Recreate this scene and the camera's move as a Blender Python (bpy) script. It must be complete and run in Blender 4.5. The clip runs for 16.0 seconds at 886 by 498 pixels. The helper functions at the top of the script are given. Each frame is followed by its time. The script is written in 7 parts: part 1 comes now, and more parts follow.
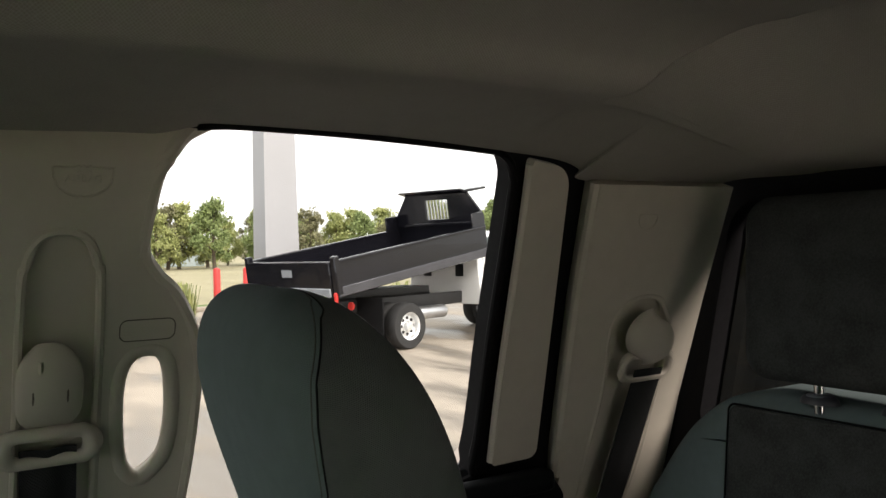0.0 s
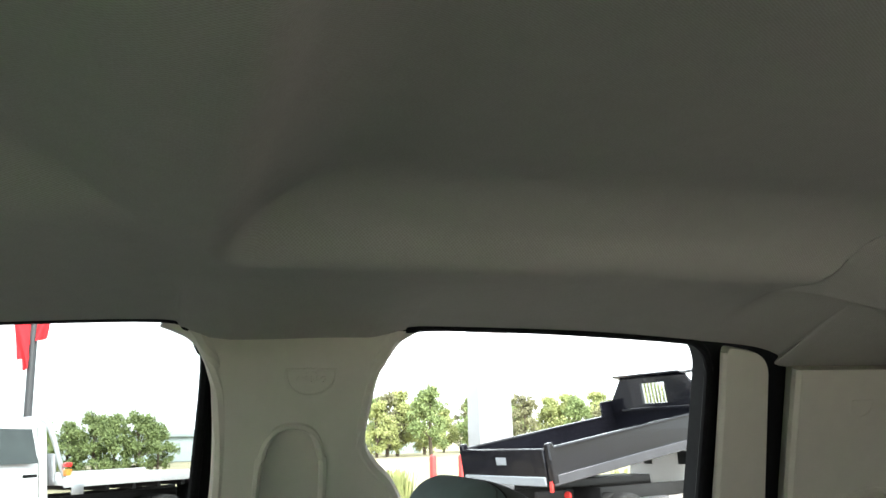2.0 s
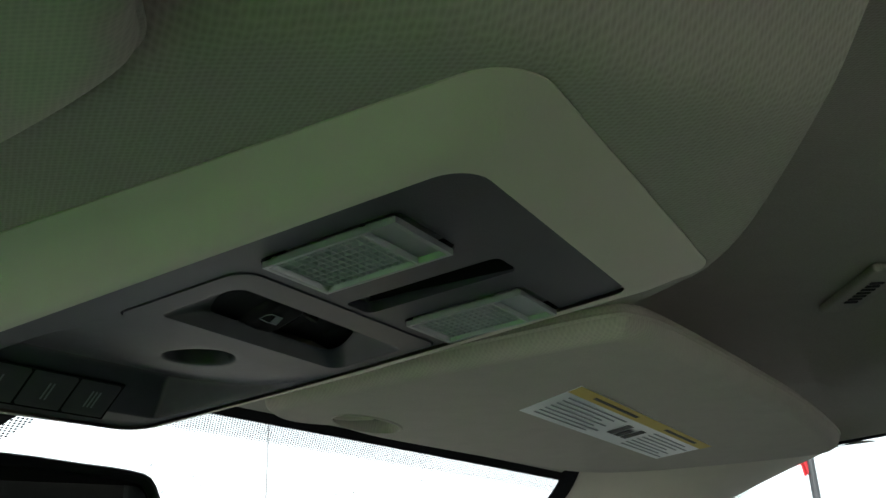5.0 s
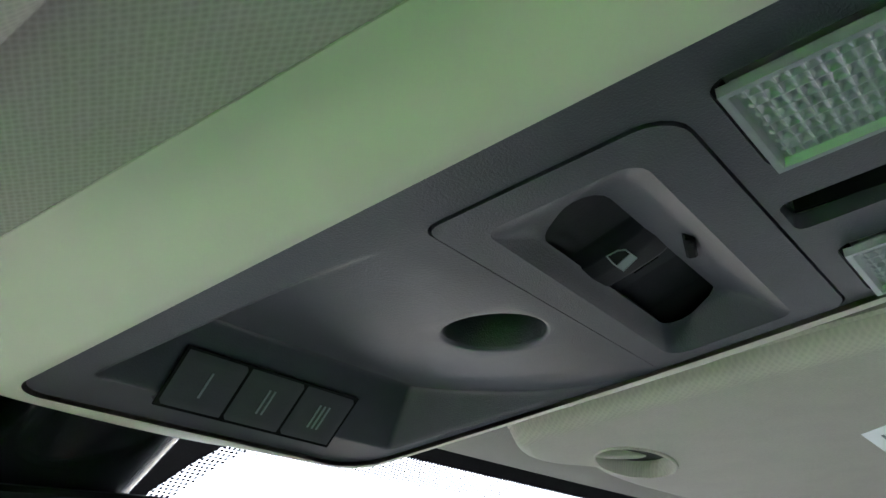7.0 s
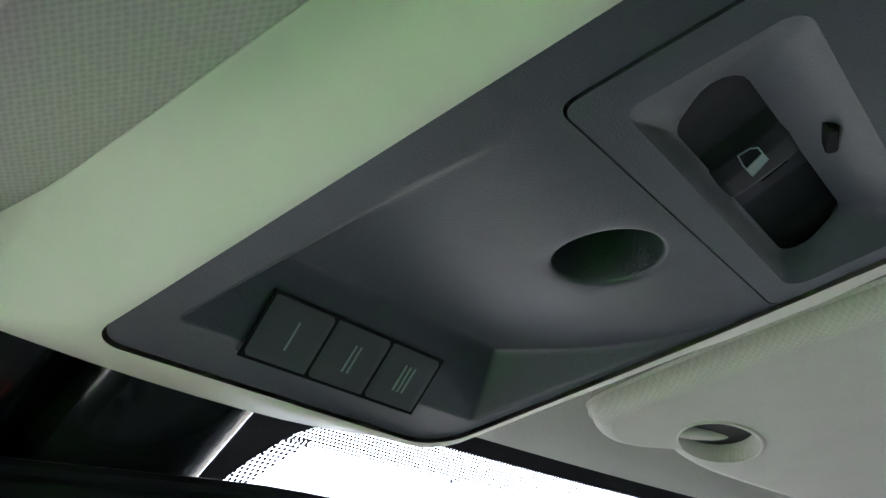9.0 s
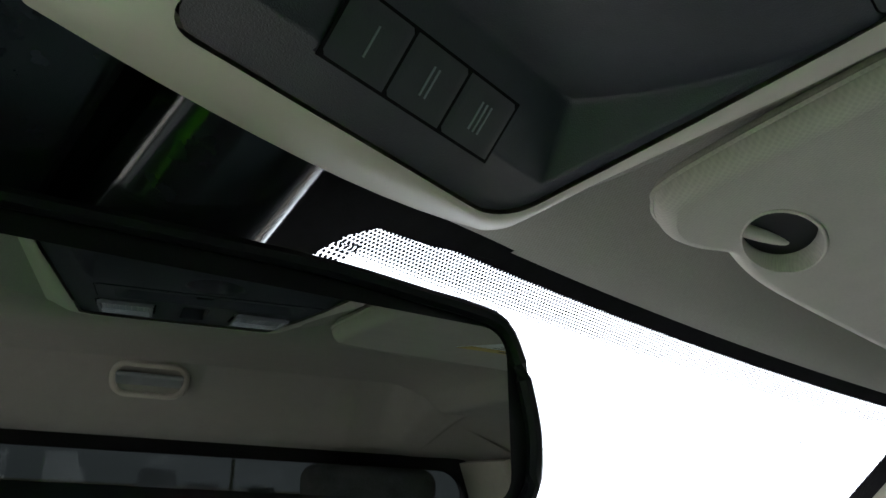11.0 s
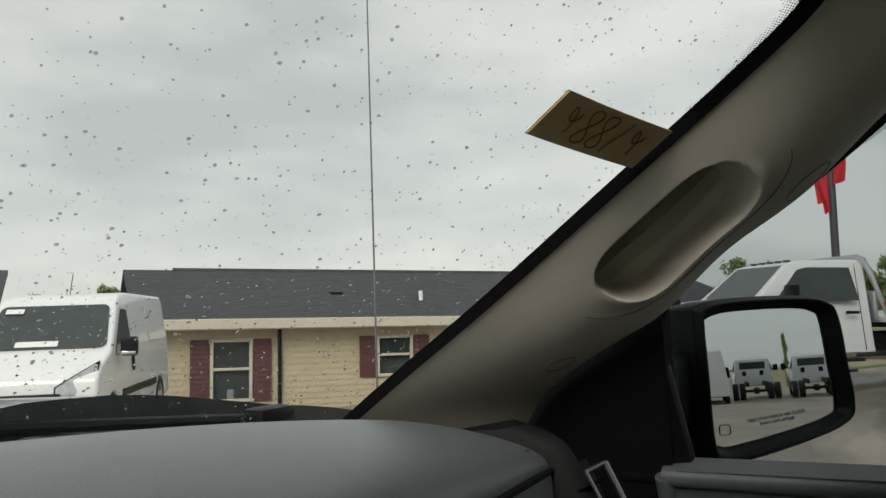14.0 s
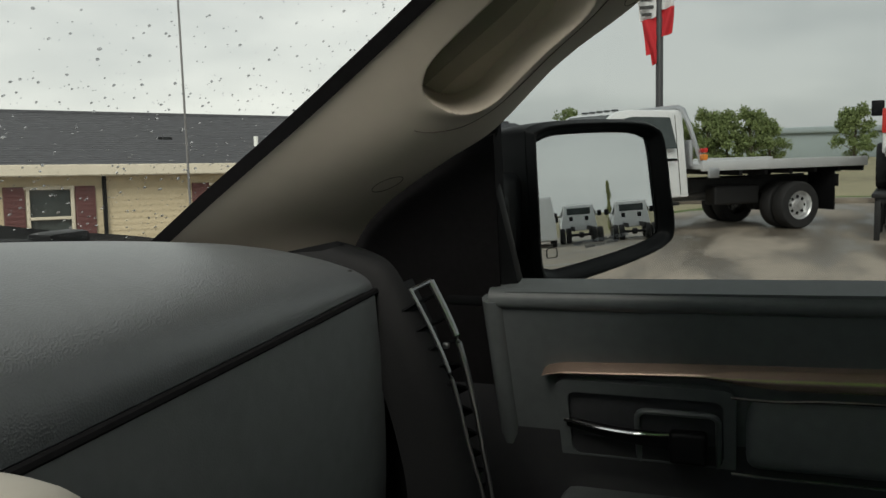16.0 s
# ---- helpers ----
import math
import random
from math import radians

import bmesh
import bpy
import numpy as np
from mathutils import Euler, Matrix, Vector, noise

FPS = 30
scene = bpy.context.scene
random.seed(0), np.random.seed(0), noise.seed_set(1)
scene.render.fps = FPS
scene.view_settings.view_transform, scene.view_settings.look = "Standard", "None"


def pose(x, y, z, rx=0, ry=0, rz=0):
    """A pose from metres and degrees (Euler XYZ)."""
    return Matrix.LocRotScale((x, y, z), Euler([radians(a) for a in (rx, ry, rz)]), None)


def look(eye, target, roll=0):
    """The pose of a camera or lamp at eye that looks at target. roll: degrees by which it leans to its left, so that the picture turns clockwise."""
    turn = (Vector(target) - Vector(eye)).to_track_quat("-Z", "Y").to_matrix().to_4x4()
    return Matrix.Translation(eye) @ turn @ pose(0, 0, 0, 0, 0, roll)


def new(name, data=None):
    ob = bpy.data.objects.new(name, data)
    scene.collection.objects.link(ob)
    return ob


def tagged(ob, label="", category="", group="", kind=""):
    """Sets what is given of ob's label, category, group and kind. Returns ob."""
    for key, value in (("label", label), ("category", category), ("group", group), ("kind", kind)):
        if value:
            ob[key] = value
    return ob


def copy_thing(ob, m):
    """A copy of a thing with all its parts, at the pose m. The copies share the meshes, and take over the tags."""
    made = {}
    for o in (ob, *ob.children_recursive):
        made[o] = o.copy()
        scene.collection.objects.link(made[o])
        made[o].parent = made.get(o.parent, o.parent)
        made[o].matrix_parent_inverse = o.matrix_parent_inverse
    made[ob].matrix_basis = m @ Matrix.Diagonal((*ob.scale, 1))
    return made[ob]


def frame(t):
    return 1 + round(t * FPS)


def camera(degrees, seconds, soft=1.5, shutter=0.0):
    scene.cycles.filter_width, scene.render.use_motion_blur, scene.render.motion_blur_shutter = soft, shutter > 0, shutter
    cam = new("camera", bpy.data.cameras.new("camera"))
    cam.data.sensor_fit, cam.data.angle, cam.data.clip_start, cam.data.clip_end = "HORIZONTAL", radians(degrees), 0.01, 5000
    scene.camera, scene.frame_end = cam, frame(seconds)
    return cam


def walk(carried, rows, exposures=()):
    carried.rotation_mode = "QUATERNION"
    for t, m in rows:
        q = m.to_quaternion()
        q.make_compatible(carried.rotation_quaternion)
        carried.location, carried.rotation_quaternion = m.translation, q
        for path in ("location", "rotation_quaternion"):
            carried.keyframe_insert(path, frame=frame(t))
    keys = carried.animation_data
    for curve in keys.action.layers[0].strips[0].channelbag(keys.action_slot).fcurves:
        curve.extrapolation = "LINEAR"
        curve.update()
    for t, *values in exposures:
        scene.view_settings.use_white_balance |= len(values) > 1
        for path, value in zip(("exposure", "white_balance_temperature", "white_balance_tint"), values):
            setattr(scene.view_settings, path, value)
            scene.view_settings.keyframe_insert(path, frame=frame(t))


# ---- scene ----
cam = camera(55.19, 16.0)

PATH = [
    (0.0, pose(-0.0822, 0.1409, 1.7846, 89.67, 1.37, -121.98)),
    (0.5, pose(-0.1263, 0.1180, 1.7941, 95.39, 1.67, -120.45)),
    (1.0, pose(-0.1430, 0.1302, 1.7926, 100.15, 1.89, -118.45)),
    (1.5, pose(-0.1326, 0.1456, 1.7908, 102.01, 1.72, -113.28)),
    (2.0, pose(-0.1469, 0.1496, 1.7894, 102.43, 1.73, -107.67)),
    (2.5, pose(-0.1846, 0.1659, 1.7824, 103.59, 2.93, -100.76)),
    (3.0, pose(-0.2117, 0.2057, 1.7722, 106.85, 3.04, -91.12)),
    (3.5, pose(-0.2324, 0.2355, 1.7768, 107.76, 2.42, -81.48)),
    (4.0, pose(-0.2239, 0.2747, 1.7722, 107.90, 2.19, -70.57)),
    (4.5, pose(-0.2508, 0.2980, 1.7771, 108.29, 2.72, -63.75)),
    (5.0, pose(-0.2245, 0.3448, 1.7874, 110.81, 2.04, -59.47)),
    (5.2, pose(-0.2183, 0.3606, 1.7891, 111.98, 2.20, -58.63)),
    (7.5, pose(-0.1619, 0.4927, 1.7895, 117.40, 2.04, -51.32)),
    (8.0, pose(-0.1622, 0.4999, 1.7863, 118.48, 2.49, -50.93)),
    (8.5, pose(-0.1597, 0.5072, 1.7797, 118.99, 2.86, -50.58)),
    (9.0, pose(-0.1605, 0.5147, 1.7700, 119.81, 3.57, -50.79)),
    (9.5, pose(-0.1538, 0.5308, 1.7561, 120.83, 4.18, -50.76)),
    (10.0, pose(-0.1489, 0.5475, 1.7456, 118.64, 4.61, -51.01)),
    (12.5, pose(-0.1151, 0.5671, 1.6902, 110.90, 2.06, -50.88)),
    (12.7, pose(-0.0925, 0.5653, 1.6865, 108.73, 1.71, -51.45)),
    (13.0, pose(-0.0730, 0.5707, 1.6778, 104.77, 1.96, -53.01)),
    (13.5, pose(-0.1033, 0.5668, 1.6568, 99.54, 2.35, -55.12)),
    (14.0, pose(-0.1015, 0.5950, 1.6349, 94.02, 1.85, -58.25)),
    (14.5, pose(-0.0807, 0.6132, 1.6267, 89.83, 1.61, -60.14)),
    (15.0, pose(-0.0715, 0.6180, 1.6356, 88.55, 1.59, -61.98)),
    (15.5, pose(-0.0336, 0.6092, 1.5968, 88.76, 1.54, -63.86)),
    (16.0, pose(-0.0378, 0.6116, 1.6017, 83.47, 1.54, -69.05)),
]
walk(cam, PATH, exposures=((0.0, 1.6, 7000, 17), (0.5, 1.7, 6950, 16), (1.0, 2.5, 6700, 11), (1.5, 2.9, 6450, 10), (2.5, 2.75, 6300, 7), (3.5, 2.65, 6300, 5), (4.5, 2.2, 6300, 7), (5.2, 2.25, 6150, 9), (7.5, 3.9, 5750, 18), (10.0, 3.85, 5700, 16), (12.3, 1.0, 6500, 12), (13.0, 0.65, 6550, 11), (13.5, 0.5, 6650, 11), (14.5, 0.35, 6750, 10), (16.0, 0.55, 6850, 10)))

# ---- light and sky ----
SUN_ELEV, SUN_ROT = radians(38), radians(-100)
world = bpy.data.worlds.new("overcast_sky")
scene.world = world
world.use_nodes = True
wn, wl = world.node_tree.nodes, world.node_tree.links
wn.clear()
w_out = wn.new("ShaderNodeOutputWorld")
w_bg = wn.new("ShaderNodeBackground")
w_sky = wn.new("ShaderNodeTexSky")
w_sky.sky_type, w_sky.sun_disc = "NISHITA", False
w_sky.sun_elevation, w_sky.sun_rotation = SUN_ELEV, SUN_ROT
w_coord = wn.new("ShaderNodeTexCoord")
w_map = wn.new("ShaderNodeMapping")
w_map.inputs["Scale"].default_value = (1.0, 1.0, 3.2)
w_noise = wn.new("ShaderNodeTexNoise")
w_noise.inputs["Scale"].default_value, w_noise.inputs["Detail"].default_value = 2.3, 7.0
w_noise.inputs["Roughness"].default_value = 0.52
w_ramp = wn.new("ShaderNodeValToRGB")
w_ramp.color_ramp.elements[0].position, w_ramp.color_ramp.elements[0].color = 0.33, (6.3, 6.6, 6.8, 1)
w_ramp.color_ramp.elements[1].position, w_ramp.color_ramp.elements[1].color = 0.60, (9.3, 9.5, 9.5, 1)
w_mix = wn.new("ShaderNodeMix")
w_mix.data_type = "RGBA"
w_mix.inputs["Factor"].default_value = 0.93
wl.new(w_coord.outputs["Generated"], w_map.inputs["Vector"])
wl.new(w_map.outputs["Vector"], w_noise.inputs["Vector"])
wl.new(w_noise.outputs["Fac"], w_ramp.inputs["Fac"])
wl.new(w_sky.outputs["Color"], w_mix.inputs["A"])
wl.new(w_ramp.outputs["Color"], w_mix.inputs["B"])
wl.new(w_mix.outputs["Result"], w_bg.inputs["Color"])
w_bg.inputs["Strength"].default_value = 0.10
wl.new(w_bg.outputs["Background"], w_out.inputs["Surface"])
sun = new("sun", bpy.data.lights.new("sun", "SUN"))
sun.data.energy, sun.data.angle, sun.data.color = 2.1, radians(30), (1.0, 0.95, 0.88)
sun.matrix_world = look((0, 0, 0), (-math.sin(SUN_ROT) * math.cos(SUN_ELEV), -math.cos(SUN_ROT) * math.cos(SUN_ELEV), -math.sin(SUN_ELEV)))


# ---- materials ----
def mat(name, col, rough=0.6, metal=0.0, var=0.12, scale=6.0, bump=0.0, grain=300.0, kind="noise", spec=0.5, col2=None, coat=0.0, knit=0.94):
    """Base colour varied at two scales, with a fine relief: noise, cell (leather and moulded grain) or weave."""
    m = bpy.data.materials.new(name)
    m.use_nodes = True
    n, l = m.node_tree.nodes, m.node_tree.links
    b = n["Principled BSDF"]
    b.inputs["Roughness"].default_value, b.inputs["Metallic"].default_value = rough, metal
    b.inputs["Specular IOR Level"].default_value = spec
    b.inputs["Coat Weight"].default_value = coat
    co = n.new("ShaderNodeTexCoord")
    a, f = n.new("ShaderNodeTexNoise"), n.new("ShaderNodeTexNoise")
    a.inputs["Scale"].default_value, a.inputs["Detail"].default_value = scale, 5
    f.inputs["Scale"].default_value, f.inputs["Detail"].default_value = scale * 14, 3
    l.new(co.outputs["Object"], a.inputs["Vector"]), l.new(co.outputs["Object"], f.inputs["Vector"])
    add = n.new("ShaderNodeMath")
    add.operation = "ADD"
    l.new(a.outputs["Fac"], add.inputs[0]), l.new(f.outputs["Fac"], add.inputs[1])
    half = n.new("ShaderNodeMath")
    half.operation, half.inputs[1].default_value = "MULTIPLY", 0.5
    l.new(add.outputs[0], half.inputs[0])
    r = n.new("ShaderNodeValToRGB")
    c2 = col2 if col2 else tuple(min(1, c * (1 + var)) for c in col)
    c1 = col if col2 else tuple(c * (1 - var) for c in col)
    r.color_ramp.elements[0].position, r.color_ramp.elements[1].position = 0.36, 0.64
    r.color_ramp.elements[0].color, r.color_ramp.elements[1].color = (*c1, 1), (*c2, 1)
    l.new(half.outputs[0], r.inputs["Fac"])
    l.new(r.outputs["Color"], b.inputs["Base Color"])
    if bump > 0:
        bp = n.new("ShaderNodeBump")
        bp.inputs["Strength"].default_value, bp.inputs["Distance"].default_value = bump, 0.6 / grain
        if kind == "weave":
            mp = n.new("ShaderNodeMapping")
            mp.inputs["Rotation"].default_value = (0.5, 0.45, 0.8)
            l.new(co.outputs["Object"], mp.inputs["Vector"])
            w1, w2 = n.new("ShaderNodeTexWave"), n.new("ShaderNodeTexWave")
            w1.bands_direction, w2.bands_direction = "X", "Y"
            for w in (w1, w2):
                w.inputs["Scale"].default_value, w.inputs["Distortion"].default_value = grain, 0.35
                w.inputs["Detail"].default_value, w.inputs["Detail Scale"].default_value = 2, 1.5
                l.new(mp.outputs["Vector"], w.inputs["Vector"])
            mul = n.new("ShaderNodeMath")
            mul.operation = "MULTIPLY"
            l.new(w1.outputs["Fac"], mul.inputs[0]), l.new(w2.outputs["Fac"], mul.inputs[1])
            l.new(mul.outputs[0], bp.inputs["Height"])
            mx = n.new("ShaderNodeMix")
            mx.data_type, mx.blend_type = "RGBA", "MULTIPLY"
            mr = n.new("ShaderNodeMapRange")
            mr.inputs["To Min"].default_value = knit
            l.new(mul.outputs[0], mr.inputs["Value"])
            mx.inputs["Factor"].default_value = 1.0
            l.new(r.outputs["Color"], mx.inputs["A"]), l.new(mr.outputs["Result"], mx.inputs["B"])
            l.new(mx.outputs["Result"], b.inputs["Base Color"])
        elif kind == "knit":
            g = n.new("ShaderNodeTexVoronoi")
            g.inputs["Scale"].default_value, g.inputs["Randomness"].default_value = grain, 0.22
            m1, m2 = n.new("ShaderNodeMapping"), n.new("ShaderNodeMapping")
            m1.inputs["Scale"].default_value = (1, 0.62, 0)
            m2.inputs["Rotation"].default_value = (0, 0, math.pi / 4)
            l.new(co.outputs["Object"], m1.inputs["Vector"]), l.new(m1.outputs["Vector"], m2.inputs["Vector"])
            l.new(m2.outputs["Vector"], g.inputs["Vector"])
            bp.invert = True
            l.new(g.outputs["Distance"], bp.inputs["Height"])
            mx, mr = n.new("ShaderNodeMix"), n.new("ShaderNodeMapRange")
            mx.data_type, mx.blend_type = "RGBA", "MULTIPLY"
            mr.inputs["From Max"].default_value, mr.inputs["To Min"].default_value, mr.inputs["To Max"].default_value = 0.75, knit, 1.06
            mx.inputs["Factor"].default_value = 1.0
            l.new(g.outputs["Distance"], mr.inputs["Value"])
            l.new(r.outputs["Color"], mx.inputs["A"]), l.new(mr.outputs["Result"], mx.inputs["B"])
            l.new(mx.outputs["Result"], b.inputs["Base Color"])
        else:
            g = n.new("ShaderNodeTexVoronoi" if kind == "cell" else "ShaderNodeTexNoise")
            g.inputs["Scale"].default_value = grain
            l.new(co.outputs["Object"], g.inputs["Vector"])
            l.new(g.outputs["Distance" if kind == "cell" else "Fac"], bp.inputs["Height"])
        l.new(bp.outputs["Normal"], b.inputs["Normal"])
    return m


def glass(name, tint=(0.9, 0.95, 0.93), gloss=0.06, rough=0.0):
    """Thin window glass: a clear sheet with a faint reflection."""
    m = bpy.data.materials.new(name)
    m.use_nodes = True
    n, l = m.node_tree.nodes, m.node_tree.links
    n.clear()
    out, mx = n.new("ShaderNodeOutputMaterial"), n.new("ShaderNodeMixShader")
    t, g = n.new("ShaderNodeBsdfTransparent"), n.new("ShaderNodeBsdfGlossy")
    t.inputs["Color"].default_value = (*tint, 1)
    g.inputs["Roughness"].default_value = rough
    lw = n.new("ShaderNodeLayerWeight")
    pw, mu = n.new("ShaderNodeMath"), n.new("ShaderNodeMath")
    pw.operation, pw.inputs[1].default_value = "POWER", 4.0
    mu.operation, mu.inputs[1].default_value, mu.inputs[2].default_value = "MULTIPLY_ADD", gloss * 5, gloss * 0.3
    l.new(lw.outputs["Facing"], pw.inputs[0]), l.new(pw.outputs[0], mu.inputs[0]), l.new(mu.outputs[0], mx.inputs["Fac"])
    l.new(t.outputs[0], mx.inputs[1]), l.new(g.outputs[0], mx.inputs[2])
    l.new(mx.outputs[0], out.inputs["Surface"])
    return m


def lit(name, col, strength):
    m = mat(name, col, 0.4)
    b = m.node_tree.nodes["Principled BSDF"]
    b.inputs["Emission Color"].default_value, b.inputs["Emission Strength"].default_value = (*col, 1), strength
    return m


M_LINER = mat("headliner_fabric", (0.43, 0.405, 0.362), 0.95, var=0.03, scale=3, bump=0.25, grain=760, kind="knit", spec=0.1, knit=0.75)
M_BEIGE = mat("beige_plastic", (0.60, 0.555, 0.475), 0.5, var=0.03, scale=3, bump=0.10, grain=900, kind="noise", spec=0.35)
M_VISOR = mat("visor_cloth", (0.50, 0.468, 0.418), 0.9, var=0.04, scale=4, bump=0.2, grain=900, kind="knit", spec=0.1, knit=0.84)
M_BLACK2 = mat("soft_black_plastic", (0.05, 0.054, 0.060), 0.5, var=0.1, scale=8, bump=0.15, grain=1200)
M_REFL = mat("lamp_reflector", (0.5, 0.51, 0.51), 0.4, 0.0, var=0.02)
M_LABEL = mat("glossy_label", (0.86, 0.89, 0.92), 0.3, var=0.02, spec=0.6)
M_RIM = mat("polished_wheel", (0.82, 0.83, 0.84), 0.28, 0.75, var=0.05)
M_DARK = mat("dark_grained_plastic", (0.037, 0.042, 0.052), 0.42, var=0.14, scale=8, bump=0.50, grain=2000, kind="noise", spec=0.55)
M_BLACK = mat("black_plastic", (0.009, 0.010, 0.011), 0.45, var=0.15, scale=8, bump=0.08, grain=1200, spec=0.16)
M_RUBBER = mat("black_rubber", (0.009, 0.009, 0.010), 0.75, var=0.2, scale=10, bump=0.1, grain=600, spec=0.1)
M_DASH = mat("dash_leather_grain", (0.108, 0.120, 0.128), 0.36, var=0.08, scale=5, bump=0.26, grain=720, kind="cell", spec=0.85)
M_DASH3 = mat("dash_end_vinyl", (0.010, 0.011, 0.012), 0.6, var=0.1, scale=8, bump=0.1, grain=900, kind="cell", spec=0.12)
M_DASH2 = mat("glovebox_plastic", (0.150, 0.165, 0.170), 0.46, var=0.08, scale=5, bump=0.30, grain=900, kind="noise")
M_DOOR = mat("door_vinyl", (0.104, 0.120, 0.124), 0.42, var=0.1, scale=5, bump=0.2, grain=900, kind="cell", spec=0.5)
M_BRONZE = mat("bronze_trim", (0.55, 0.41, 0.33), 0.26, 0.75, var=0.06, scale=6)
M_CHROME = mat("chrome", (0.75, 0.76, 0.78), 0.12, 1.0, var=0.04, scale=8)
M_ALU = mat("bare_aluminium", (0.55, 0.56, 0.58), 0.35, 0.9, var=0.12, scale=5, bump=0.05, grain=80)
M_CLOTH = mat("grey_seat_cloth", (0.165, 0.215, 0.218), 0.95, var=0.06, scale=6, bump=0.35, grain=420, kind="weave", spec=0.15)
M_CLOTHD = mat("dark_seat_cloth", (0.065, 0.07, 0.068), 0.95, var=0.3, scale=30, bump=0.5, grain=260, kind="weave", spec=0.1)
M_BELT = mat("belt_webbing", (0.018, 0.019, 0.02), 0.8, var=0.1, scale=20, bump=0.5, grain=260, kind="weave")
M_FLOOR = mat("carpet", (0.03, 0.03, 0.03), 1.0, var=0.2, scale=20, bump=0.4, grain=300)
M_GLASS = glass("window_glass", (0.61, 0.635, 0.63), 0.04)
M_GLASSR = glass("rear_door_glass", (0.82, 0.84, 0.83), 0.04)
M_SEAM = mat("moulded_seam", (0.16, 0.14, 0.115), 0.8, var=0.05)
M_SATIN = mat("satin_chrome", (0.33, 0.34, 0.35), 0.32, 1.0, var=0.05)
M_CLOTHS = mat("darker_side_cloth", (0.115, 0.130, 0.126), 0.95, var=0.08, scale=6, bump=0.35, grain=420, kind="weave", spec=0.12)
M_DECK = mat("brushed_deck", (0.62, 0.63, 0.64), 0.45, 0.35, var=0.08, scale=4)
M_AER = mat("grey_aerial", (0.17, 0.17, 0.175), 0.5, var=0.1)
M_WSGLASS = glass("windshield_glass", (0.80, 0.815, 0.80), 0.035)
M_CUTGLASS = glass("light_cut_glass", (0.31, 0.335, 0.335), 0.05)
M_PRIV = glass("privacy_glass", (0.09, 0.095, 0.095), 0.05)
M_GLOSSB = mat("gloss_black_plastic", (0.012, 0.013, 0.015), 0.16, var=0.1, scale=8)
M_LENSM = mat("ribbed_lens", (0.36, 0.38, 0.40), 0.28, 0.35, var=0.04, scale=20)
M_LENS = glass("clear_lens", (0.90, 0.92, 0.92), 0.22, 0.08)
M_MIRROR = mat("mirror_silver", (0.70, 0.72, 0.72), 0.0, 1.0, var=0.0)
M_DIM = mat("dimming_mirror", (0.38, 0.40, 0.38), 0.01, 1.0, var=0.0)
M_WHITE = mat("white_paper", (0.78, 0.80, 0.78), 0.6, var=0.03)
M_YELLOW = mat("label_yellow", (0.62, 0.47, 0.10), 0.6, var=0.03)
M_INK = mat("printed_ink", (0.05, 0.05, 0.05), 0.7, var=0.05)
M_MARK = mat("grey_marking", (0.24, 0.26, 0.29), 0.6, var=0.05)
M_CARD = mat("brown_card", (0.72, 0.53, 0.28), 0.85, var=0.08, scale=18, bump=0.1, grain=200)
M_PEN = mat("pencil_stroke", (0.19, 0.11, 0.045), 0.85, var=0.1)
M_SOS = lit("red_letters", (1.0, 0.03, 0.02), 0.45)
M_BLUE = lit("blue_letters", (0.25, 0.4, 0.75), 0.08)
M_LIME = mat("lime_fabric", (0.30, 0.85, 0.05), 0.8, var=0.06, scale=12, bump=0.2, grain=300, kind="weave")
vn, vl = M_LIME.node_tree.nodes, M_LIME.node_tree.links
v_tr, v_mx = vn.new("ShaderNodeBsdfTranslucent"), vn.new("ShaderNodeMixShader")
v_tr.inputs["Color"].default_value, v_mx.inputs["Fac"].default_value = (0.34, 0.92, 0.05, 1), 0.5
vl.new(vn["Principled BSDF"].outputs[0], v_mx.inputs[1]), vl.new(v_tr.outputs[0], v_mx.inputs[2])
vl.new(v_mx.outputs[0], vn["Material Output"].inputs["Surface"])
M_WPAINT = mat("white_vehicle_paint", (0.78, 0.79, 0.80), 0.25, var=0.02, scale=1.5, coat=0.5)
M_BPAINT = mat("black_gloss_paint", (0.007, 0.007, 0.010), 0.16, var=0.25, scale=3, coat=0.15, spec=0.35)
M_HOOD = mat("dark_hood_paint", (0.03, 0.032, 0.035), 0.3, var=0.1, scale=4, coat=0.4)
M_STEEL = mat("dark_chassis_steel", (0.02, 0.02, 0.021), 0.55, 0.3, var=0.25, scale=9, bump=0.1, grain=60)
M_TYRE = mat("tyre_rubber", (0.02, 0.02, 0.021), 0.8, var=0.2, scale=12, bump=0.2, grain=90)
M_SKIRT = mat("skirt_reflection_grey", (0.075, 0.075, 0.085), 0.25, 0.5, var=0.15, scale=4)
M_RED = mat("red_plastic", (0.62, 0.035, 0.03), 0.35, var=0.06)
M_REDP = mat("red_bollard_paint", (0.62, 0.05, 0.045), 0.5, var=0.12, scale=6)
M_HLAMP = mat("clear_headlamp", (0.50, 0.52, 0.53), 0.12, 0.4, var=0.25, scale=14)
M_ORANGE = mat("orange_lamp", (0.75, 0.25, 0.04), 0.3, var=0.05)
M_FLAGR = mat("red_flag_cloth", (0.60, 0.03, 0.04), 0.85, var=0.08, scale=6)
M_FLAGW = mat("white_flag_cloth", (0.72, 0.72, 0.72), 0.85, var=0.05, scale=6)
M_POLE = mat("dark_pole", (0.06, 0.06, 0.065), 0.5, var=0.1)
M_PYLON = mat("pale_sign_metal", (0.33, 0.33, 0.35), 0.45, var=0.04, scale=2, bump=0.05, grain=20)
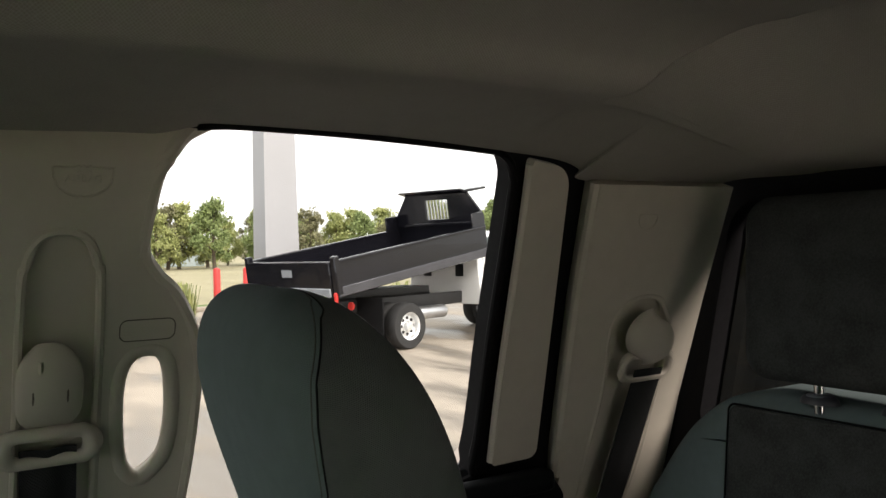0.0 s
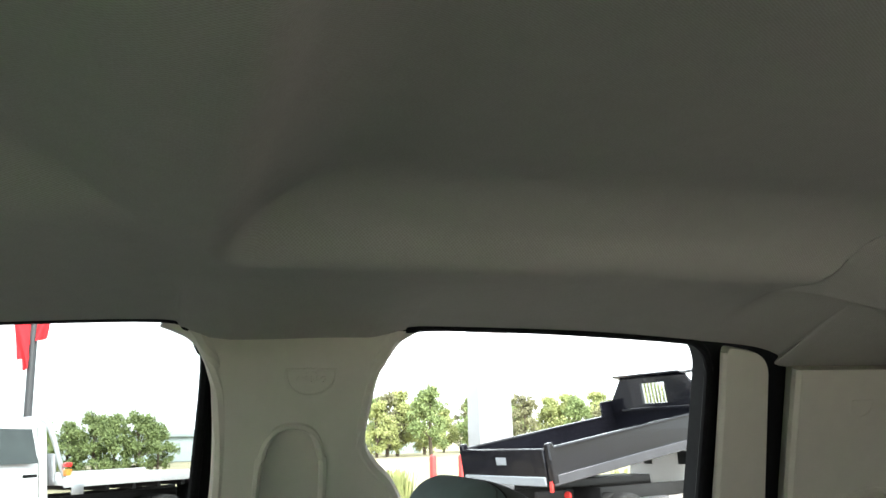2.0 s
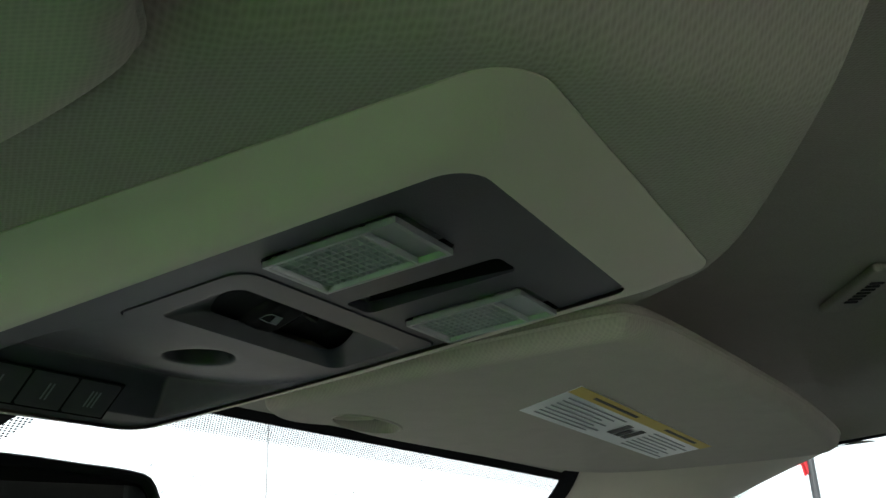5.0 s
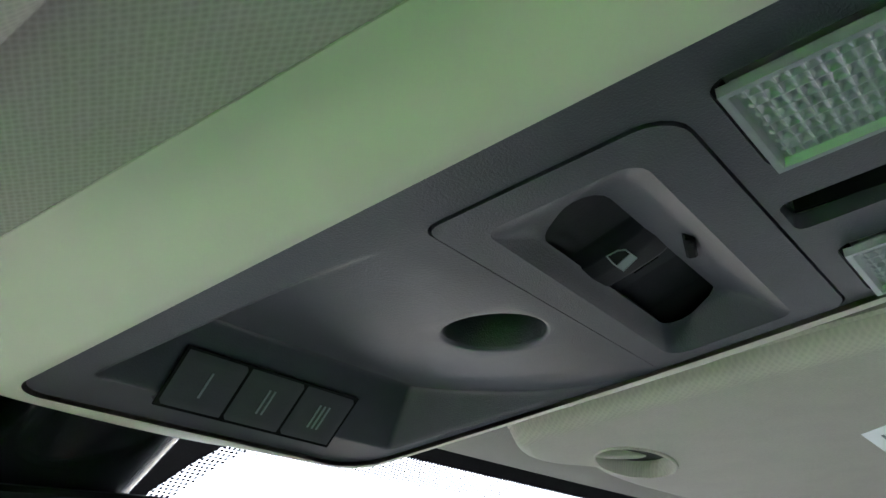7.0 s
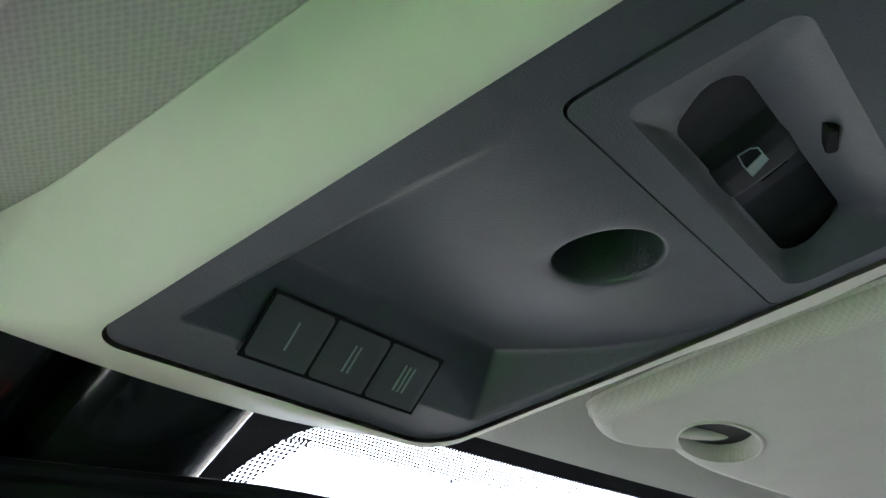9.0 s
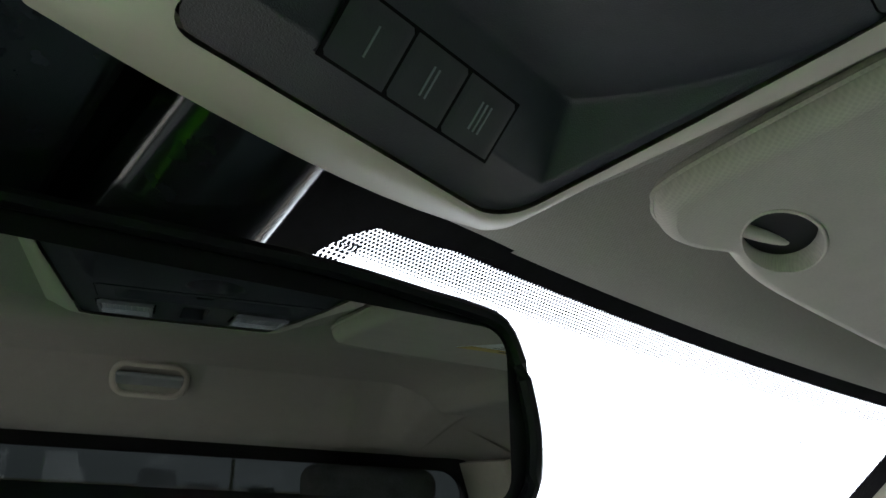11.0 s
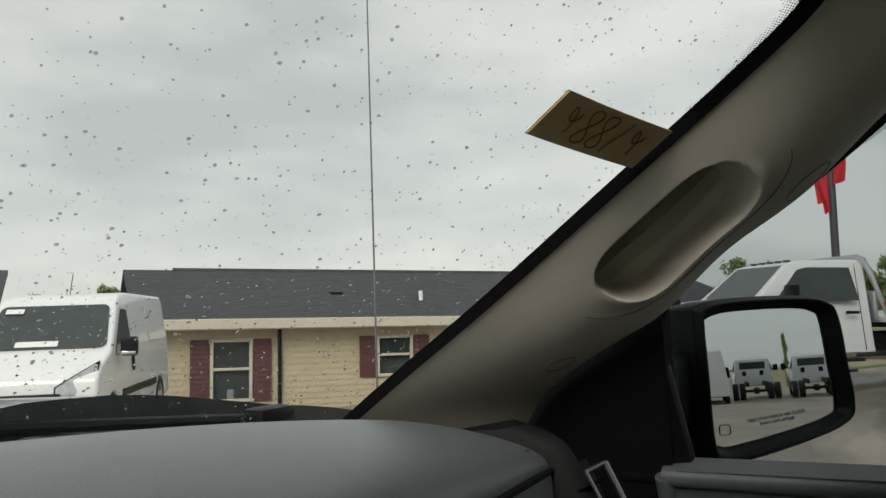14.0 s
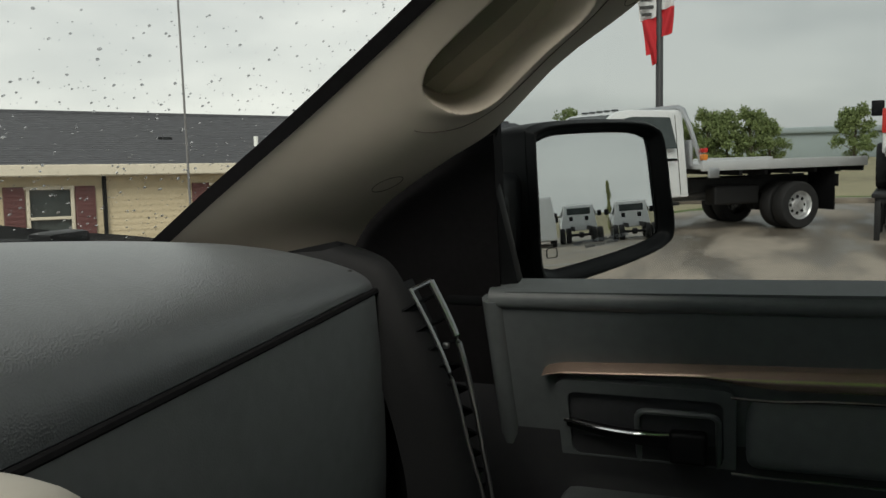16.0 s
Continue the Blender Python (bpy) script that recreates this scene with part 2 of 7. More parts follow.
M_SIDING = mat("tan_siding", (0.53, 0.46, 0.32), 0.7, var=0.06, scale=3, bump=0.1, grain=60)
M_TRIMW = mat("cream_trim", (0.60, 0.56, 0.46), 0.6, var=0.05, scale=4)
M_SHUT = mat("maroon_shutter", (0.115, 0.045, 0.045), 0.6, var=0.1, scale=8)
M_SHINGLE = mat("dark_shingle", (0.055, 0.058, 0.066), 0.9, var=0.25, scale=5, bump=0.3, grain=30)
M_ROOFG = mat("grey_metal_shed", (0.34, 0.40, 0.42), 0.6, var=0.06, scale=0.4)
M_WINB = mat("dark_window", (0.045, 0.056, 0.056), 0.06, var=0.2)
M_BARK = mat("bark", (0.09, 0.07, 0.05), 0.9, var=0.3, scale=8, bump=0.4, grain=20)


def leafmat(name, c1, c2):
    m = mat(name, c1, 0.75, var=0.3, scale=0.6, col2=c2)
    n, l = m.node_tree.nodes, m.node_tree.links
    b = n["Principled BSDF"]
    old = b.inputs["Base Color"].links[0].from_socket
    ge = n.new("ShaderNodeNewGeometry")
    hs = n.new("ShaderNodeHueSaturation")
    mr = n.new("ShaderNodeMapRange")
    mr.inputs["To Min"].default_value, mr.inputs["To Max"].default_value = 0.75, 1.25
    l.new(ge.outputs["Random Per Island"], mr.inputs["Value"])
    l.new(mr.outputs["Result"], hs.inputs["Value"])
    l.new(old, hs.inputs["Color"])
    l.new(hs.outputs["Color"], b.inputs["Base Color"])
    return m


M_LEAF = leafmat("leaves_green", (0.125, 0.175, 0.06), (0.22, 0.27, 0.105))
M_LEAF2 = leafmat("leaves_yellow_green", (0.21, 0.25, 0.085), (0.37, 0.38, 0.155))
M_LEAF3 = leafmat("leaves_dull", (0.13, 0.13, 0.07), (0.21, 0.20, 0.11))


def groundmat():
    """Concrete and asphalt near the trucks, damp in patches, dry field beyond."""
    m = mat("lot_surface", (0.35, 0.302, 0.250), 0.85, var=0.1, scale=0.5, bump=0.25, grain=40)
    n, l = m.node_tree.nodes, m.node_tree.links
    b = n["Principled BSDF"]
    old = b.inputs["Base Color"].links[0].from_socket
    co = n.new("ShaderNodeTexCoord")
    mp = n.new("ShaderNodeMapping")
    mp.inputs["Rotation"].default_value, mp.inputs["Scale"].default_value = (0, 0, 0.9), (0.25, 1.0, 1)
    no = n.new("ShaderNodeTexNoise")
    no.inputs["Scale"].default_value, no.inputs["Detail"].default_value = 0.95, 6
    l.new(co.outputs["Object"], mp.inputs["Vector"]), l.new(mp.outputs["Vector"], no.inputs["Vector"])
    ra = n.new("ShaderNodeValToRGB")
    ra.color_ramp.elements[0].position, ra.color_ramp.elements[0].color = 0.45, (0.48, 0.475, 0.47, 1)
    ra.color_ramp.elements[1].position, ra.color_ramp.elements[1].color = 0.56, (1, 1, 1, 1)
    l.new(no.outputs["Fac"], ra.inputs["Fac"])
    mx = n.new("ShaderNodeMix")
    mx.data_type, mx.blend_type = "RGBA", "MULTIPLY"
    mx.inputs["Factor"].default_value = 1.0
    l.new(old, mx.inputs["A"]), l.new(ra.outputs["Color"], mx.inputs["B"])
    l.new(mx.outputs["Result"], b.inputs["Base Color"])
    rr = n.new("ShaderNodeMapRange")
    rr.inputs["From Min"].default_value, rr.inputs["From Max"].default_value = 0.44, 0.56
    rr.inputs["To Min"].default_value, rr.inputs["To Max"].default_value = 0.35, 0.85
    l.new(no.outputs["Fac"], rr.inputs["Value"]), l.new(rr.outputs["Result"], b.inputs["Roughness"])
    return m


M_LOT = groundmat()
M_NOBOUNCE = mat("bounce_cutting_ground", (0.045, 0.045, 0.047), 0.6, var=0.2, scale=1.5, bump=0.3, grain=60, spec=0.3)
M_BOUNCE = mat("pale_bounce_ground", (0.66, 0.61, 0.54), 0.85, var=0.06, scale=0.8, bump=0.2, grain=40)
M_FIELD = mat("dry_field", (0.30, 0.27, 0.17), 1.0, var=0.25, scale=0.12, bump=0.4, grain=2)
M_GRASS = mat("green_grass", (0.10, 0.15, 0.04), 1.0, var=0.3, scale=0.5, bump=0.4, grain=8)


# ---- mesh helpers ----
def part(name, bm, material, parent=None, label="", smooth=True):
    me = bpy.data.meshes.new(name)
    bmesh.ops.recalc_face_normals(bm, faces=bm.faces)
    bm.to_mesh(me)
    bm.free()
    me.materials.append(material)
    if smooth:
        me.shade_smooth()
        me.set_sharp_from_angle(angle=radians(38))
    ob = new(name, me)
    ob.parent = parent
    if label:
        ob["label"] = label
    return ob


def thing(name, label, category, group="", kind="", at=(0, 0, 0), turn=0):
    ob = new(name)
    ob.empty_display_size = 0.05
    ob.matrix_basis = pose(*at, 0, 0, turn)
    return tagged(ob, label, category, group, kind)


def rbox(c, s, bev=0.004, seg=2, rot=None, bm=None):
    """A box with rounded edges: centre, sizes, rounding."""
    bm = bm or bmesh.new()
    tmp = bmesh.new()
    m = Matrix.Translation(c) @ (rot.to_4x4() if rot else Matrix()) @ Matrix.Diagonal((*s, 1))
    bmesh.ops.create_cube(tmp, size=1, matrix=m)
    if bev > 0:
        bmesh.ops.bevel(tmp, geom=tmp.edges[:], offset=bev, segments=seg, profile=0.6, affect="EDGES", clamp_overlap=True)
    return merge(bm, tmp)


def merge(bm, tmp):
    me = bpy.data.meshes.new("tmp")
    tmp.to_mesh(me)
    tmp.free()
    bm.from_mesh(me)
    bpy.data.meshes.remove(me)
    return bm


def grid(f, nu, nv, bm=None, close_u=False):
    """A surface from f(u, v), u and v from 0 to 1."""
    bm = bm or bmesh.new()
    us = nu if close_u else nu + 1
    vs = [[bm.verts.new(f(i / nu, j / nv)) for j in range(nv + 1)] for i in range(us)]
    for i in range(nu):
        for j in range(nv):
            k = (i + 1) % us
            bm.faces.new((vs[i][j], vs[k][j], vs[k][j + 1], vs[i][j + 1]))
    return bm


def slab(f, nu, nv, depth):
    """A surface with thickness: depth is the vector to its back."""
    d = Vector(depth)
    bm = bmesh.new()
    a = [[bm.verts.new(f(i / nu, j / nv)) for j in range(nv + 1)] for i in range(nu + 1)]
    b = [[bm.verts.new(Vector(f(i / nu, j / nv)) + d) for j in range(nv + 1)] for i in range(nu + 1)]
    for i in range(nu):
        for j in range(nv):
            bm.faces.new((a[i][j], a[i + 1][j], a[i + 1][j + 1], a[i][j + 1]))
            bm.faces.new((b[i][j], b[i][j + 1], b[i + 1][j + 1], b[i + 1][j]))
    for i in range(nu):
        for j in (0, nv):
            bm.faces.new((a[i][j], a[i + 1][j], b[i + 1][j], b[i][j]))
    for j in range(nv):
        for i in (0, nu):
            bm.faces.new((a[i][j], a[i][j + 1], b[i][j + 1], b[i][j]))
    return bm


def spline(pts, n, closed=False):
    """n points along a smooth curve through pts (any dimension)."""
    p = [np.array(q, float) for q in pts]
    k = len(p)
    out = []
    m = k if closed else k - 1
    for i in range(n):
        s = i / n * m if closed else i / (n - 1) * m
        j = min(int(s), m - 1)
        f = s - j
        g = (lambda q: p[q % k]) if closed else (lambda q: p[min(max(q, 0), k - 1)])
        a, b, c, d = g(j - 1), g(j), g(j + 1), g(j + 2)
        out.append(0.5 * (2 * b + (c - a) * f + (2 * a - 5 * b + 4 * c - d) * f * f + (3 * b - a - 3 * c + d) * f ** 3))
    return out


def sheet(outer, holes, fmap, thick, bm=None):
    """A flat panel of any outline, with holes, laid into space by fmap(a, b, depth)."""
    from mathutils.geometry import tessellate_polygon
    bm = bm or bmesh.new()
    loops = [outer, *holes]
    flat = [[Vector((*map(float, p), 0)) for p in lp] for lp in loops]
    tris = tessellate_polygon(flat)
    pts = [p for lp in loops for p in lp]
    a = [bm.verts.new(fmap(p[0], p[1], 0)) for p in pts]
    b = [bm.verts.new(fmap(p[0], p[1], thick)) for p in pts]
    for t in tris:
        if len(set(t)) == 3:
            try:
                bm.faces.new([a[i] for i in t])
                bm.faces.new([b[i] for i in reversed(t)])
            except ValueError:
                pass
    k = 0
    for lp in loops:
        for i in range(len(lp)):
            p, q = k + i, k + (i + 1) % len(lp)
            bm.faces.new((a[p], a[q], b[q], b[p]))
        k += len(lp)
    return bm


def tube(pts, r, n=8, bm=None, closed=False):
    """A round bar along points; r is a number or one for each point."""
    bm = bm or bmesh.new()
    pts = [Vector(p) for p in pts]
    rings = []
    for i, p in enumerate(pts):
        a = pts[i - 1] if i or closed else pts[0]
        b = pts[(i + 1) % len(pts)] if i + 1 < len(pts) or closed else pts[-1]
        d = (b - a).normalized()
        x = d.cross((0, 0, 1)) if abs(d.z) < 0.95 else d.cross((0, 1, 0))
        x.normalize()
        y = d.cross(x)
        rr = r[i] if isinstance(r, (list, tuple)) else r
        rings.append([bm.verts.new(p + rr * (math.cos(2 * math.pi * k / n) * x + math.sin(2 * math.pi * k / n) * y)) for k in range(n)])
    m = len(rings)
    for i in range(m if closed else m - 1):
        for k in range(n):
            bm.faces.new((rings[i][k], rings[i][(k + 1) % n], rings[(i + 1) % m][(k + 1) % n], rings[(i + 1) % m][k]))
    if not closed:
        bm.faces.new(rings[0]), bm.faces.new(rings[-1])
    return bm


def lathe(profile, c, axis="z", n=24, bm=None):
    """A turned shape: (radius, height) pairs about an axis through c."""
    bm = bm or bmesh.new()
    def at(r, h, a):
        u, v = r * math.cos(a), r * math.sin(a)
        return Vector(c) + Vector({"z": (u, v, h), "y": (u, h, v), "x": (h, u, v)}[axis])
    rings = [[bm.verts.new(at(r, h, 2 * math.pi * k / n)) for k in range(n)] for r, h in profile]
    for i in range(len(rings) - 1):
        for k in range(n):
            bm.faces.new((rings[i][k], rings[i][(k + 1) % n], rings[i + 1][(k + 1) % n], rings[i + 1][k]))
    bm.faces.new(rings[0]), bm.faces.new(rings[-1])
    return bm


def capsule(w, h, r, n=6):
    """A rounded rectangle's outline about the origin."""
    out = []
    for cx, cy, a0 in ((w / 2 - r, h / 2 - r, 0), (-w / 2 + r, h / 2 - r, 90), (-w / 2 + r, -h / 2 + r, 180), (w / 2 - r, -h / 2 + r, 270)):
        out += [(cx + r * math.cos(radians(a0 + 90 * i / n)), cy + r * math.sin(radians(a0 + 90 * i / n))) for i in range(n + 1)]
    return out


def smooth(a, b, x):
    t = min(1, max(0, (x - a) / (b - a)))
    return t * t * (3 - 2 * t)


def lerp(tab, x):
    """Straight interpolation in a short table of pairs."""
    if x <= tab[0][0]:
        return tab[0][1]
    for (a, p), (b, q) in zip(tab, tab[1:]):
        if x <= b:
            return p + (q - p) * (x - a) / (b - a)
    return tab[-1][1]


def lettering(name, text, size, m, material, parent, depth=0.0002):
    """Words in the built-in font, as a mesh."""
    cu = bpy.data.curves.new(name, "FONT")
    cu.body, cu.size, cu.align_x, cu.align_y, cu.extrude = text, size, "CENTER", "CENTER", depth
    tmp = new("tmp", cu)
    me = bpy.data.meshes.new_from_object(tmp.evaluated_get(bpy.context.evaluated_depsgraph_get()))
    bpy.data.objects.remove(tmp)
    me.materials.clear()
    me.materials.append(material)
    me.transform(m)
    ob = new(name, me)
    ob.parent = parent
    return ob


# ---- the cab: shell, pillars, doors ----
def side(y, z, off=0.0, s=1):
    """A point on the leaning inner side of the cab; off is towards the outside."""
    return Vector((s * (1.366 - 0.37 * z + 0.938 * off), y, z + 0.347 * off))


def shield(x, z):
    """How far ahead the windshield's inner face lies."""
    return 0.83 + (1.86 - z) * 1.55 - 0.45 * x * x


def top_edge(x):
    """Height at which the black border of the windshield begins."""
    return 1.897 - 0.090 * x * x


def well(d, width):
    """How far a moulded well has risen at the distance d inside its edge: a crisp lower crease, a soft upper one."""
    w = min(1, max(0, d / width))
    return (1 - (1 - w) ** 2.2) * (0.25 + 0.75 * smooth(0, 0.30, w))


def roof_z(x, y):
    """The headliner's height: wells over both rows, a lowered field round the console, coves at the sides, a fall to the rear."""
    a = abs(x)
    z = 1.922 - 0.026 * smooth(0.50, 0.69, a) ** 1.3
    p, q = 0.515 - a, 0.128 - y
    d = 0.05 - math.hypot(0.05 - p, 0.05 - q) if p < 0.05 and q < 0.05 else min(p, q)
    z += 0.058 * well(d, 0.110)
    out = lerp(((0.15, 0.40), (0.22, 0.385), (0.29, 0.390), (0.34, 0.44), (0.43, 0.59)), y)
    z += 0.034 * well(min(out - a, y - 0.155), 0.19) * smooth(0.62, 0.50, y)
    yc = lerp(((0.0, -0.515), (0.30, -0.528), (0.40, -0.530), (0.46, -0.500), (0.51, -0.445), (0.57, -0.40)), a)
    k = smooth(yc - 0.02, -0.80, y)
    z = z * (1 - k) + 1.862 * k + 0.036 * (1 - k) * smooth(0, 0.024, yc - y) * smooth(0.58, 0.47, a)
    f = a - lerp(((0.28, -0.08), (0.33, 0.03), (0.352, 0.06), (0.39, 0.11), (0.41, 0.132), (0.45, 0.15), (0.8, 0.16)), y)
    b = smooth(0.005, -lerp(((0.28, 0.10), (0.40, 0.05), (0.46, 0.032)), y), f) * smooth(0.22, 0.40, y)
    z = z * (1 - b) + 1.8895 * b
    z += 0.034 * smooth(0.074, 0.066, a) * smooth(0.422, 0.432, y) * smooth(0.722, 0.712, y)
    return z + 0.020 * smooth(0.556, 0.580, a) * smooth(0.56, 0.46, y)


def liner(u, v):
    """The headliner cloth, out to the windshield's upper edge."""
    x = -0.63 + 1.26 * u
    ze = top_edge(x) + 0.003
    ye = shield(x, ze) - 0.001
    y = -0.80 + (ye + 0.80) * v
    k = smooth(ye - 0.09, ye, y)
    return (x, y, roof_z(x, y) * (1 - k) + ze * k)


headliner = part("headliner", slab(liner, 300, 400, (0, 0, 0.018)), M_LINER)
tagged(headliner, "beige knitted fabric headliner with moulded wells", "headliner", kind="structure")
roof_panel = part("roof", slab(lambda u, v: (-0.80 + 1.6 * u, -0.90 + 1.53 * v, 2.05 - 0.06 * abs(2 * u - 1) ** 3), 16, 8, (0, 0, 0.02)), M_HOOD)
tagged(roof_panel, "painted sheet metal roof of the pickup cab", "roof", kind="structure")
cab_floor = part("floor", rbox((0, 0.2, 0.80), (1.9, 2.5, 0.06), 0), M_FLOOR)
tagged(cab_floor, "black carpeted cab floor", "floor", kind="structure")
firewall = part("wall_front", rbox((0, 1.40, 1.10), (1.9, 0.06, 0.66), 0), M_BLACK)
tagged(firewall, "black firewall below the windshield", "wall", kind="structure")

R_WIN = [(-0.033, 1.782), (-0.036, 1.82), (-0.047, 1.856), (-0.066, 1.875), (-0.095, 1.887), (-0.18, 1.887), (-0.275, 1.884), (-0.40, 1.877), (-0.428, 1.872), (-0.443, 1.855), (-0.448, 1.82), (-0.456, 1.66), (-0.466, 1.50),
         (-0.44, 1.465), (-0.10, 1.465), (-0.03, 1.49), (-0.005, 1.60), (-0.02, 1.72)]
F_WIN = [(0.120, 1.845), (0.125, 1.868), (0.136, 1.885), (0.162, 1.894), (0.32, 1.889), (0.42, 1.882), (0.45, 1.876), (0.53, 1.850), (0.61, 1.811), (0.641, 1.782), (0.717, 1.727), (0.797, 1.677), (0.868, 1.619),
         (0.882, 1.54), (0.895, 1.434), (0.6, 1.440), (0.16, 1.444), (0.135, 1.50), (0.128, 1.70)]


def rounded(corners, r, n=7, m=10):
    """A polygon's outline with rounded corners and evenly split sides; counterclockwise."""
    cs = [Vector((x, y)) for x, y in corners]
    arcs = []
    for k, c in enumerate(cs):
        a, b = (cs[k - 1] - c).normalized(), (cs[(k + 1) % len(cs)] - c).normalized()
        rr = r[k] if isinstance(r, (list, tuple)) else r
        h = math.acos(max(-1, min(1, a.dot(b)))) / 2
        o = c + (a + b).normalized() * (rr / math.sin(h))
        p, q = c + a * (rr / math.tan(h)) - o, c + b * (rr / math.tan(h)) - o
        ang = p.angle_signed(q) if p.length > 1e-9 else 0
        t0 = math.atan2(p.y, p.x)
        sw = math.atan2(p.x * q.y - p.y * q.x, p.dot(q))
        arcs.append([(o.x + rr * math.cos(t0 + sw * i / n), o.y + rr * math.sin(t0 + sw * i / n)) for i in range(n + 1)])
    out = []
    for k, arc in enumerate(arcs):
        nx = arcs[(k + 1) % len(arcs)][0]
        out += arc
        out += [(arc[-1][0] + (nx[0] - arc[-1][0]) * i / m, arc[-1][1] + (nx[1] - arc[-1][1]) * i / m) for i in range(1, m)]
    return out


def inset(poly, d):
    """The outline moved outwards by d."""
    c = np.mean(poly, axis=0)
    out = []
    for i, p in enumerate(poly):
        a, b = np.array(poly[i - 1]), np.array(poly[(i + 1) % len(poly)])
        t = b - a
        n = np.array((t[1], -t[0])) / (np.hypot(*t) + 1e-9)
        if np.dot(n, np.array(p) - c) < 0:
            n = -n
        out.append(tuple(np.array(p) + d * n))
    return out


def cab_side(s):
    """One side of the cab: pillars, door frames, glass. s is 1 for the passenger's side."""
    S = lambda off: (lambda a, b, w: side(a, b, off + w, s))
    tuck = lambda z: 0.026 * smooth(1.862, 1.893, z)
    word = "passenger" if s > 0 else "driver"
    # outer frame of both doors, black
    f_open = spline(inset(F_WIN, 0.003), 64, True)
    r_open = spline(inset(R_WIN, 0.003), 64, True) if s > 0 else R_WIN[1:13] + [(-0.50, 1.40), (-0.54, 1.10), (-0.54, 0.86), (-0.08, 0.86), (-0.05, 1.40)]
    low = 1.0 if s > 0 else 0.80
    frame = part("door_frame", sheet([(-0.80, low), (-0.80, 1.90), (0.45, 1.915), (0.62, 1.84), (0.90, 1.64), (1.12, 1.47), (1.12, low)], [r_open, f_open], S(0.028), 0.03), M_RUBBER)
    tagged(frame, "black rubber door seals and window frames", "door frame", kind="structure")
    for nm, w in (("window_1", R_WIN), ("window_2", F_WIN))[0 if s > 0 else 1:]:
        # the unseen driver's pane is darkened to cut side light
        g = part(nm if s > 0 else nm.replace("1", "3").replace("2", "4"), sheet(inset(w, 0.012), [], S(0.062), 0.004), M_GLASSR if w is R_WIN else M_GLASS if s > 0 else M_CUTGLASS, smooth=False)
        g.visible_shadow = s < 0
        tagged(g, "side window glass of a pickup door", "window", kind="structure")
    # seal beads round the openings
    for w in (R_WIN, F_WIN)[0 if s > 0 else 1:]:
        part("window_seal", tube([side(p[0], p[1], 0.026, s) for p in spline(inset(w, 0.004), 90, True)], 0.0055, 8, closed=True), M_RUBBER, frame)
    part("seal_strip", sheet([(-0.017, 1.54), (-0.030, 1.55), (-0.027, 1.71), (-0.015, 1.71)], [], S(0.0285), 0.004), M_RUBBER, frame)
    # rail of headliner cloth over the doors
    top = [(0.70, 1.76), (0.61, 1.818), (0.53, 1.857), (0.45, 1.883), (0.42, 1.888), (0.32, 1.895), (0.165, 1.900), (0.140, 1.894), (0.120, 1.884), (0.100, 1.880), (0.080, 1.879), (-0.025, 1.879), (-0.045, 1.880), (-0.060, 1.884), (-0.078, 1.888), (-0.10, 1.892), (-0.275, 1.889), (-0.41, 1.881), (-0.50, 1.874), (-0.54, 1.864), (-0.56, 1.850), (-0.80, 1.850)]
    tp = spline(top, 160)
    def rail(u, v):
        i = min(158, int(u * 159))
        p = Vector(tp[i]).lerp(Vector(tp[i + 1]), u * 159 - i)
        p.y -= 0.004 * smooth(-0.02, 0.10, p.x) * smooth(0.60, 0.45, p.x)
        lo = side(p.x, p.y, 0.022, s)
        a = 0.545 + 0.055 * smooth(0.46, 0.60, p.x)
        hi = Vector((s * a, p.x, roof_z(a, p.x) - 0.0004 + 0.006 * smooth(0.50, 0.62, p.x)))
        c1 = hi + Vector((s * 0.055, 0, -0.004))
        c2 = lo + Vector((-s * 0.034, 0, 0.010))
        k = 1 - v
        return hi * v ** 3 + c1 * 3 * v * v * k + c2 * 3 * v * k * k + lo * k ** 3
    r = part("headliner_rail", grid(rail, 159, 20), M_LINER, headliner)
    # middle pillar
    back_edge = [(-0.100, 1.8940), (-0.085, 1.8880), (-0.070, 1.8810), (-0.056, 1.870), (-0.044, 1.852), (-0.038, 1.825), (-0.034, 1.785), (-0.047, 1.762), (-0.066, 1.742), (-0.086, 1.70), (-0.092, 1.65), (-0.088, 1.56), (-0.076, 1.46)]
    fore_edge = [(0.125, 1.45), (0.115, 1.60), (0.104, 1.75), (0.106, 1.825), (0.112, 1.856), (0.121, 1.874), (0.132, 1.8835), (0.145, 1.8890), (0.160, 1.894)]
    b_out = back_edge + [(-0.05, 1.30), (-0.05, 0.95), (0.12, 0.95)] + fore_edge
    loop = [(-0.036, 1.691), (-0.056, 1.689), (-0.067, 1.668), (-0.071, 1.62), (-0.065, 1.580), (-0.043, 1.558), (-0.025, 1.572), (-0.018, 1.61), (-0.017, 1.655), (-0.023, 1.680)]
    arch = [(0.0, 1.40), (0.0, 1.73), (0.004, 1.775), (0.014, 1.797), (0.033, 1.803), (0.051, 1.797), (0.061, 1.775), (0.066, 1.73), (0.072, 1.40)]
    pil = thing("pillar_trim", f"beige plastic centre pillar trim on the {word} side", "pillar trim")
    part("trim_panel", sheet(b_out, [spline(loop, 40, True), arch], lambda a, b, w: side(a, b, tuck(b) + w, s), 0.024), M_BEIGE, pil)
    part("belt_channel", sheet(inset(arch, 0.006), [], S(0.011), 0.004), M_BEIGE, pil)
    rim = [side(p[0], p[1], 0.002, s) for p in arch[:]]
    part("channel_rim", tube(spline(rim, 50), 0.0045, 8), M_BEIGE, pil)
    part("loop_rim", tube([side(p[0], p[1], 0.006, s) for p in spline(loop, 48, True)], 0.0085, 12, closed=True), M_BEIGE, pil)
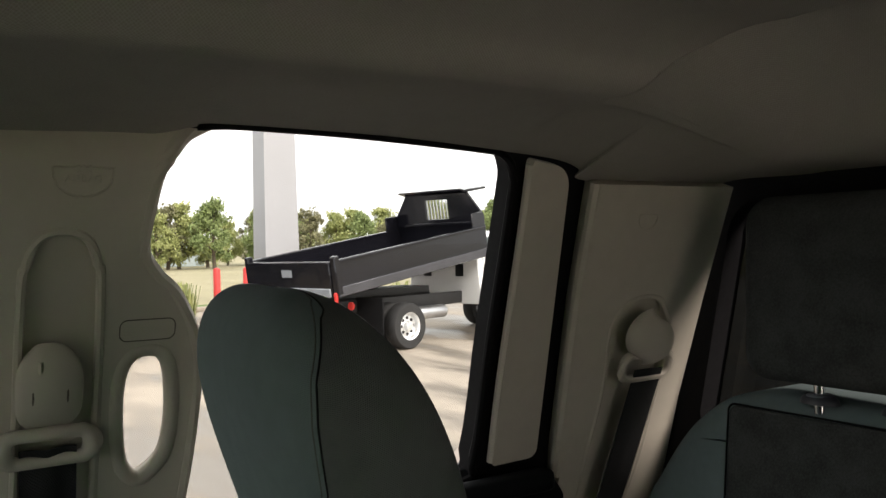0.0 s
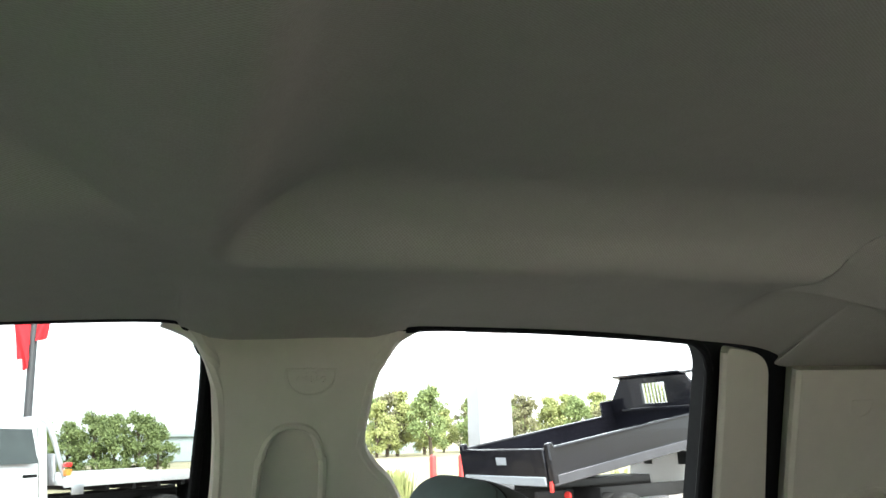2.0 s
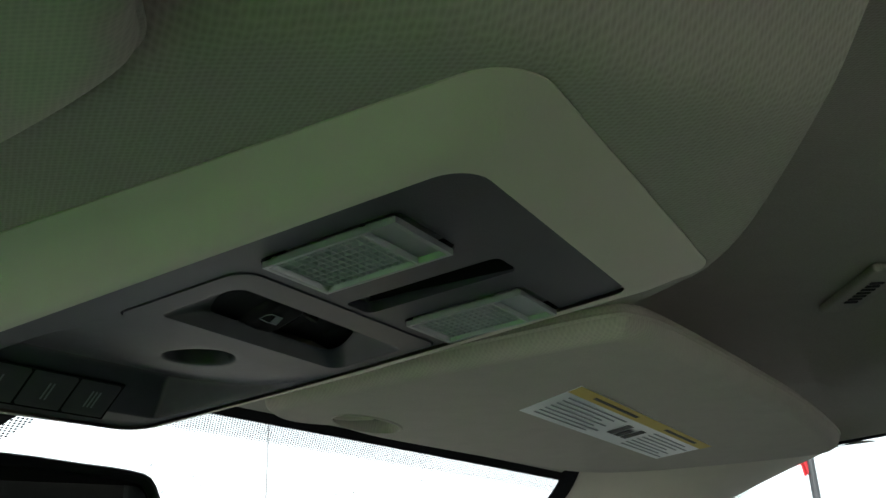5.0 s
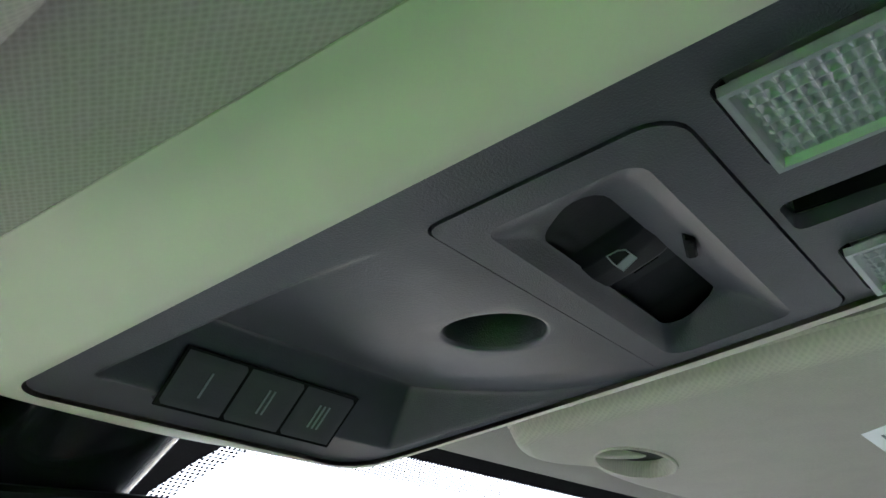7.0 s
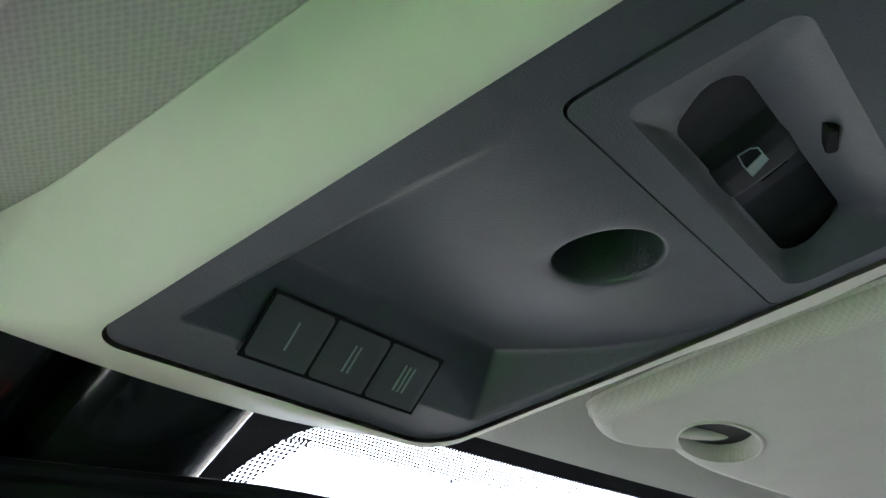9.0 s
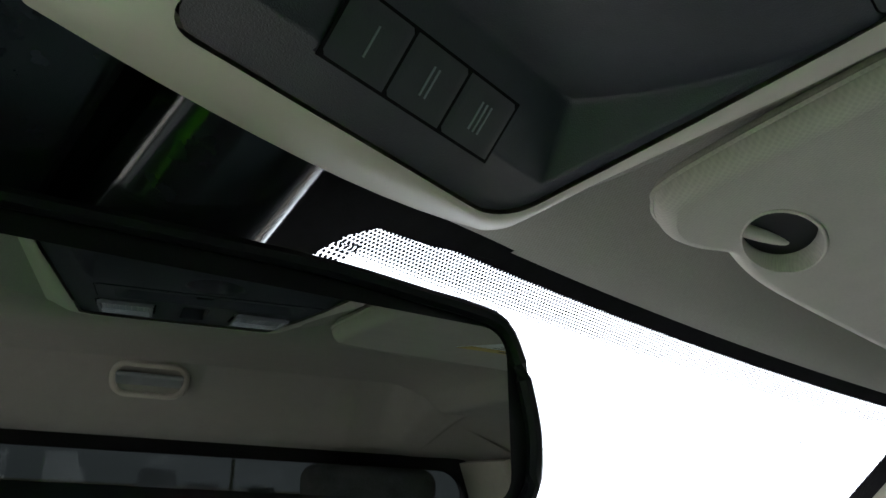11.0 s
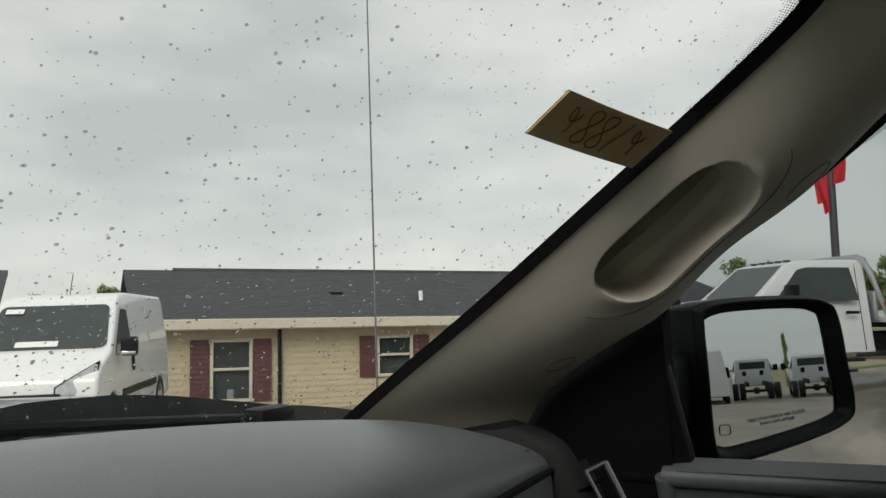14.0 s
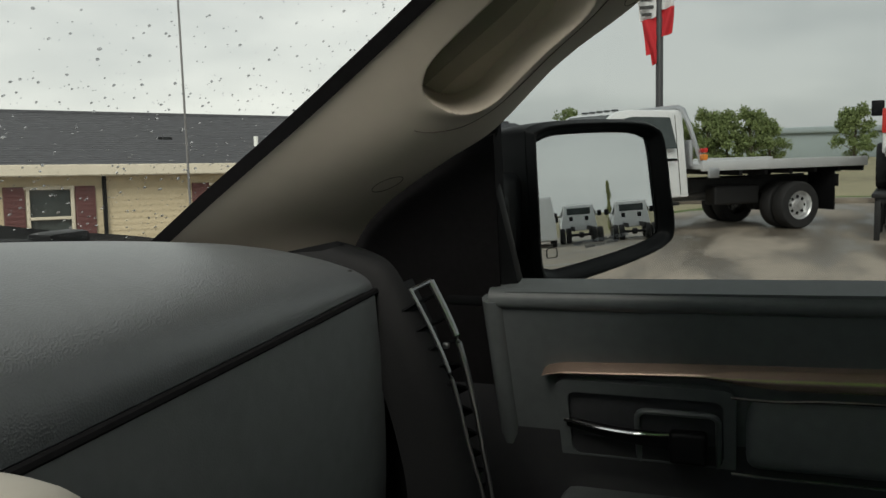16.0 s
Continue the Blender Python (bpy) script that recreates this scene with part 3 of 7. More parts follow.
    part("rear_edge", tube([side(p[0], p[1], 0.006 + tuck(p[1]), s) for p in spline(back_edge, 60)], 0.0075, 8), M_BEIGE, pil)
    part("front_edge", tube([side(p[0] - 0.003, p[1], 0.006 + tuck(p[1]), s) for p in spline(fore_edge, 40)], 0.0075, 8), M_BEIGE, pil)
    if s > 0:
        badge = [(-0.012 + 0.030 + 0.024 * math.cos(a) * (1 if math.sin(a) < 0.2 else 1.05), 1.852 + (0.020 * math.sin(a) if math.sin(a) < 0 else 0.004)) for a in [2 * math.pi * i / 28 for i in range(28)]]
        part("airbag_badge", tube([side(p[0], p[1], -0.0002, s) for p in badge], 0.0012, 5, closed=True), M_BEIGE, pil)
        m = Matrix.Translation(side(0.018, 1.8505, -0.0004, s)) @ Matrix(((0, -0.37 / 1.066, -0.938), (-1, 0, 0), (0, 1 / 1.066, -0.347))).to_4x4()
        lettering("embossed_letters", "SRS\nAIRBAG", 0.0085, m, M_BEIGE, pil, 0.0012)
    part("cap_outline", tube([side(-0.042 + a, 1.7115 + b, 0.0002, s) for a, b in capsule(0.050, 0.020, 0.007)], 0.0007, 5, closed=True), M_SEAM, pil)
    # belt guide and belt on the pillar
    if s > 0:
        belt = thing("seat_belt", "black seat belt hanging from a beige plastic guide", "seat belt")
        part("guide_cover", grid(lambda u, v: side(0.042 + 0.0275 * math.cos(2 * math.pi * u) * (1 - abs(2 * v - 1) ** 4 * 0.55) , 1.627 + 0.078 * v + 0.003 * math.sin(2 * math.pi * u), -0.004 - 0.016 * (0.5 + 0.5 * math.sin(2 * math.pi * u)) * (1 - abs(2 * v - 1) ** 3), s), 28, 14, close_u=True), M_BEIGE, belt)
        part("guide_button", grid(lambda u, v: side(0.050 + 0.008 * math.cos(2 * math.pi * u) * math.sin(math.pi * (0.08 + 0.84 * v)), 1.652 + 0.044 * v, -0.0185 + 0.006 * math.cos(2 * math.pi * u) ** 2, s), 16, 8, close_u=True), M_BEIGE, belt)
        part("guide_ring", tube([side(0.042 + p[0], 1.613 + p[1], -0.010, s) for p in capsule(0.076, 0.026, 0.012)], [0.0050 + 0.0040 * (abs(p[0]) / 0.038) ** 3 for p in capsule(0.076, 0.026, 0.012)], 10, closed=True), M_BEIGE, belt)
        for q in (-0.014, 0.014):
            part("cover_groove", tube([side(0.042 + q, 1.650 + 0.030 * i / 8, -0.0195 + 0.004 * abs(i / 4 - 1), s) for i in range(9)], 0.0009, 6), M_SEAM, belt)
        part("webbing", slab(lambda u, v: side(0.018 + 0.048 * u - 0.012 * v, 1.612 - 0.62 * v, -0.012 + 0.002 * math.sin(9 * u), s), 10, 20, (s * 0.002, 0, 0)), M_BELT, belt)
    # rear pillar
    c_out = [(-0.560, 1.852), (-0.800, 1.852), (-0.80, 1.70), (-0.805, 1.55), (-0.82, 1.40), (-0.82, 0.95), (-0.60, 0.95), (-0.606, 1.46), (-0.598, 1.50), (-0.572, 1.70)]
    pocket = [(-0.636, 1.66), (-0.648, 1.695), (-0.675, 1.708), (-0.712, 1.705), (-0.735, 1.685), (-0.752, 1.655), (-0.755, 1.60), (-0.745, 1.40), (-0.655, 1.40), (-0.648, 1.58)]
    cp = thing("pillar_trim", f"beige plastic rear pillar trim on the {word} side", "pillar trim")
    part("trim_panel", sheet(c_out, [pocket], S(0.0), 0.03), M_BEIGE, cp)
    part("belt_pocket", sheet(inset(pocket, 0.006), [], S(0.016), 0.004), M_BEIGE, cp)
    part("pocket_rim", tube([side(p[0], p[1], 0.003, s) for p in spline(pocket, 60, True)], 0.0045, 8, closed=True), M_BEIGE, cp)
    part("front_edge", tube([side(p[0], p[1], 0.007, s) for p in spline([c_out[0], c_out[9], c_out[8], c_out[7]], 24)], 0.008, 8), M_BEIGE, cp)
    if s > 0:
        bd = [(-0.655 + 0.016 * math.cos(a), 1.813 + (0.016 * math.sin(a) if math.sin(a) < 0 else 0.003)) for a in [2 * math.pi * i / 24 for i in range(24)]]
        part("badge", tube([side(p[0], p[1], -0.0002, s) for p in bd], 0.0007, 5, closed=True), M_BEIGE, cp)
        rb = thing("seat_belt", "rear seat belt leaving a rounded beige shoulder guide", "seat belt")
        def knob(u, v):
            a, b = 2 * math.pi * u, math.pi * v
            k = math.sin(b)
            return side(-0.700 + 0.042 * k * math.cos(a), 1.655 - 0.034 * math.cos(b) + 0.006 * math.cos(a), -0.008 - 0.026 * k * max(0, math.sin(a)) ** 0.8 + 0.012 * k * min(0, math.sin(a)), 1)
        part("guide_cover", grid(knob, 28, 14, close_u=True), M_BEIGE, rb)
        part("guide_ring", tube([side(-0.708 + p[0], 1.615 + p[1], -0.010, 1) for p in capsule(0.088, 0.034, 0.014)], 0.006, 8, closed=True), M_BEIGE, rb)
        part("webbing", slab(lambda u, v: side(-0.738 + 0.052 * u + 0.035 * v, 1.612 - 0.55 * v, -0.014, 1), 8, 18, (0.002, 0, 0)), M_BELT, rb)
    # strip of the rear door beside its glass
    rd = thing("rear_door", f"rear cab door on the {word} side, beige strip over dark panel" + ("" if s > 0 else ", unseen, standing open for light"), "car door")
    # the driver's side door is out of view, swung open to let side light in
    if s < 0:
        hinge = Vector((-0.88, -0.03, 0))
        rd.matrix_basis = Matrix.Translation(hinge) @ pose(0, 0, 0, 0, 0, -66) @ Matrix.Translation(-hinge)
        part("window_frame", tube([side(p[0], p[1], 0.04, s) for p in spline(inset(R_WIN, 0.012), 90, True)], 0.016, 8, closed=True), M_RUBBER, rd)
    part("frame_strip", sheet(rounded([(-0.463, 1.874), (-0.520, 1.866), (-0.566, 1.490), (-0.494, 1.488)], [0.004, 0.030, 0.012, 0.006], 8, 8), [], S(0.012), 0.014), M_BEIGE, rd)
    part("strip_edge", tube([side(p[0], p[1], 0.018, s) for p in spline([(-0.464, 1.868), (-0.470, 1.80), (-0.484, 1.60), (-0.495, 1.492)], 24)], 0.006, 8), M_BEIGE, rd)
    part("sill", slab(lambda u, v: side(-0.60 + 0.56 * u, 1.475 - 0.03 * v - 0.004 * math.cos(3 * v), -0.02 + 0.06 * (1 - v), s), 12, 8, (0, 0, -0.02)), M_BLACK, rd)
    part("inner_panel", sheet([(-0.58, 1.46), (-0.06, 1.46), (-0.06, 0.90), (-0.58, 0.90)], [], S(-0.01), 0.03), M_DOOR, rd)
    part("belt_line", rbox(side(-0.32, 1.47, -0.01, s), (0.03, 0.52, 0.03), 0.012, 3), M_BLACK, rd)
    return frame


cab_side(1), cab_side(-1)


def a_pillar(s):
    """The windshield pillar trim with its hollow grab handle."""
    W = spline([(0.545, 0.645, 1.884), (0.586, 0.684, 1.852), (0.603, 0.742, 1.812), (0.613, 0.862, 1.728), (0.628, 0.995, 1.637), (0.637, 1.104, 1.565), (0.643, 1.180, 1.513), (0.649, 1.245, 1.468)], 241)
    D = [side(*p, 0.012) for p in spline([(0.40, 1.884), (0.45, 1.878), (0.61, 1.813), (0.717, 1.729), (0.797, 1.679), (0.868, 1.621), (0.925, 1.590), (0.985, 1.556), (1.030, 1.522), (1.062, 1.480), (1.075, 1.44)], 241)]
    def f(u, v):
        i = min(239, max(0, int(u * 240)))
        w, d = Vector(W[i]).lerp(Vector(W[i + 1]), u * 240 - i), D[i].lerp(D[i + 1], u * 240 - i)
        p = w.lerp(d, v)
        nrm = Vector((-0.72, -0.55, -0.25)).normalized()
        h = 0.024 * math.sin(math.pi * v ** 1.5) ** 0.8 * (1 - 0.75 * smooth(0.55, 0.85, u)) + 0.004
        # pocket, long and rounded, behind the grip
        du, dv = (u - 0.421) / 0.086, (v - 0.505) / 0.250
        du = max(0, abs(du) - 0.45) / 0.55
        q = du ** 2 + abs(dv) ** 2.4
        h -= 0.054 * smooth(1.04, 0.68, q)
        h += 0.005 * smooth(1.9, 1.12, q) * smooth(0.35, 0.7, v) * smooth(0.85, 1.12, q)
        p = p + nrm * h
        return Vector((s * p.x, p.y, p.z))
    t = thing("pillar_trim", "beige windshield pillar trim with a hollow grab handle", "pillar trim")
    part("pillar_skin", grid(f, 480, 150), M_BEIGE, t)
    if s > 0:
        ring = [f(0.422 + (0.104 * math.cos(a) + 0.022 * math.copysign(min(1, abs(math.cos(a)) * 1.5), math.cos(a))), 0.505 + 0.330 * math.sin(a)) + Vector((-0.0003, -0.0004, 0)) for a in [math.pi * (0.02 + 0.93 * i / 90) for i in range(91)]]
        part("handle_seam", tube(ring, 0.0005, 5), M_SEAM, t)
        for u, v in ((0.30, 0.90), (0.665, 0.80)):
            c = [f(u + 0.022 * math.cos(a), v + 0.07 * math.sin(a)) + Vector((-0.0005, -0.0004, 0)) for a in [2 * math.pi * i / 24 for i in range(24)]]
            part("screw_cap", tube(c, 0.0004, 5, closed=True), M_SEAM, t)
    black = grid(lambda u, v: f(u, 0.012) + Vector((-0.0012 * s, -0.0010, -0.0006)) + Vector((-0.008 * s, 0.012, 0.0045)) * v, 120, 2)
    part("glass_gasket", black, M_RUBBER, t)
    # black corner of the door ahead of its glass
    if s < 0:
        return t
    sail = thing("mirror_corner", "black plastic corner cover behind the door mirror", "door trim")
    part("cover_plate", sheet([(0.872, 1.612), (0.93, 1.592), (1.03, 1.53), (1.09, 1.47), (1.09, 1.30), (0.90, 1.30), (0.886, 1.45)], [], lambda a, b, w: side(a, b, 0.016 + w, s), 0.03), M_RUBBER, sail)
    part("front_post", rbox(side(0.885, 1.53, 0.028, s), (0.02, 0.022, 0.19), 0.006, 2, Euler((radians(-6), radians(-20) * s, 0)).to_matrix()), M_BLACK, sail)
    return t


a_pillar(1), a_pillar(-1)

# windshield
ws = part("window_5", slab(lambda u, v: (-0.80 + 1.6 * u, shield(-0.80 + 1.6 * u, 1.93 - 0.53 * v) + 0.004, 1.93 - 0.53 * v), 40, 24, (0, 0.005, 0.003)), M_WSGLASS)
ws.visible_shadow = False
tagged(ws, "rain-spotted windshield glass with a dotted black border", "windshield", kind="structure")


def on_shield(x, z, off=0.0):
    return Vector((x, shield(x, z) - off, z - off * 0.5))


# black border and its dots
part("black_border", grid(lambda u, v: on_shield(-0.64 + 1.28 * u, top_edge(-0.64 + 1.28 * u) - 0.0020 + 0.010 * v, 0.001), 60, 2), M_RUBBER, ws)
frit_c = [(0.175, 1.905), (0.158, 1.8945), (0.120, 1.8922), (0.091, 1.8918), (0.079, 1.887), (0.069, 1.878), (0.060, 1.866), (0.046, 1.835), (0.0, 1.815), (-0.06, 1.80), (-0.14, 1.80), (-0.19, 1.83), (-0.21, 1.92), (0.16, 1.92)]
part("sensor_patch", sheet(frit_c, [], lambda a, b, w: on_shield(a, b, 0.0015 + w), 0.0008), M_RUBBER, ws)
vd, fd = [], []
for k in range(-290, 291):
    for j in range(12):
        x = k * 0.0022 + (0.0011 if j % 2 else 0)
        z0 = top_edge(x)
        z = z0 - 0.0022 - j * 0.00100
        if -0.2 < x < 0.078:
            continue
        r = (0.00095, 0.00092, 0.0009, 0.0009, 0.0009, 0.0009, 0.0009, 0.0009, 0.0009, 0.00078, 0.00064, 0.0005)[j]
        i0 = len(vd)
        for a in range(7):
            an = 2 * math.pi * a / 7
            vd.append(on_shield(x + r * math.cos(an), z + r * 0.52 * math.sin(an), 0.0012))
        fd.append(tuple(range(i0, i0 + 7)))
def dot(x, z, r):
    i0 = len(vd)
    for a in range(7):
        an = 2 * math.pi * a / 7
        vd.append(on_shield(x + r * math.cos(an), z + r * 0.52 * math.sin(an), 0.0012))
    fd.append(tuple(range(i0, i0 + 7)))


# dots fringing the sensor patch and filling the rounded upper corner
for j in range(48):
    z = 1.8858 - 0.00125 * j
    x0 = lerp(((1.80, 0.028), (1.835, 0.046), (1.866, 0.060), (1.878, 0.069), (1.887, 0.079)), z)
    for k in range(5):
        dot(x0 + 0.0008 + 0.0027 * k + (0.00135 if j % 2 else 0), z, 0.0010)
for j in range(70):
    for k in range(40):
        x, z = 0.530 + 0.0027 * k + (0.00135 if j % 2 else 0), 1.876 - 0.00125 * j
        if top_edge(x) - 0.0125 < z or z < 1.79:
            continue
        q = math.hypot(max(0, x - 0.545), max(0, z - 1.836) * 1.25) - 0.026 - 0.014 * smooth(1.84, 1.80, z)
        if q > 0:
            dot(x, z, min(0.00115, 0.0005 + 0.06 * q))
me = bpy.data.meshes.new("border_dots")
me.from_pydata(vd, [], fd)
me.materials.append(M_RUBBER)
dots = new("border_dots", me)
dots.parent = ws
dots["kind"] = "stuff"

# rain on the glass
rng = random.Random(7)
M_DROP = bpy.data.materials.new("water_drop")
M_DROP.use_nodes = True
d_n, d_l = M_DROP.node_tree.nodes, M_DROP.node_tree.links
d_n.clear()
d_out, d_gl = d_n.new("ShaderNodeOutputMaterial"), d_n.new("ShaderNodeBsdfGlass")
d_gl.inputs["IOR"].default_value, d_gl.inputs["Roughness"].default_value = 1.33, 0.0
# dark tint stands in for the dim refracted view inside each drop
d_tr, d_mx = d_n.new("ShaderNodeBsdfTransparent"), d_n.new("ShaderNodeMixShader")
d_tr.inputs["Color"].default_value, d_mx.inputs["Fac"].default_value = (0.16, 0.17, 0.18, 1), 0.62
d_l.new(d_gl.outputs[0], d_mx.inputs[1]), d_l.new(d_tr.outputs[0], d_mx.inputs[2])
d_l.new(d_mx.outputs[0], d_out.inputs["Surface"])
vd, fd = [], []
for k in range(4200):
    x, z = rng.uniform(-0.1, 0.68), rng.uniform(1.47, 1.86)
    if rng.random() < 0.25:
        x = rng.uniform(0.15, 0.66)
        z = rng.uniform(1.50, 1.66)
    r = 0.0004 + 0.0011 * rng.random() ** 3
    st = rng.uniform(1.2, 2.4)
    an = rng.uniform(-0.3, 0.3)
    i0 = len(vd)
    c = on_shield(x, z, -0.006)
    tx, tz = Vector((1, 0, 0)), Vector((0, -0.84, 0.54))
    nn = Vector((0, 0.54, 0.84))
    vd.append(c + nn * r * 0.95)
    for rad, up in ((0.5, 0.84), (0.87, 0.5), (1.0, 0.0)):
        for a in range(8):
            b = 2 * math.pi * a / 8
            vd.append(c + tx * r * rad * st * 0.6 * math.cos(b + an) + tz * r * rad * math.sin(b) + nn * r * up)
    for a in range(8):
        e = (a + 1) % 8
        fd.append((i0, i0 + 1 + a, i0 + 1 + e))
        fd += [(i0 + 1 + 8 * g + a, i0 + 9 + 8 * g + a, i0 + 9 + 8 * g + e, i0 + 1 + 8 * g + e) for g in (0, 1)]
me = bpy.data.meshes.new("rain_drops")
me.from_pydata(vd, [], fd)
me.materials.append(M_DROP)
me.shade_smooth()
rain = new("rain_drops", me)
rain.visible_shadow = False
tagged(rain, "scattered rain drops on the outside of the windshield", "rain drops", kind="stuff")

# price card behind the glass, and its pencilled figures as strokes
card = thing("price_card", "tilted brown card with pencilled strokes stuck on the windshield", "card")


def on_card(a, b, w=0.0):
    x = 0.468 + 0.126 * a + 0.004 * b
    z = 1.7925 - 0.0150 * a - 0.0255 * b
    return on_shield(x, z, 0.004 + w)


part("card_backing", slab(lambda u, v: on_card(-0.005 + 1.010 * u, -0.012 + 1.024 * v, -0.0012), 4, 4, (0, 0.0008, 0)), M_WHITE, card, "thin white paper edge behind the card")
part("card_sheet", slab(lambda u, v: on_card(u, v), 12, 6, (0, 0.001, 0)), M_CARD, card)
for k, (a0, sh) in enumerate(((0.20, 0), (0.36, 1), (0.50, 1), (0.64, 2), (0.80, 0))):
    pts = []
    for i in range(22):
        q = 2 * math.pi * i / 21
        if sh == 0:
            pts.append((a0 + 0.045 * math.cos(q) - 0.02 * max(0, i - 12) / 9, 0.30 + 0.20 * math.sin(q) + 0.46 * max(0, i - 12) / 9))
        elif sh == 1:
            pts.append((a0 + 0.05 * math.sin(2 * q), 0.5 + 0.38 * math.cos(q)))
        else:
            pts.append((a0 + 0.03 * math.cos(q * 0.5), 0.12 + 0.76 * i / 21))
    part("pencil_stroke", tube([on_card(a, b, 0.0005) for a, b in pts], 0.0007, 5), M_PEN, card)

# rear window wall
back = part("wall_rear", sheet([(-0.86, 0.9), (0.86, 0.9), (0.86, 1.5), (0.70, 1.90), (-0.70, 1.90), (-0.86, 1.5)], [[(x * (1 - 0.07 * (y > 0)), 1.655 + y) for x, y in capsule(1.52, 0.36, 0.06)]], lambda a, b, w: Vector((a, -0.815 - w, b)), 0.04), M_RUBBER)
tagged(back, "black cab rear wall round the back window", "wall", kind="structure")
bg = part("window_6", rbox((0, -0.85, 1.655), (1.54, 0.005, 0.40), 0), M_PRIV, smooth=False)
tagged(bg, "dark tinted rear window glass", "window", kind="structure")
bg.visible_shadow = False


# ---- fittings under the roof ----
def slope(y):
    """Height of the console's dark face."""
    return 1.881 - 0.070 * (y - 0.43)


con = thing("overhead_console", "beige overhead console with a dark switch panel", "overhead console")
B_OUT = rounded([(-0.0825, 0.404), (0.0870, 0.406), (0.103, 0.725), (-0.0850, 0.727)], [0.016, 0.016, 0.010, 0.004])
B_OUT = [(x, y + 0.002 * smooth(0.71, 0.726, y) * max(0, 1 - ((x - 0.006) / 0.088) ** 2)) for x, y in B_OUT]
B_IN = rounded([(-0.0595, 0.4305), (0.0625, 0.4325), (0.0775, 0.7055), (-0.0630, 0.7020)], [0.011, 0.006, 0.014, 0.010])
B_IN = [(x + (0.0045 * math.sin(math.pi * min(1, max(0, (y - 0.4325) / 0.2715))) if x > 0.05 else 0), y) for x, y in B_IN]
n_b = len(B_OUT)


def bezel(u, v):
    i = int(round(u * n_b)) % n_b
    a, b = Vector((*B_OUT[i], 0)), Vector((*B_IN[i], 0))
    front = smooth(0.695, 0.727, a.y)
    zo, zi = 1.8890 - 0.0145 * smooth(0.060, 0.090, a.x) * smooth(0.43, 0.60, a.y) * (1 - front) - 0.0235 * front * (1 - (0.30 if a.x > 0.01 else 0.14) * min(1, ((a.x - 0.01) / 0.090) ** 2)), slope(b.y) - 0.0012
    if v < 0.12:
        return Vector((a.x, a.y, zo + 0.022 * (1 - v / 0.12)))
    w = (v - 0.12) / 0.88
    p = a.lerp(b, w)
    k = (smooth(-0.25, 0.95, w) - smooth(-0.25, 0.95, 0)) / (1 - smooth(-0.25, 0.95, 0))
    return Vector((p.x, p.y, zo + (zi - zo) * k))


part("bezel", grid(bezel, n_b, 24, close_u=True), M_BEIGE, con)
part("bezel_gap", sheet([(0.006 + (x - 0.006) * 1.012, 0.567 + (y - 0.567) * 1.006) for x, y in B_IN], [[(0.006 + (x - 0.006) * 0.95, 0.567 + (y - 0.567) * 0.975) for x, y in B_IN]], lambda a, b, w: Vector((a, b, slope(b) + 0.0045 + w)), 0.001), M_RUBBER, con)

# dark panel with openings for the scoop, the lamps, the slot and the switch plate
SY0, SY1 = 0.5785, 0.6905
P_OUT = [(0.0068 + (x - 0.0068) * 0.987, 0.567 + (y - 0.567) * 0.9962) for x, y in B_IN]
LAMPS = ((-0.0305, 0.4850), (0.0492, 0.4855))
LW, LL = 0.0315, 0.0475
lamp_holes = [[(cx + x, cy + y) for x, y in capsule(LW + 0.003, LL + 0.003, 0.004)] for cx, cy in LAMPS]
slot_hole = [(0.0095 + x, 0.4845 + y) for x, y in capsule(0.0150, 0.060, 0.003)]
PLATE = rounded([(-0.0450, 0.5168), (0.0690, 0.5175), (0.0735, 0.5748), (-0.0452, 0.5722)], [0.008, 0.006, 0.004, 0.004], 5, 1)
plate_hole = [(0.014 + (x - 0.014) * 1.012, 0.545 + (y - 0.545) * 1.022) for x, y in PLATE]
# the scoop's outline: it narrows forwards, as the side strips of the panel widen
sx_l = lambda y: -0.0475 - 0.0045 * (y - SY0) / (SY1 - SY0)
sx_r = lambda y: 0.0752 - 0.0050 * (y - SY0) / (SY1 - SY0)
scoop_hole = [(sx_l(SY0), SY0), (sx_r(SY0), SY0), (sx_r(SY1), SY1), (sx_l(SY1), SY1)]
flat_panel = lambda a, b, w: Vector((a, b, slope(b) + w))
part("switch_panel", sheet(P_OUT, lamp_holes + [slot_hole, plate_hole, scoop_hole], flat_panel, 0.004), M_DARK, con)


def scoop(x, y):
    """The hollow before the switch: its floor deepens forwards between steep cheeks and ends at the button wall."""
    k = max(0.0, (y - SY0 - 0.002) / 0.0905)
    d = 0.0195 * k ** 1.75
    dl, dr = max(0.0, x - sx_l(y)), max(0.0, sx_r(y) - x)
    cheek = lambda q, st, r: st * max(0.0, q - r * 0.35) if q > r else st * q * q * 0.65 / r
    for lim in (cheek(dl, 1.15, 0.004), cheek(dr, 1.45, 0.0025), max(0.0, 0.6822 - y) * 0.83):
        # a small fillet where floor and wall meet
        h = max(0.0, 0.5 + 0.5 * (d - lim) / 0.0022)
        d = min(d, lim) if h <= 0 or h >= 1 else d * (1 - h) + lim * h - 0.0022 * h * (1 - h)
    return Vector((x, y, slope(y) + max(0.0, d)))


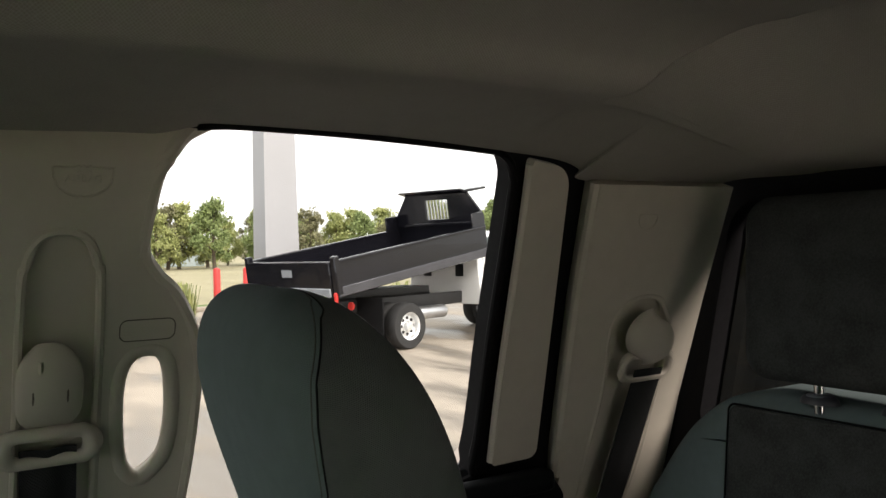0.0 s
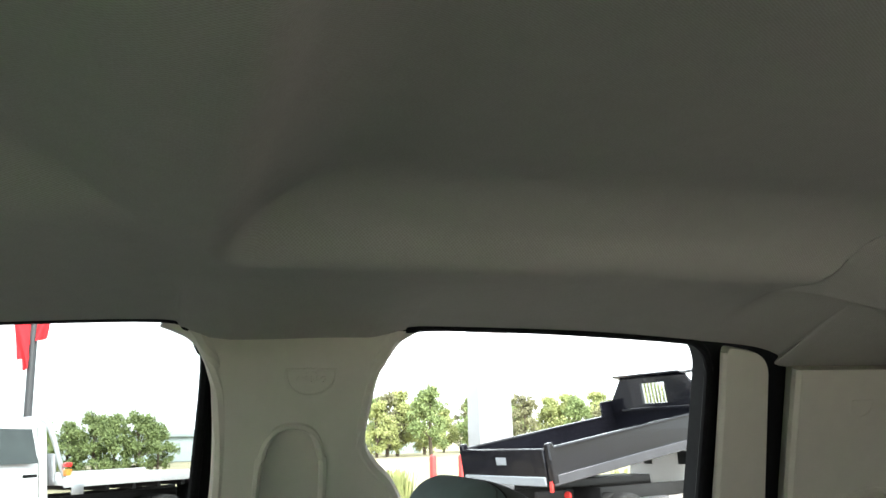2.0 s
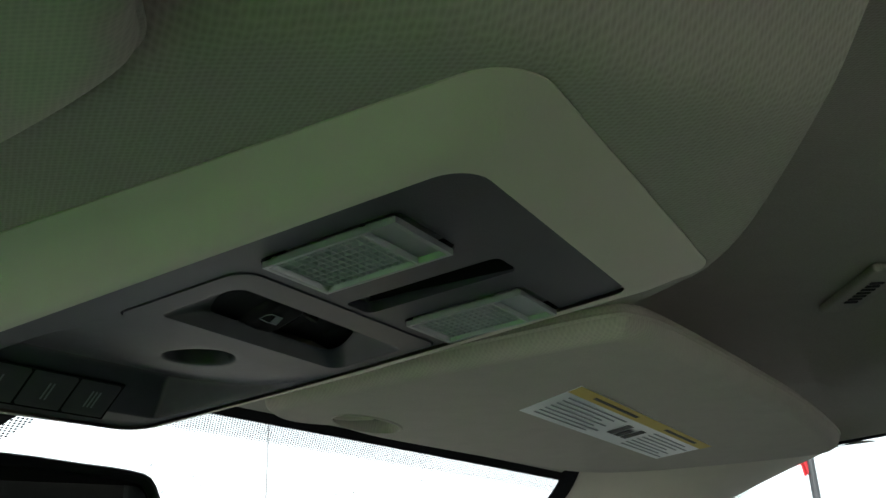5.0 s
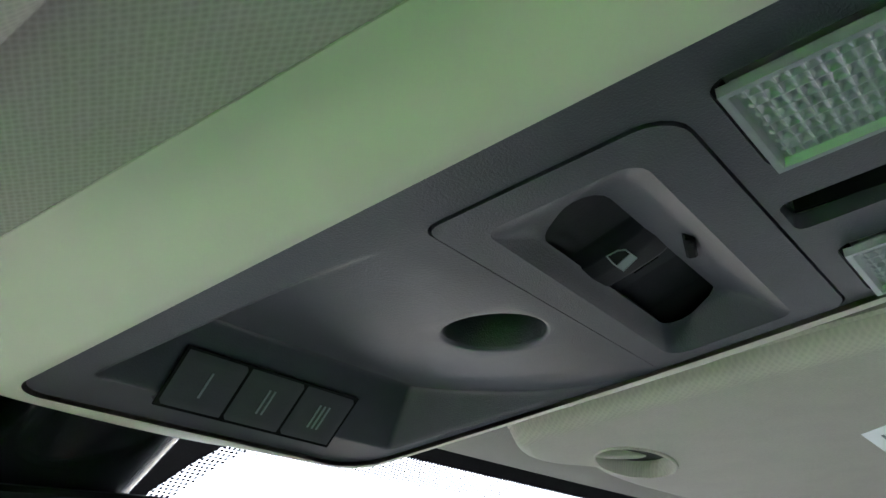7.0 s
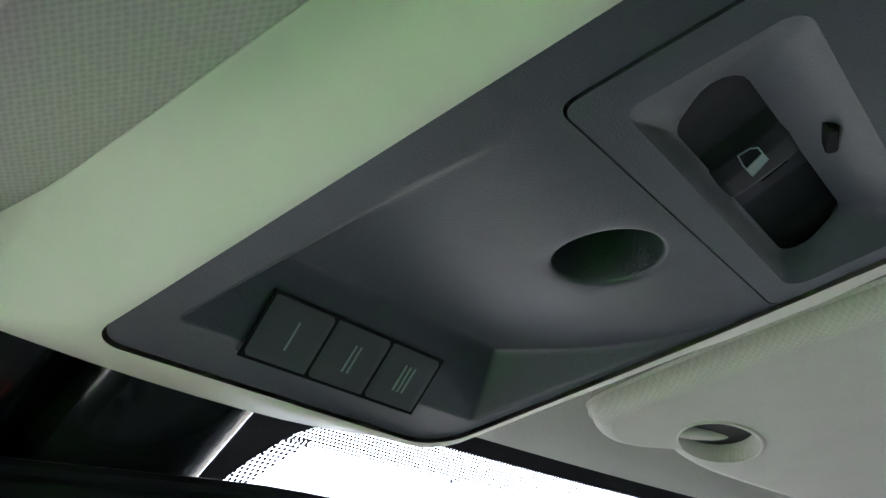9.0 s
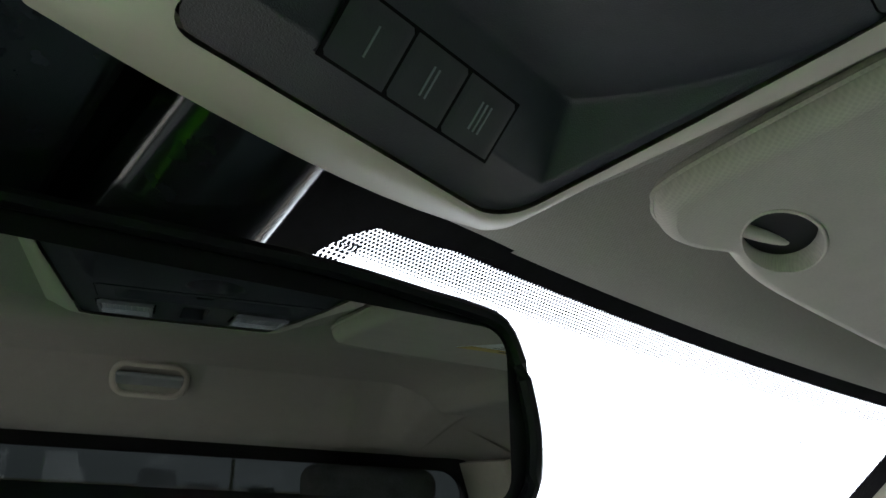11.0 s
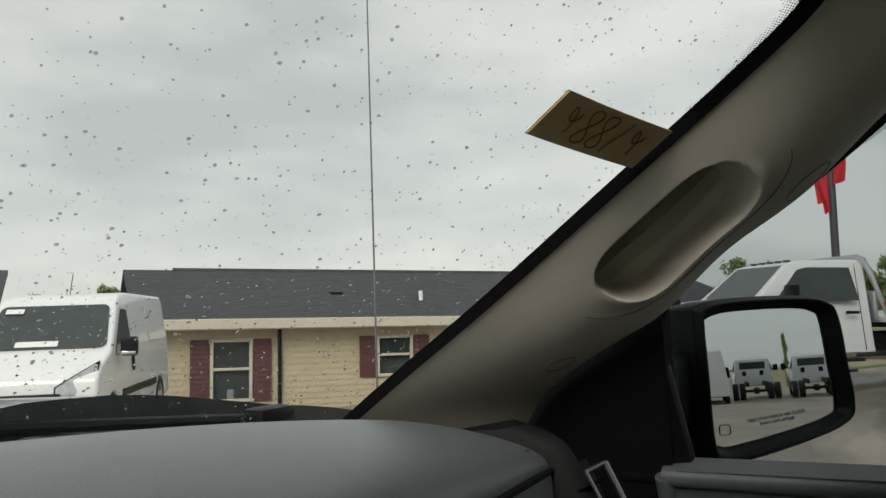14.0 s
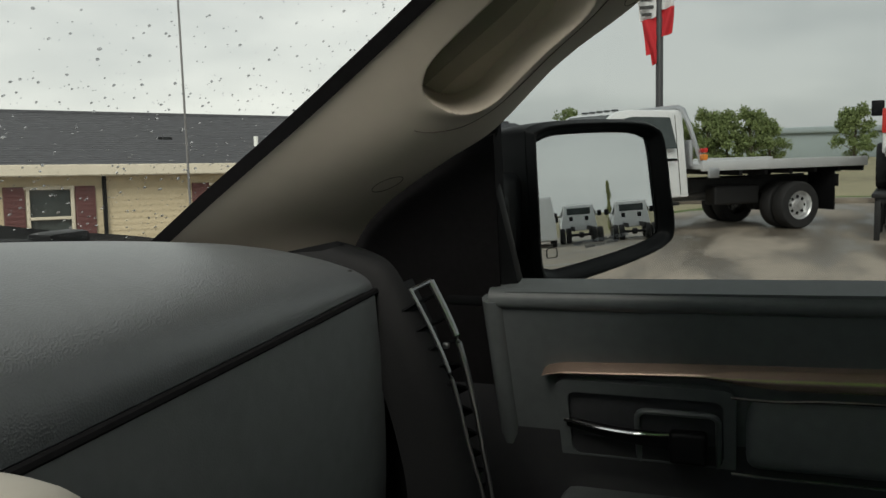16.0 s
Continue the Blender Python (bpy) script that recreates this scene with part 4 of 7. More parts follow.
HX, HY, HR = 0.0132, 0.5950, 0.0140
bm = bmesh.new()
nx, ny = 150, 140
dx, dy = 1.0 / nx, (SY1 - SY0) / ny
sc_x = lambda i, j: sx_l(SY0 + dy * j) + (sx_r(SY0 + dy * j) - sx_l(SY0 + dy * j)) * dx * i
wd0 = sx_r(HY) - sx_l(HY)
i0, i1 = int((HX - 0.0172 - sx_l(HY)) / wd0 * nx), int((HX + 0.0172 - sx_l(HY)) / wd0 * nx)
j0, j1 = int((HY - 0.0155 - SY0) / dy), int((HY + 0.0172 - SY0) / dy)
gv = {}
for i in range(nx + 1):
    for j in range(ny + 1):
        if not (i0 < i < i1 and j0 < j < j1):
            gv[i, j] = bm.verts.new(scoop(sc_x(i, j), SY0 + dy * j))
for i in range(nx):
    for j in range(ny):
        if not (i0 <= i < i1 and j0 <= j < j1):
            bm.faces.new((gv[i, j], gv[i + 1, j], gv[i + 1, j + 1], gv[i, j + 1]))
edge = [(i, j0) for i in range(i0, i1)] + [(i1, j) for j in range(j0, j1)] + [(i, j1) for i in range(i1, i0, -1)] + [(i0, j) for j in range(j1, j0, -1)]
rings = [[gv[e] for e in edge]]
for q, (rad, deep) in enumerate(((HR + 0.0012, 0.0), (HR + 0.0006, 0.0002), (HR + 0.0002, 0.0006), (HR, 0.0014), (HR - 0.0006, 0.016), (HR - 0.004, 0.024), (0.0005, 0.026))):
    ring = []
    for e in edge:
        x, y = sc_x(*e) - HX, SY0 + dy * e[1] - HY
        k = rad / math.hypot(x, y)
        ring.append(bm.verts.new(scoop(HX + x * k, HY + y * k) + Vector((0, 0, deep))))
    rings.append(ring)
for a, b in zip(rings, rings[1:]):
    for k in range(len(edge)):
        m_ = (k + 1) % len(edge)
        bm.faces.new((a[k], a[m_], b[m_], b[k]))
part("scoop", bm, M_DARK, con)

# map lamps: clear lenses, ribbed in front and plain behind, in a raised clear frame over grey reflectors
for cx, cy in LAMPS:
    lamp = part("map_lamp", rbox((cx, cy, slope(cy) + 0.0062), (LW + 0.002, LL + 0.002, 0.001), 0.0, 1), M_REFL, con, "grey reflector behind a ribbed clear lens")
    part("lamp_wall", sheet(capsule(LW + 0.0034, LL + 0.0034, 0.004), [capsule(LW + 0.0010, LL + 0.0010, 0.004)], lambda a, b, w: Vector((cx + a, cy + b, slope(cy + b) + 0.0008 + w)), 0.006), M_RUBBER, lamp)
    def ribbed(u, v):
        x, y = cx - LW / 2 + LW * u, cy - LL / 2 + LL * v
        k = smooth(0.06, 0.08, u) * smooth(0.94, 0.92, u) * smooth(0.26, 0.275, v) * smooth(0.95, 0.93, v)
        ribs = max(abs(math.sin(math.pi * 9 * u)) ** 7, abs(math.sin(math.pi * 19 * v)) ** 5)
        rim = max(smooth(0.065, 0.04, u), smooth(0.935, 0.96, u), smooth(0.045, 0.028, v), smooth(0.955, 0.972, v), smooth(0.235, 0.245, v) * smooth(0.275, 0.265, v))
        return Vector((x, y, slope(y) - 0.0012 + 0.0008 * k * (1 - ribs) - 0.0012 * rim + 0.0006 * (1 - k) * (1 - rim)))
    part("lens", slab(ribbed, 120, 200, (0, 0, 0.0020)), M_LENSM, lamp)
part("slot_well", rbox((0.0095, 0.4845, slope(0.48) + 0.0095), (0.018, 0.063, 0.002), 0.0), M_BLACK, con)
for x in (0.0018, 0.0172):
    part("slot_wall", rbox((x, 0.4845, slope(0.48) + 0.006), (0.001, 0.060, 0.007), 0.0), M_BLACK, con)
for y in (0.4545, 0.5145):
    part("slot_wall", rbox((0.0095, y, slope(0.48) + 0.006), (0.0155, 0.001, 0.007), 0.0), M_DARK, con)

# switch plate: a recess with a steep front lip, a broad lit slope behind, and the rear window rocker in it
F_RIM = rounded([(-0.0360, 0.5277), (0.0634, 0.5303), (0.0668, 0.5676), (-0.0355, 0.5640)], [0.005, 0.004, 0.006, 0.004], 6, 10)
F_IN = rounded([(-0.0245, 0.5448), (0.0520, 0.5462), (0.0615, 0.5640), (-0.0150, 0.5620)], [0.007, 0.005, 0.006, 0.006], 6, 10)
plate = part("switch_plate", sheet(PLATE, [F_RIM], lambda a, b, w: Vector((a, b, slope(b) - 0.0004 + w)), 0.003), M_DARK, con)
nf = len(F_RIM)
f_deep = lambda y: 0.0056 + (0.5635 - y) / 0.018 * 0.0042


def funnel(u, v):
    i = int(round(u * nf)) % nf
    a, b = Vector((*F_RIM[i], 0)), Vector((*F_IN[i], 0))
    p = a.lerp(b, v)
    return Vector((p.x, p.y, slope(p.y) - 0.0004 + f_deep(b.y) * smooth(-0.30, 1.05, v) - f_deep(b.y) * smooth(-0.30, 1.05, 0) * (1 - v)))


part("switch_funnel", grid(funnel, nf, 18, close_u=True), M_DARK, plate)
part("funnel_clip", rbox((0.012, 0.5375, slope(0.5375) + 0.0045), (0.0095, 0.0028, 0.004), 0.0006, 1, Euler((0, 0, radians(18))).to_matrix()), M_RUBBER, plate)


def rocker(u, v):
    """Dished land on one side, a raised crowned pad with a notch, and the lower half falling away on the other side."""
    x = -0.0250 + 0.0880 * u
    lo = lerp(((-0.025, 0.5450), (0.052, 0.5455), (0.063, 0.5560)), x) - 0.001
    hi = lerp(((-0.025, 0.5480), (-0.014, 0.5630), (0.063, 0.5650)), x) + 0.001
    y = lo + (hi - lo) * v
    e = f_deep(y)
    d = lerp(((-0.025, e + 0.0002), (-0.012, e + 0.0010), (0.0005, e + 0.0014), (0.0020, e + 0.0004), (0.0050, e - 0.0008), (0.0110, e - 0.0012), (0.0186, e - 0.0008), (0.0196, e - 0.0003), (0.0202, e + 0.0020), (0.030, e + 0.0032), (0.048, e + 0.0036), (0.063, e + 0.0020)), x)
    pad_ = smooth(0.0008, 0.0025, x) * smooth(0.0215, 0.0195, x)
    d += pad_ * 0.0016 * abs(2 * v - 1) ** 6
    return Vector((x, y, slope(y) - 0.0004 + d))


sw = part("rocker_switch", grid(rocker, 170, 30), M_BLACK, con)
rz = lambda x, y: slope(y) - 0.0004 + f_deep(y) - 0.0013
IC = [(0.0046, 0.5556), (0.0052, 0.5528), (0.0068, 0.5515), (0.0128, 0.5515), (0.0146, 0.5562), (0.0090, 0.5562)]
part("window_mark", tube([(x, y, rz(x, y) - 0.0002) for x, y in IC], 0.00022, 5, closed=True), M_MARK, sw)
part("window_mark", sheet([(0.0096, 0.5517), (0.0126, 0.5517), (0.0142, 0.5560), (0.0108, 0.5560)], [], lambda a, b, w: Vector((a, b, rz(a, b) - 0.0003 + w)), 0.0003), M_MARK, sw, smooth=False)
part("notch_line", tube([(0.0202, 0.5490, rz(0.02, 0.549) + 0.0012), (0.0206, 0.5560, rz(0.02, 0.556) + 0.0012)], 0.0002, 5), M_RUBBER, sw)

# three garage door buttons on the scoop's front wall
BA, BB, BD = Vector((-0.0300, 0.6695, 1.8738)), Vector((0.0395, 0.6700, 1.8733)), Vector((0.0005, 0.0145, -0.0130))
part("button_gap", slab(lambda u, v: BA + (BB - BA) * (-0.007 + 1.014 * u) + BD * (-0.03 + 1.06 * v) + Vector((0, -0.66, -0.75)) * 0.0003, 2, 2, (0, 0.0004, 0.0004)), M_RUBBER, con)
for k in range(3):
    def key(u, v, lift=0.0):
        p = BA + (BB - BA) * ((k + 0.010 + 0.980 * u) / 3) + BD * v
        dome = smooth(0, 0.08, u) * smooth(1, 0.92, u) * smooth(0, 0.08, v) * smooth(1, 0.92, v)
        return p + Vector((0, -0.66, -0.75)) * (0.0005 * dome + 0.0002 + lift)
    b = part("garage_button", slab(key, 16, 12, (0, 0.003, 0.003)), M_BLACK2, con)
    for j in range(k + 1):
        c = 0.5 + (j - k / 2) * 0.09
        part("button_bar", slab(lambda u, v: key(c - 0.015 + 0.03 * u, 0.27 + 0.46 * v, 0.0003), 1, 3, (0, 0.0002, 0.0002)), M_MARK, b)

# sun visors
def visor(s):
    v = thing("sun_visor", "folded beige cloth sun visor with a printed warning label" if s > 0 else "folded beige cloth sun visor", "sun visor", "sun visors")
    inner = [(0.104, 0.456), (0.112, 0.445), (0.135, 0.4385), (0.20, 0.430), (0.26, 0.4235)] if s > 0 else [(0.132, 0.480), (0.143, 0.452), (0.172, 0.440)]
    tail = [(0.192, 0.6705), (0.180, 0.6775), (0.164, 0.681), (0.146, 0.676), (0.132, 0.660), (0.116, 0.58), (0.107, 0.50)] if s > 0 else [(0.19, 0.676), (0.150, 0.676), (0.126, 0.655), (0.124, 0.60)]
    out = spline(inner + [(0.34, 0.416), (0.46, 0.412), (0.51, 0.420), (0.528, 0.445), (0.535, 0.50), (0.530, 0.585), (0.50, 0.628), (0.44, 0.644), (0.36, 0.656), (0.27, 0.668), (0.235, 0.671), (0.210, 0.670), (0.198, 0.668)] + tail, 200, True)
    lie_z = lambda x: 1.8835 - 0.030 * (x - 0.10) / 0.42 * 0.4
    rims = [[(p[0], p[1]) for p in inset(out, -0.0075 * (1 - math.cos(math.pi / 2 * k / 6)))] for k in range(7)]
    def f(u, w):
        k = int(round(w * 12))
        p = rims[abs(k - 6)][int(round(u * 200)) % 200]
        return Vector((s * p[0], p[1], lie_z(p[0]) - 0.0085 * math.cos(math.pi * k / 12)))
    body = grid(f, 200, 12, close_u=True)
    part("visor_body", body, M_VISOR, v)
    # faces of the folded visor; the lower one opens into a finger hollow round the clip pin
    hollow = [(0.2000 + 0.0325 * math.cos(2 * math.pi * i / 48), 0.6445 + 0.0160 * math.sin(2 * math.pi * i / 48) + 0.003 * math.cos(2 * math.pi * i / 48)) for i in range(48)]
    part("lower_face", sheet(rims[6], [hollow] if s > 0 else [], lambda a, b, w: Vector((s * a, b, lie_z(a) - 0.0085 + w)), 0.0005), M_VISOR, v, smooth=False)
    part("upper_face", sheet(rims[6], [], lambda a, b, w: Vector((s * a, b, lie_z(a) + 0.0085 - w)), 0.0005), M_VISOR, v, smooth=False)
    if s > 0:
        def bowl(a, b):
            p = hollow[int(round(a * 48)) % 48]
            k = 1 - 0.30 * smooth(0.10, 1, b)
            x, y = 0.2010 + (p[0] - 0.2010) * k, 0.6450 + (p[1] - 0.6450) * k
            return Vector((x, y, lie_z(p[0]) - 0.0088 + 0.0160 * smooth(0, 0.8, b) - 0.0007 * math.sin(math.pi * min(1, b * 4))))
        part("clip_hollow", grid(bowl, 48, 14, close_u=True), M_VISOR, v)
        # black sheet stands in for the shade deep in the hollow
        part("shade_floor", sheet([(0.1985 + (x - 0.2000) * 0.90, 0.6447 + (y - 0.6447) * 0.93) for x, y in hollow], [], lambda a, b, w: Vector((a, b, 1.8785 + w)), 0.001), M_BLACK, v)
        part("clip_pin", tube([(0.176 + 0.0050 * i, 0.6570 - 0.0012 * i, 1.8765 + 0.0004 * i) for i in range(9)], [0.0022, 0.0028, 0.0032, 0.0034, 0.0034, 0.0032, 0.0030, 0.0026, 0.0018], 10), M_BEIGE, v)
        part("hollow_lip", tube([(x, y, lie_z(x) - 0.0086) for x, y in [hollow[i % 48] for i in range(14, 14 + 40)]], [0.0003 + 0.0007 * math.sin(math.pi * i / 39) for i in range(40)], 8), M_VISOR, v)
    part("pivot_arm", tube([(s * 0.52, 0.60, 1.885), (s * 0.56, 0.625, 1.885), (s * 0.59, 0.64, 1.90)], 0.007, 8), M_BEIGE, v)
    part("seam_bead", tube([(s * p[0], p[1], lie_z(p[0]) + 0.001) for p in out], 0.0013, 5, closed=True), M_VISOR, v)
    if s > 0:
        LA, LB, LD = Vector((0.180, 0.498, 0)), Vector((0.418, 0.493, 0)), Vector((0.217, 0.551, 0))
        def on(a, b, w=0.0):
            p = LA + (LB - LA) * a + (LD - LA) * b
            return Vector((p.x, p.y, 1.8835 - 0.030 * (p.x - 0.10) / 0.42 * 0.4 - 0.0088 - w))
        def strip(nm, a0, a1, b0, b1, mt, w):
            part(nm, slab(lambda u, q: on(a0 + (a1 - a0) * u, b0 + (b1 - b0) * q, w), 2, 2, (0, 0, 0.0002)), mt, lab, smooth=False)
        lab = part("warning_label", slab(lambda u, q: on(u, q), 4, 2, (0, 0, 0.0003)), M_LABEL, v, "white and yellow airbag warning label", smooth=False)
        strip("yellow_band", 0.0, 1.0, 0.0, 0.2, M_YELLOW, 0.0003)
        for a0 in (0.05, 0.55):
            strip("print_bar", a0 + 0.06, a0 + 0.34, 0.075, 0.125, M_INK, 0.0005)
        for c, (a0, a1) in enumerate(((0.04, 0.40), (0.62, 0.97))):
            for k in range(7):
                ln = a1 - 0.09 * ((k * 7 + c * 3) % 5) / 4
                strip("print_bar", a0, ln, 0.29 + 0.095 * k, 0.313 + 0.095 * k, M_MARK, 0.0005)
        for k in range(3):
            strip("print_bar", 0.44 + 0.05 * k, 0.48 + 0.05 * k, 0.35 + 0.1 * (k % 2), 0.72, M_INK, 0.0005)
    return v


visor(1), visor(-1)

# roof microphone grille
mic = thing("roof_grille", "small beige slotted grille in the headliner", "grille")
gx = Matrix.Translation((0.3755, 0.372, roof_z(0.3755, 0.372) - 0.001)) @ pose(0, 0, 0, 0, 0, 28)
gm = Matrix(gx).to_3x3()
part("grille_plate", rbox(gx @ Vector((0, 0, 0)), (0.092, 0.023, 0.006), 0.0028, 3, gm), M_LINER, mic)
for k in range(7):
    part("slot", rbox(gx @ Vector((-0.022 + 0.0068 * k, 0, -0.0032)), (0.0030, 0.0085, 0.001), 0, 1, gm), M_RUBBER, mic)

# lamp on the header over the rear window
dome = thing("dome_lamp", "oval frosted lamp in the headliner over the rear window", "dome lamp")
part("lamp_rim", tube([(x, -0.64 + y, roof_z(0, -0.64 + y) - 0.003) for x, y in capsule(0.13, 0.06, 0.026)], 0.006, 8, closed=True), M_BEIGE, dome)
part("lamp_lens", rbox((0, -0.64, roof_z(0, -0.64) - 0.004), (0.12, 0.052, 0.010), 0.0045, 3, Euler((radians(13), 0, 0)).to_matrix()), M_LENSM, dome)

# rear view mirror
rv = thing("rear_view_mirror", "dark dimming rear view mirror with lit buttons", "rear view mirror")
e3 = Vector((-0.2653, -0.9584, -0.1049)).normalized()
e1 = Vector((0.9637, -0.2668, 0.0)).normalized()
e2 = e3.cross(e1)
if e2.z < 0:
    e2 = -e2
RC = Vector((-0.0163, 0.7738, 1.7917))
rmap = lambda a, b, w=0.0: RC + e1 * (a * 1.073) + e2 * (0.010 + (b - 0.010) * 1.073) + e3 * w
half = [(0.0, 0.0565), (0.055, 0.0561), (0.094, 0.0530), (0.113, 0.0515), (0.128, 0.0478), (0.1358, 0.0335), (0.1403, 0.0148), (0.1412, 0.002), (0.1387, -0.012), (0.1267, -0.0210), (0.076, -0.0245), (0.0365, -0.0250), (0.0310, -0.0280), (0.0249, -0.0325), (0.0158, -0.0345), (0.0, -0.0350)]
shape = half + [(-a, b) for a, b in reversed(half[1:-1])]
sp = spline(shape, 90, True)
def shell(u, v):
    p = sp[int(round(u * 90)) % 90]
    a = v * math.pi / 2
    k = 1 - 0.22 * (1 - math.cos(a))
    return rmap(p[0] * k, 0.010 + (p[1] - 0.010) * k, -0.028 * math.sin(a))
bm = grid(shell, 90, 8, close_u=True)
bm.verts.ensure_lookup_table()
bm.faces.new([bm.verts[i * 9 + 8] for i in range(90)])
part("mirror_shell", bm, M_BLACK, rv)
part("mirror_rim", tube([rmap(p[0] * 0.978, 0.010 + (p[1] - 0.010) * 0.935, 0.001) for p in sp], 0.0032, 8, closed=True), M_BLACK, rv)
part("mirror_face", sheet([(p[0] * 0.978, 0.010 + (p[1] - 0.010) * 0.935) for p in sp], [], lambda a, b, w: rmap(a, b, -0.001 - w), 0.001), M_BLACK, rv, smooth=False)
part("mirror_glass", sheet([(x, 0.0135 + y) for x, y in capsule(0.254, 0.060, 0.010)], [], lambda a, b, w: rmap(a, b, 0.001 - w), 0.0008), M_DIM, rv, "dark dimming mirror glass", smooth=False)
rot = Matrix((e1, e2, e3)).transposed().to_4x4()
lettering("letters_sos", "SOS", 0.0042, Matrix.Translation(rmap(0.0205, -0.0242, 0.0026)) @ rot, M_SOS, rv)
lettering("letters_assist", "ASSIST", 0.0040, Matrix.Translation(rmap(-0.0115, -0.0225, 0.0026)) @ rot, M_BLUE, rv)
part("ball_mount", tube([rmap(0, 0, -0.02), rmap(0, 0.02, -0.045), (-0.02, 0.868, 1.826)], 0.011, 10), M_BLACK, rv)
part("mount_foot", rbox((-0.03, 0.872, 1.828), (0.05, 0.03, 0.05), 0.010, 3, Euler((radians(-57), 0, 0)).to_matrix()), M_BLACK, rv)
sens = thing("sensor_housing", "black plastic sensor cover behind the mirror", "sensor housing")
lie = Euler((radians(57), 0, 0)).to_matrix()
part("housing", rbox(on_shield(-0.105, 1.858) + Vector((0, -0.0203, -0.0024)), (0.125, 0.022, 0.155), 0.009, 4, lie), M_GLOSSB, sens)
part("housing_step", rbox(on_shield(-0.070, 1.850) + Vector((0, -0.018, -0.028)), (0.090, 0.024, 0.080), 0.009, 3, lie), M_BLACK, sens)
def stem(u, v):
    a = math.pi * u
    x = 0.004 - 0.034 * math.copysign(abs(math.cos(a)) ** 0.8, math.cos(a)) - 0.012 * v
    return on_shield(x, 1.902 - 0.100 * v, 0.006 + 0.034 * math.sin(a) ** 0.7)


part("mount_stem", grid(stem, 48, 12), M_GLOSSB, sens)
cup = thing("camera_pod", "grey rounded camera pod under the mirror mount", "camera pod")
part("pod_shell", lathe([(0.004, -0.028), (0.025, -0.026), (0.035, -0.016), (0.038, 0.0), (0.036, 0.02)], (0.004, 0.862, 1.779), "z", 24), M_AER, cup)
part("pod_seam", lathe([(0.0385, -0.0008), (0.0388, 0.0), (0.0385, 0.0008)], (0.004, 0.862, 1.781), "z", 28), M_RUBBER, cup)
part("pod_lens", lathe([(0.010, 0.0), (0.009, -0.003), (0.002, -0.004)], (0.004, 0.862, 1.7512), "z", 20), M_GLOSSB, cup)


# ---- seats ----
def headrest(c, w, h, d, m, parent, lean=0, seam=True):
    """A padded head restraint: a rounded cushion, flat at the back, narrowing downwards."""
    rot = Matrix.Translation(c) @ pose(0, 0, 0, lean, 0, 0)
    def f(u, v):
        a, b = 2 * math.pi * u, math.pi * (v - 0.5)
        ca, sa = math.cos(a), math.sin(a)
        k = math.cos(b) ** 0.42
        zz = math.copysign(abs(math.sin(b)) ** 0.75, math.sin(b))
        px = math.copysign(abs(ca) ** 0.55, ca) * w / 2 * k * (1 - 0.10 * (zz < 0) * abs(zz))
        py = math.copysign(abs(sa) ** 0.70, sa) * d / 2 * k * (1 + 0.12 * zz)
        return rot @ Vector((px, py + 0.012 * zz, zz * h / 2))
    hr = part("head_restraint", grid(f, 64, 32, close_u=True), m, parent)
    if seam:
        for sgn in (1, -1):
            pts = [f(0.25 + sgn * 0.20, 0.06 + 0.88 * i / 30) for i in range(31)]
            part("stitched_seam", tube(pts, 0.0016, 6), M_BLACK, parent)
    for x in (-w * 0.22, w * 0.22):
        part("post", tube([rot @ Vector((x, 0, -h * 0.4)), rot @ Vector((x, 0, -h * 0.75))], 0.006, 10), M_CHROME, parent)
        part("post_collar", lathe([(0.017, 0), (0.017, 0.008), (0.012, 0.014)], rot @ Vector((x, 0, -h * 0.66)), "z", 18), M_DARK, parent)
    return hr


def cushion(c, s, m, name, parent, lean=0):
    rot = Matrix.Translation(c) @ pose(0, 0, 0, lean, 0, 0)
    def f(u, v):
        a, b = 2 * math.pi * u, math.pi * (v - 0.5)
        ca, sa = math.cos(a), math.sin(a)
        return rot @ Vector((math.copysign(abs(ca) ** 0.28, ca) * s[0] / 2 * math.cos(b) ** 0.22, math.copysign(abs(sa) ** 0.35, sa) * s[1] / 2 * math.cos(b) ** 0.25, math.copysign(abs(math.sin(b)) ** 0.45, math.sin(b)) * s[2] / 2))
    return part(name, grid(f, 48, 28, close_u=True), m, parent)


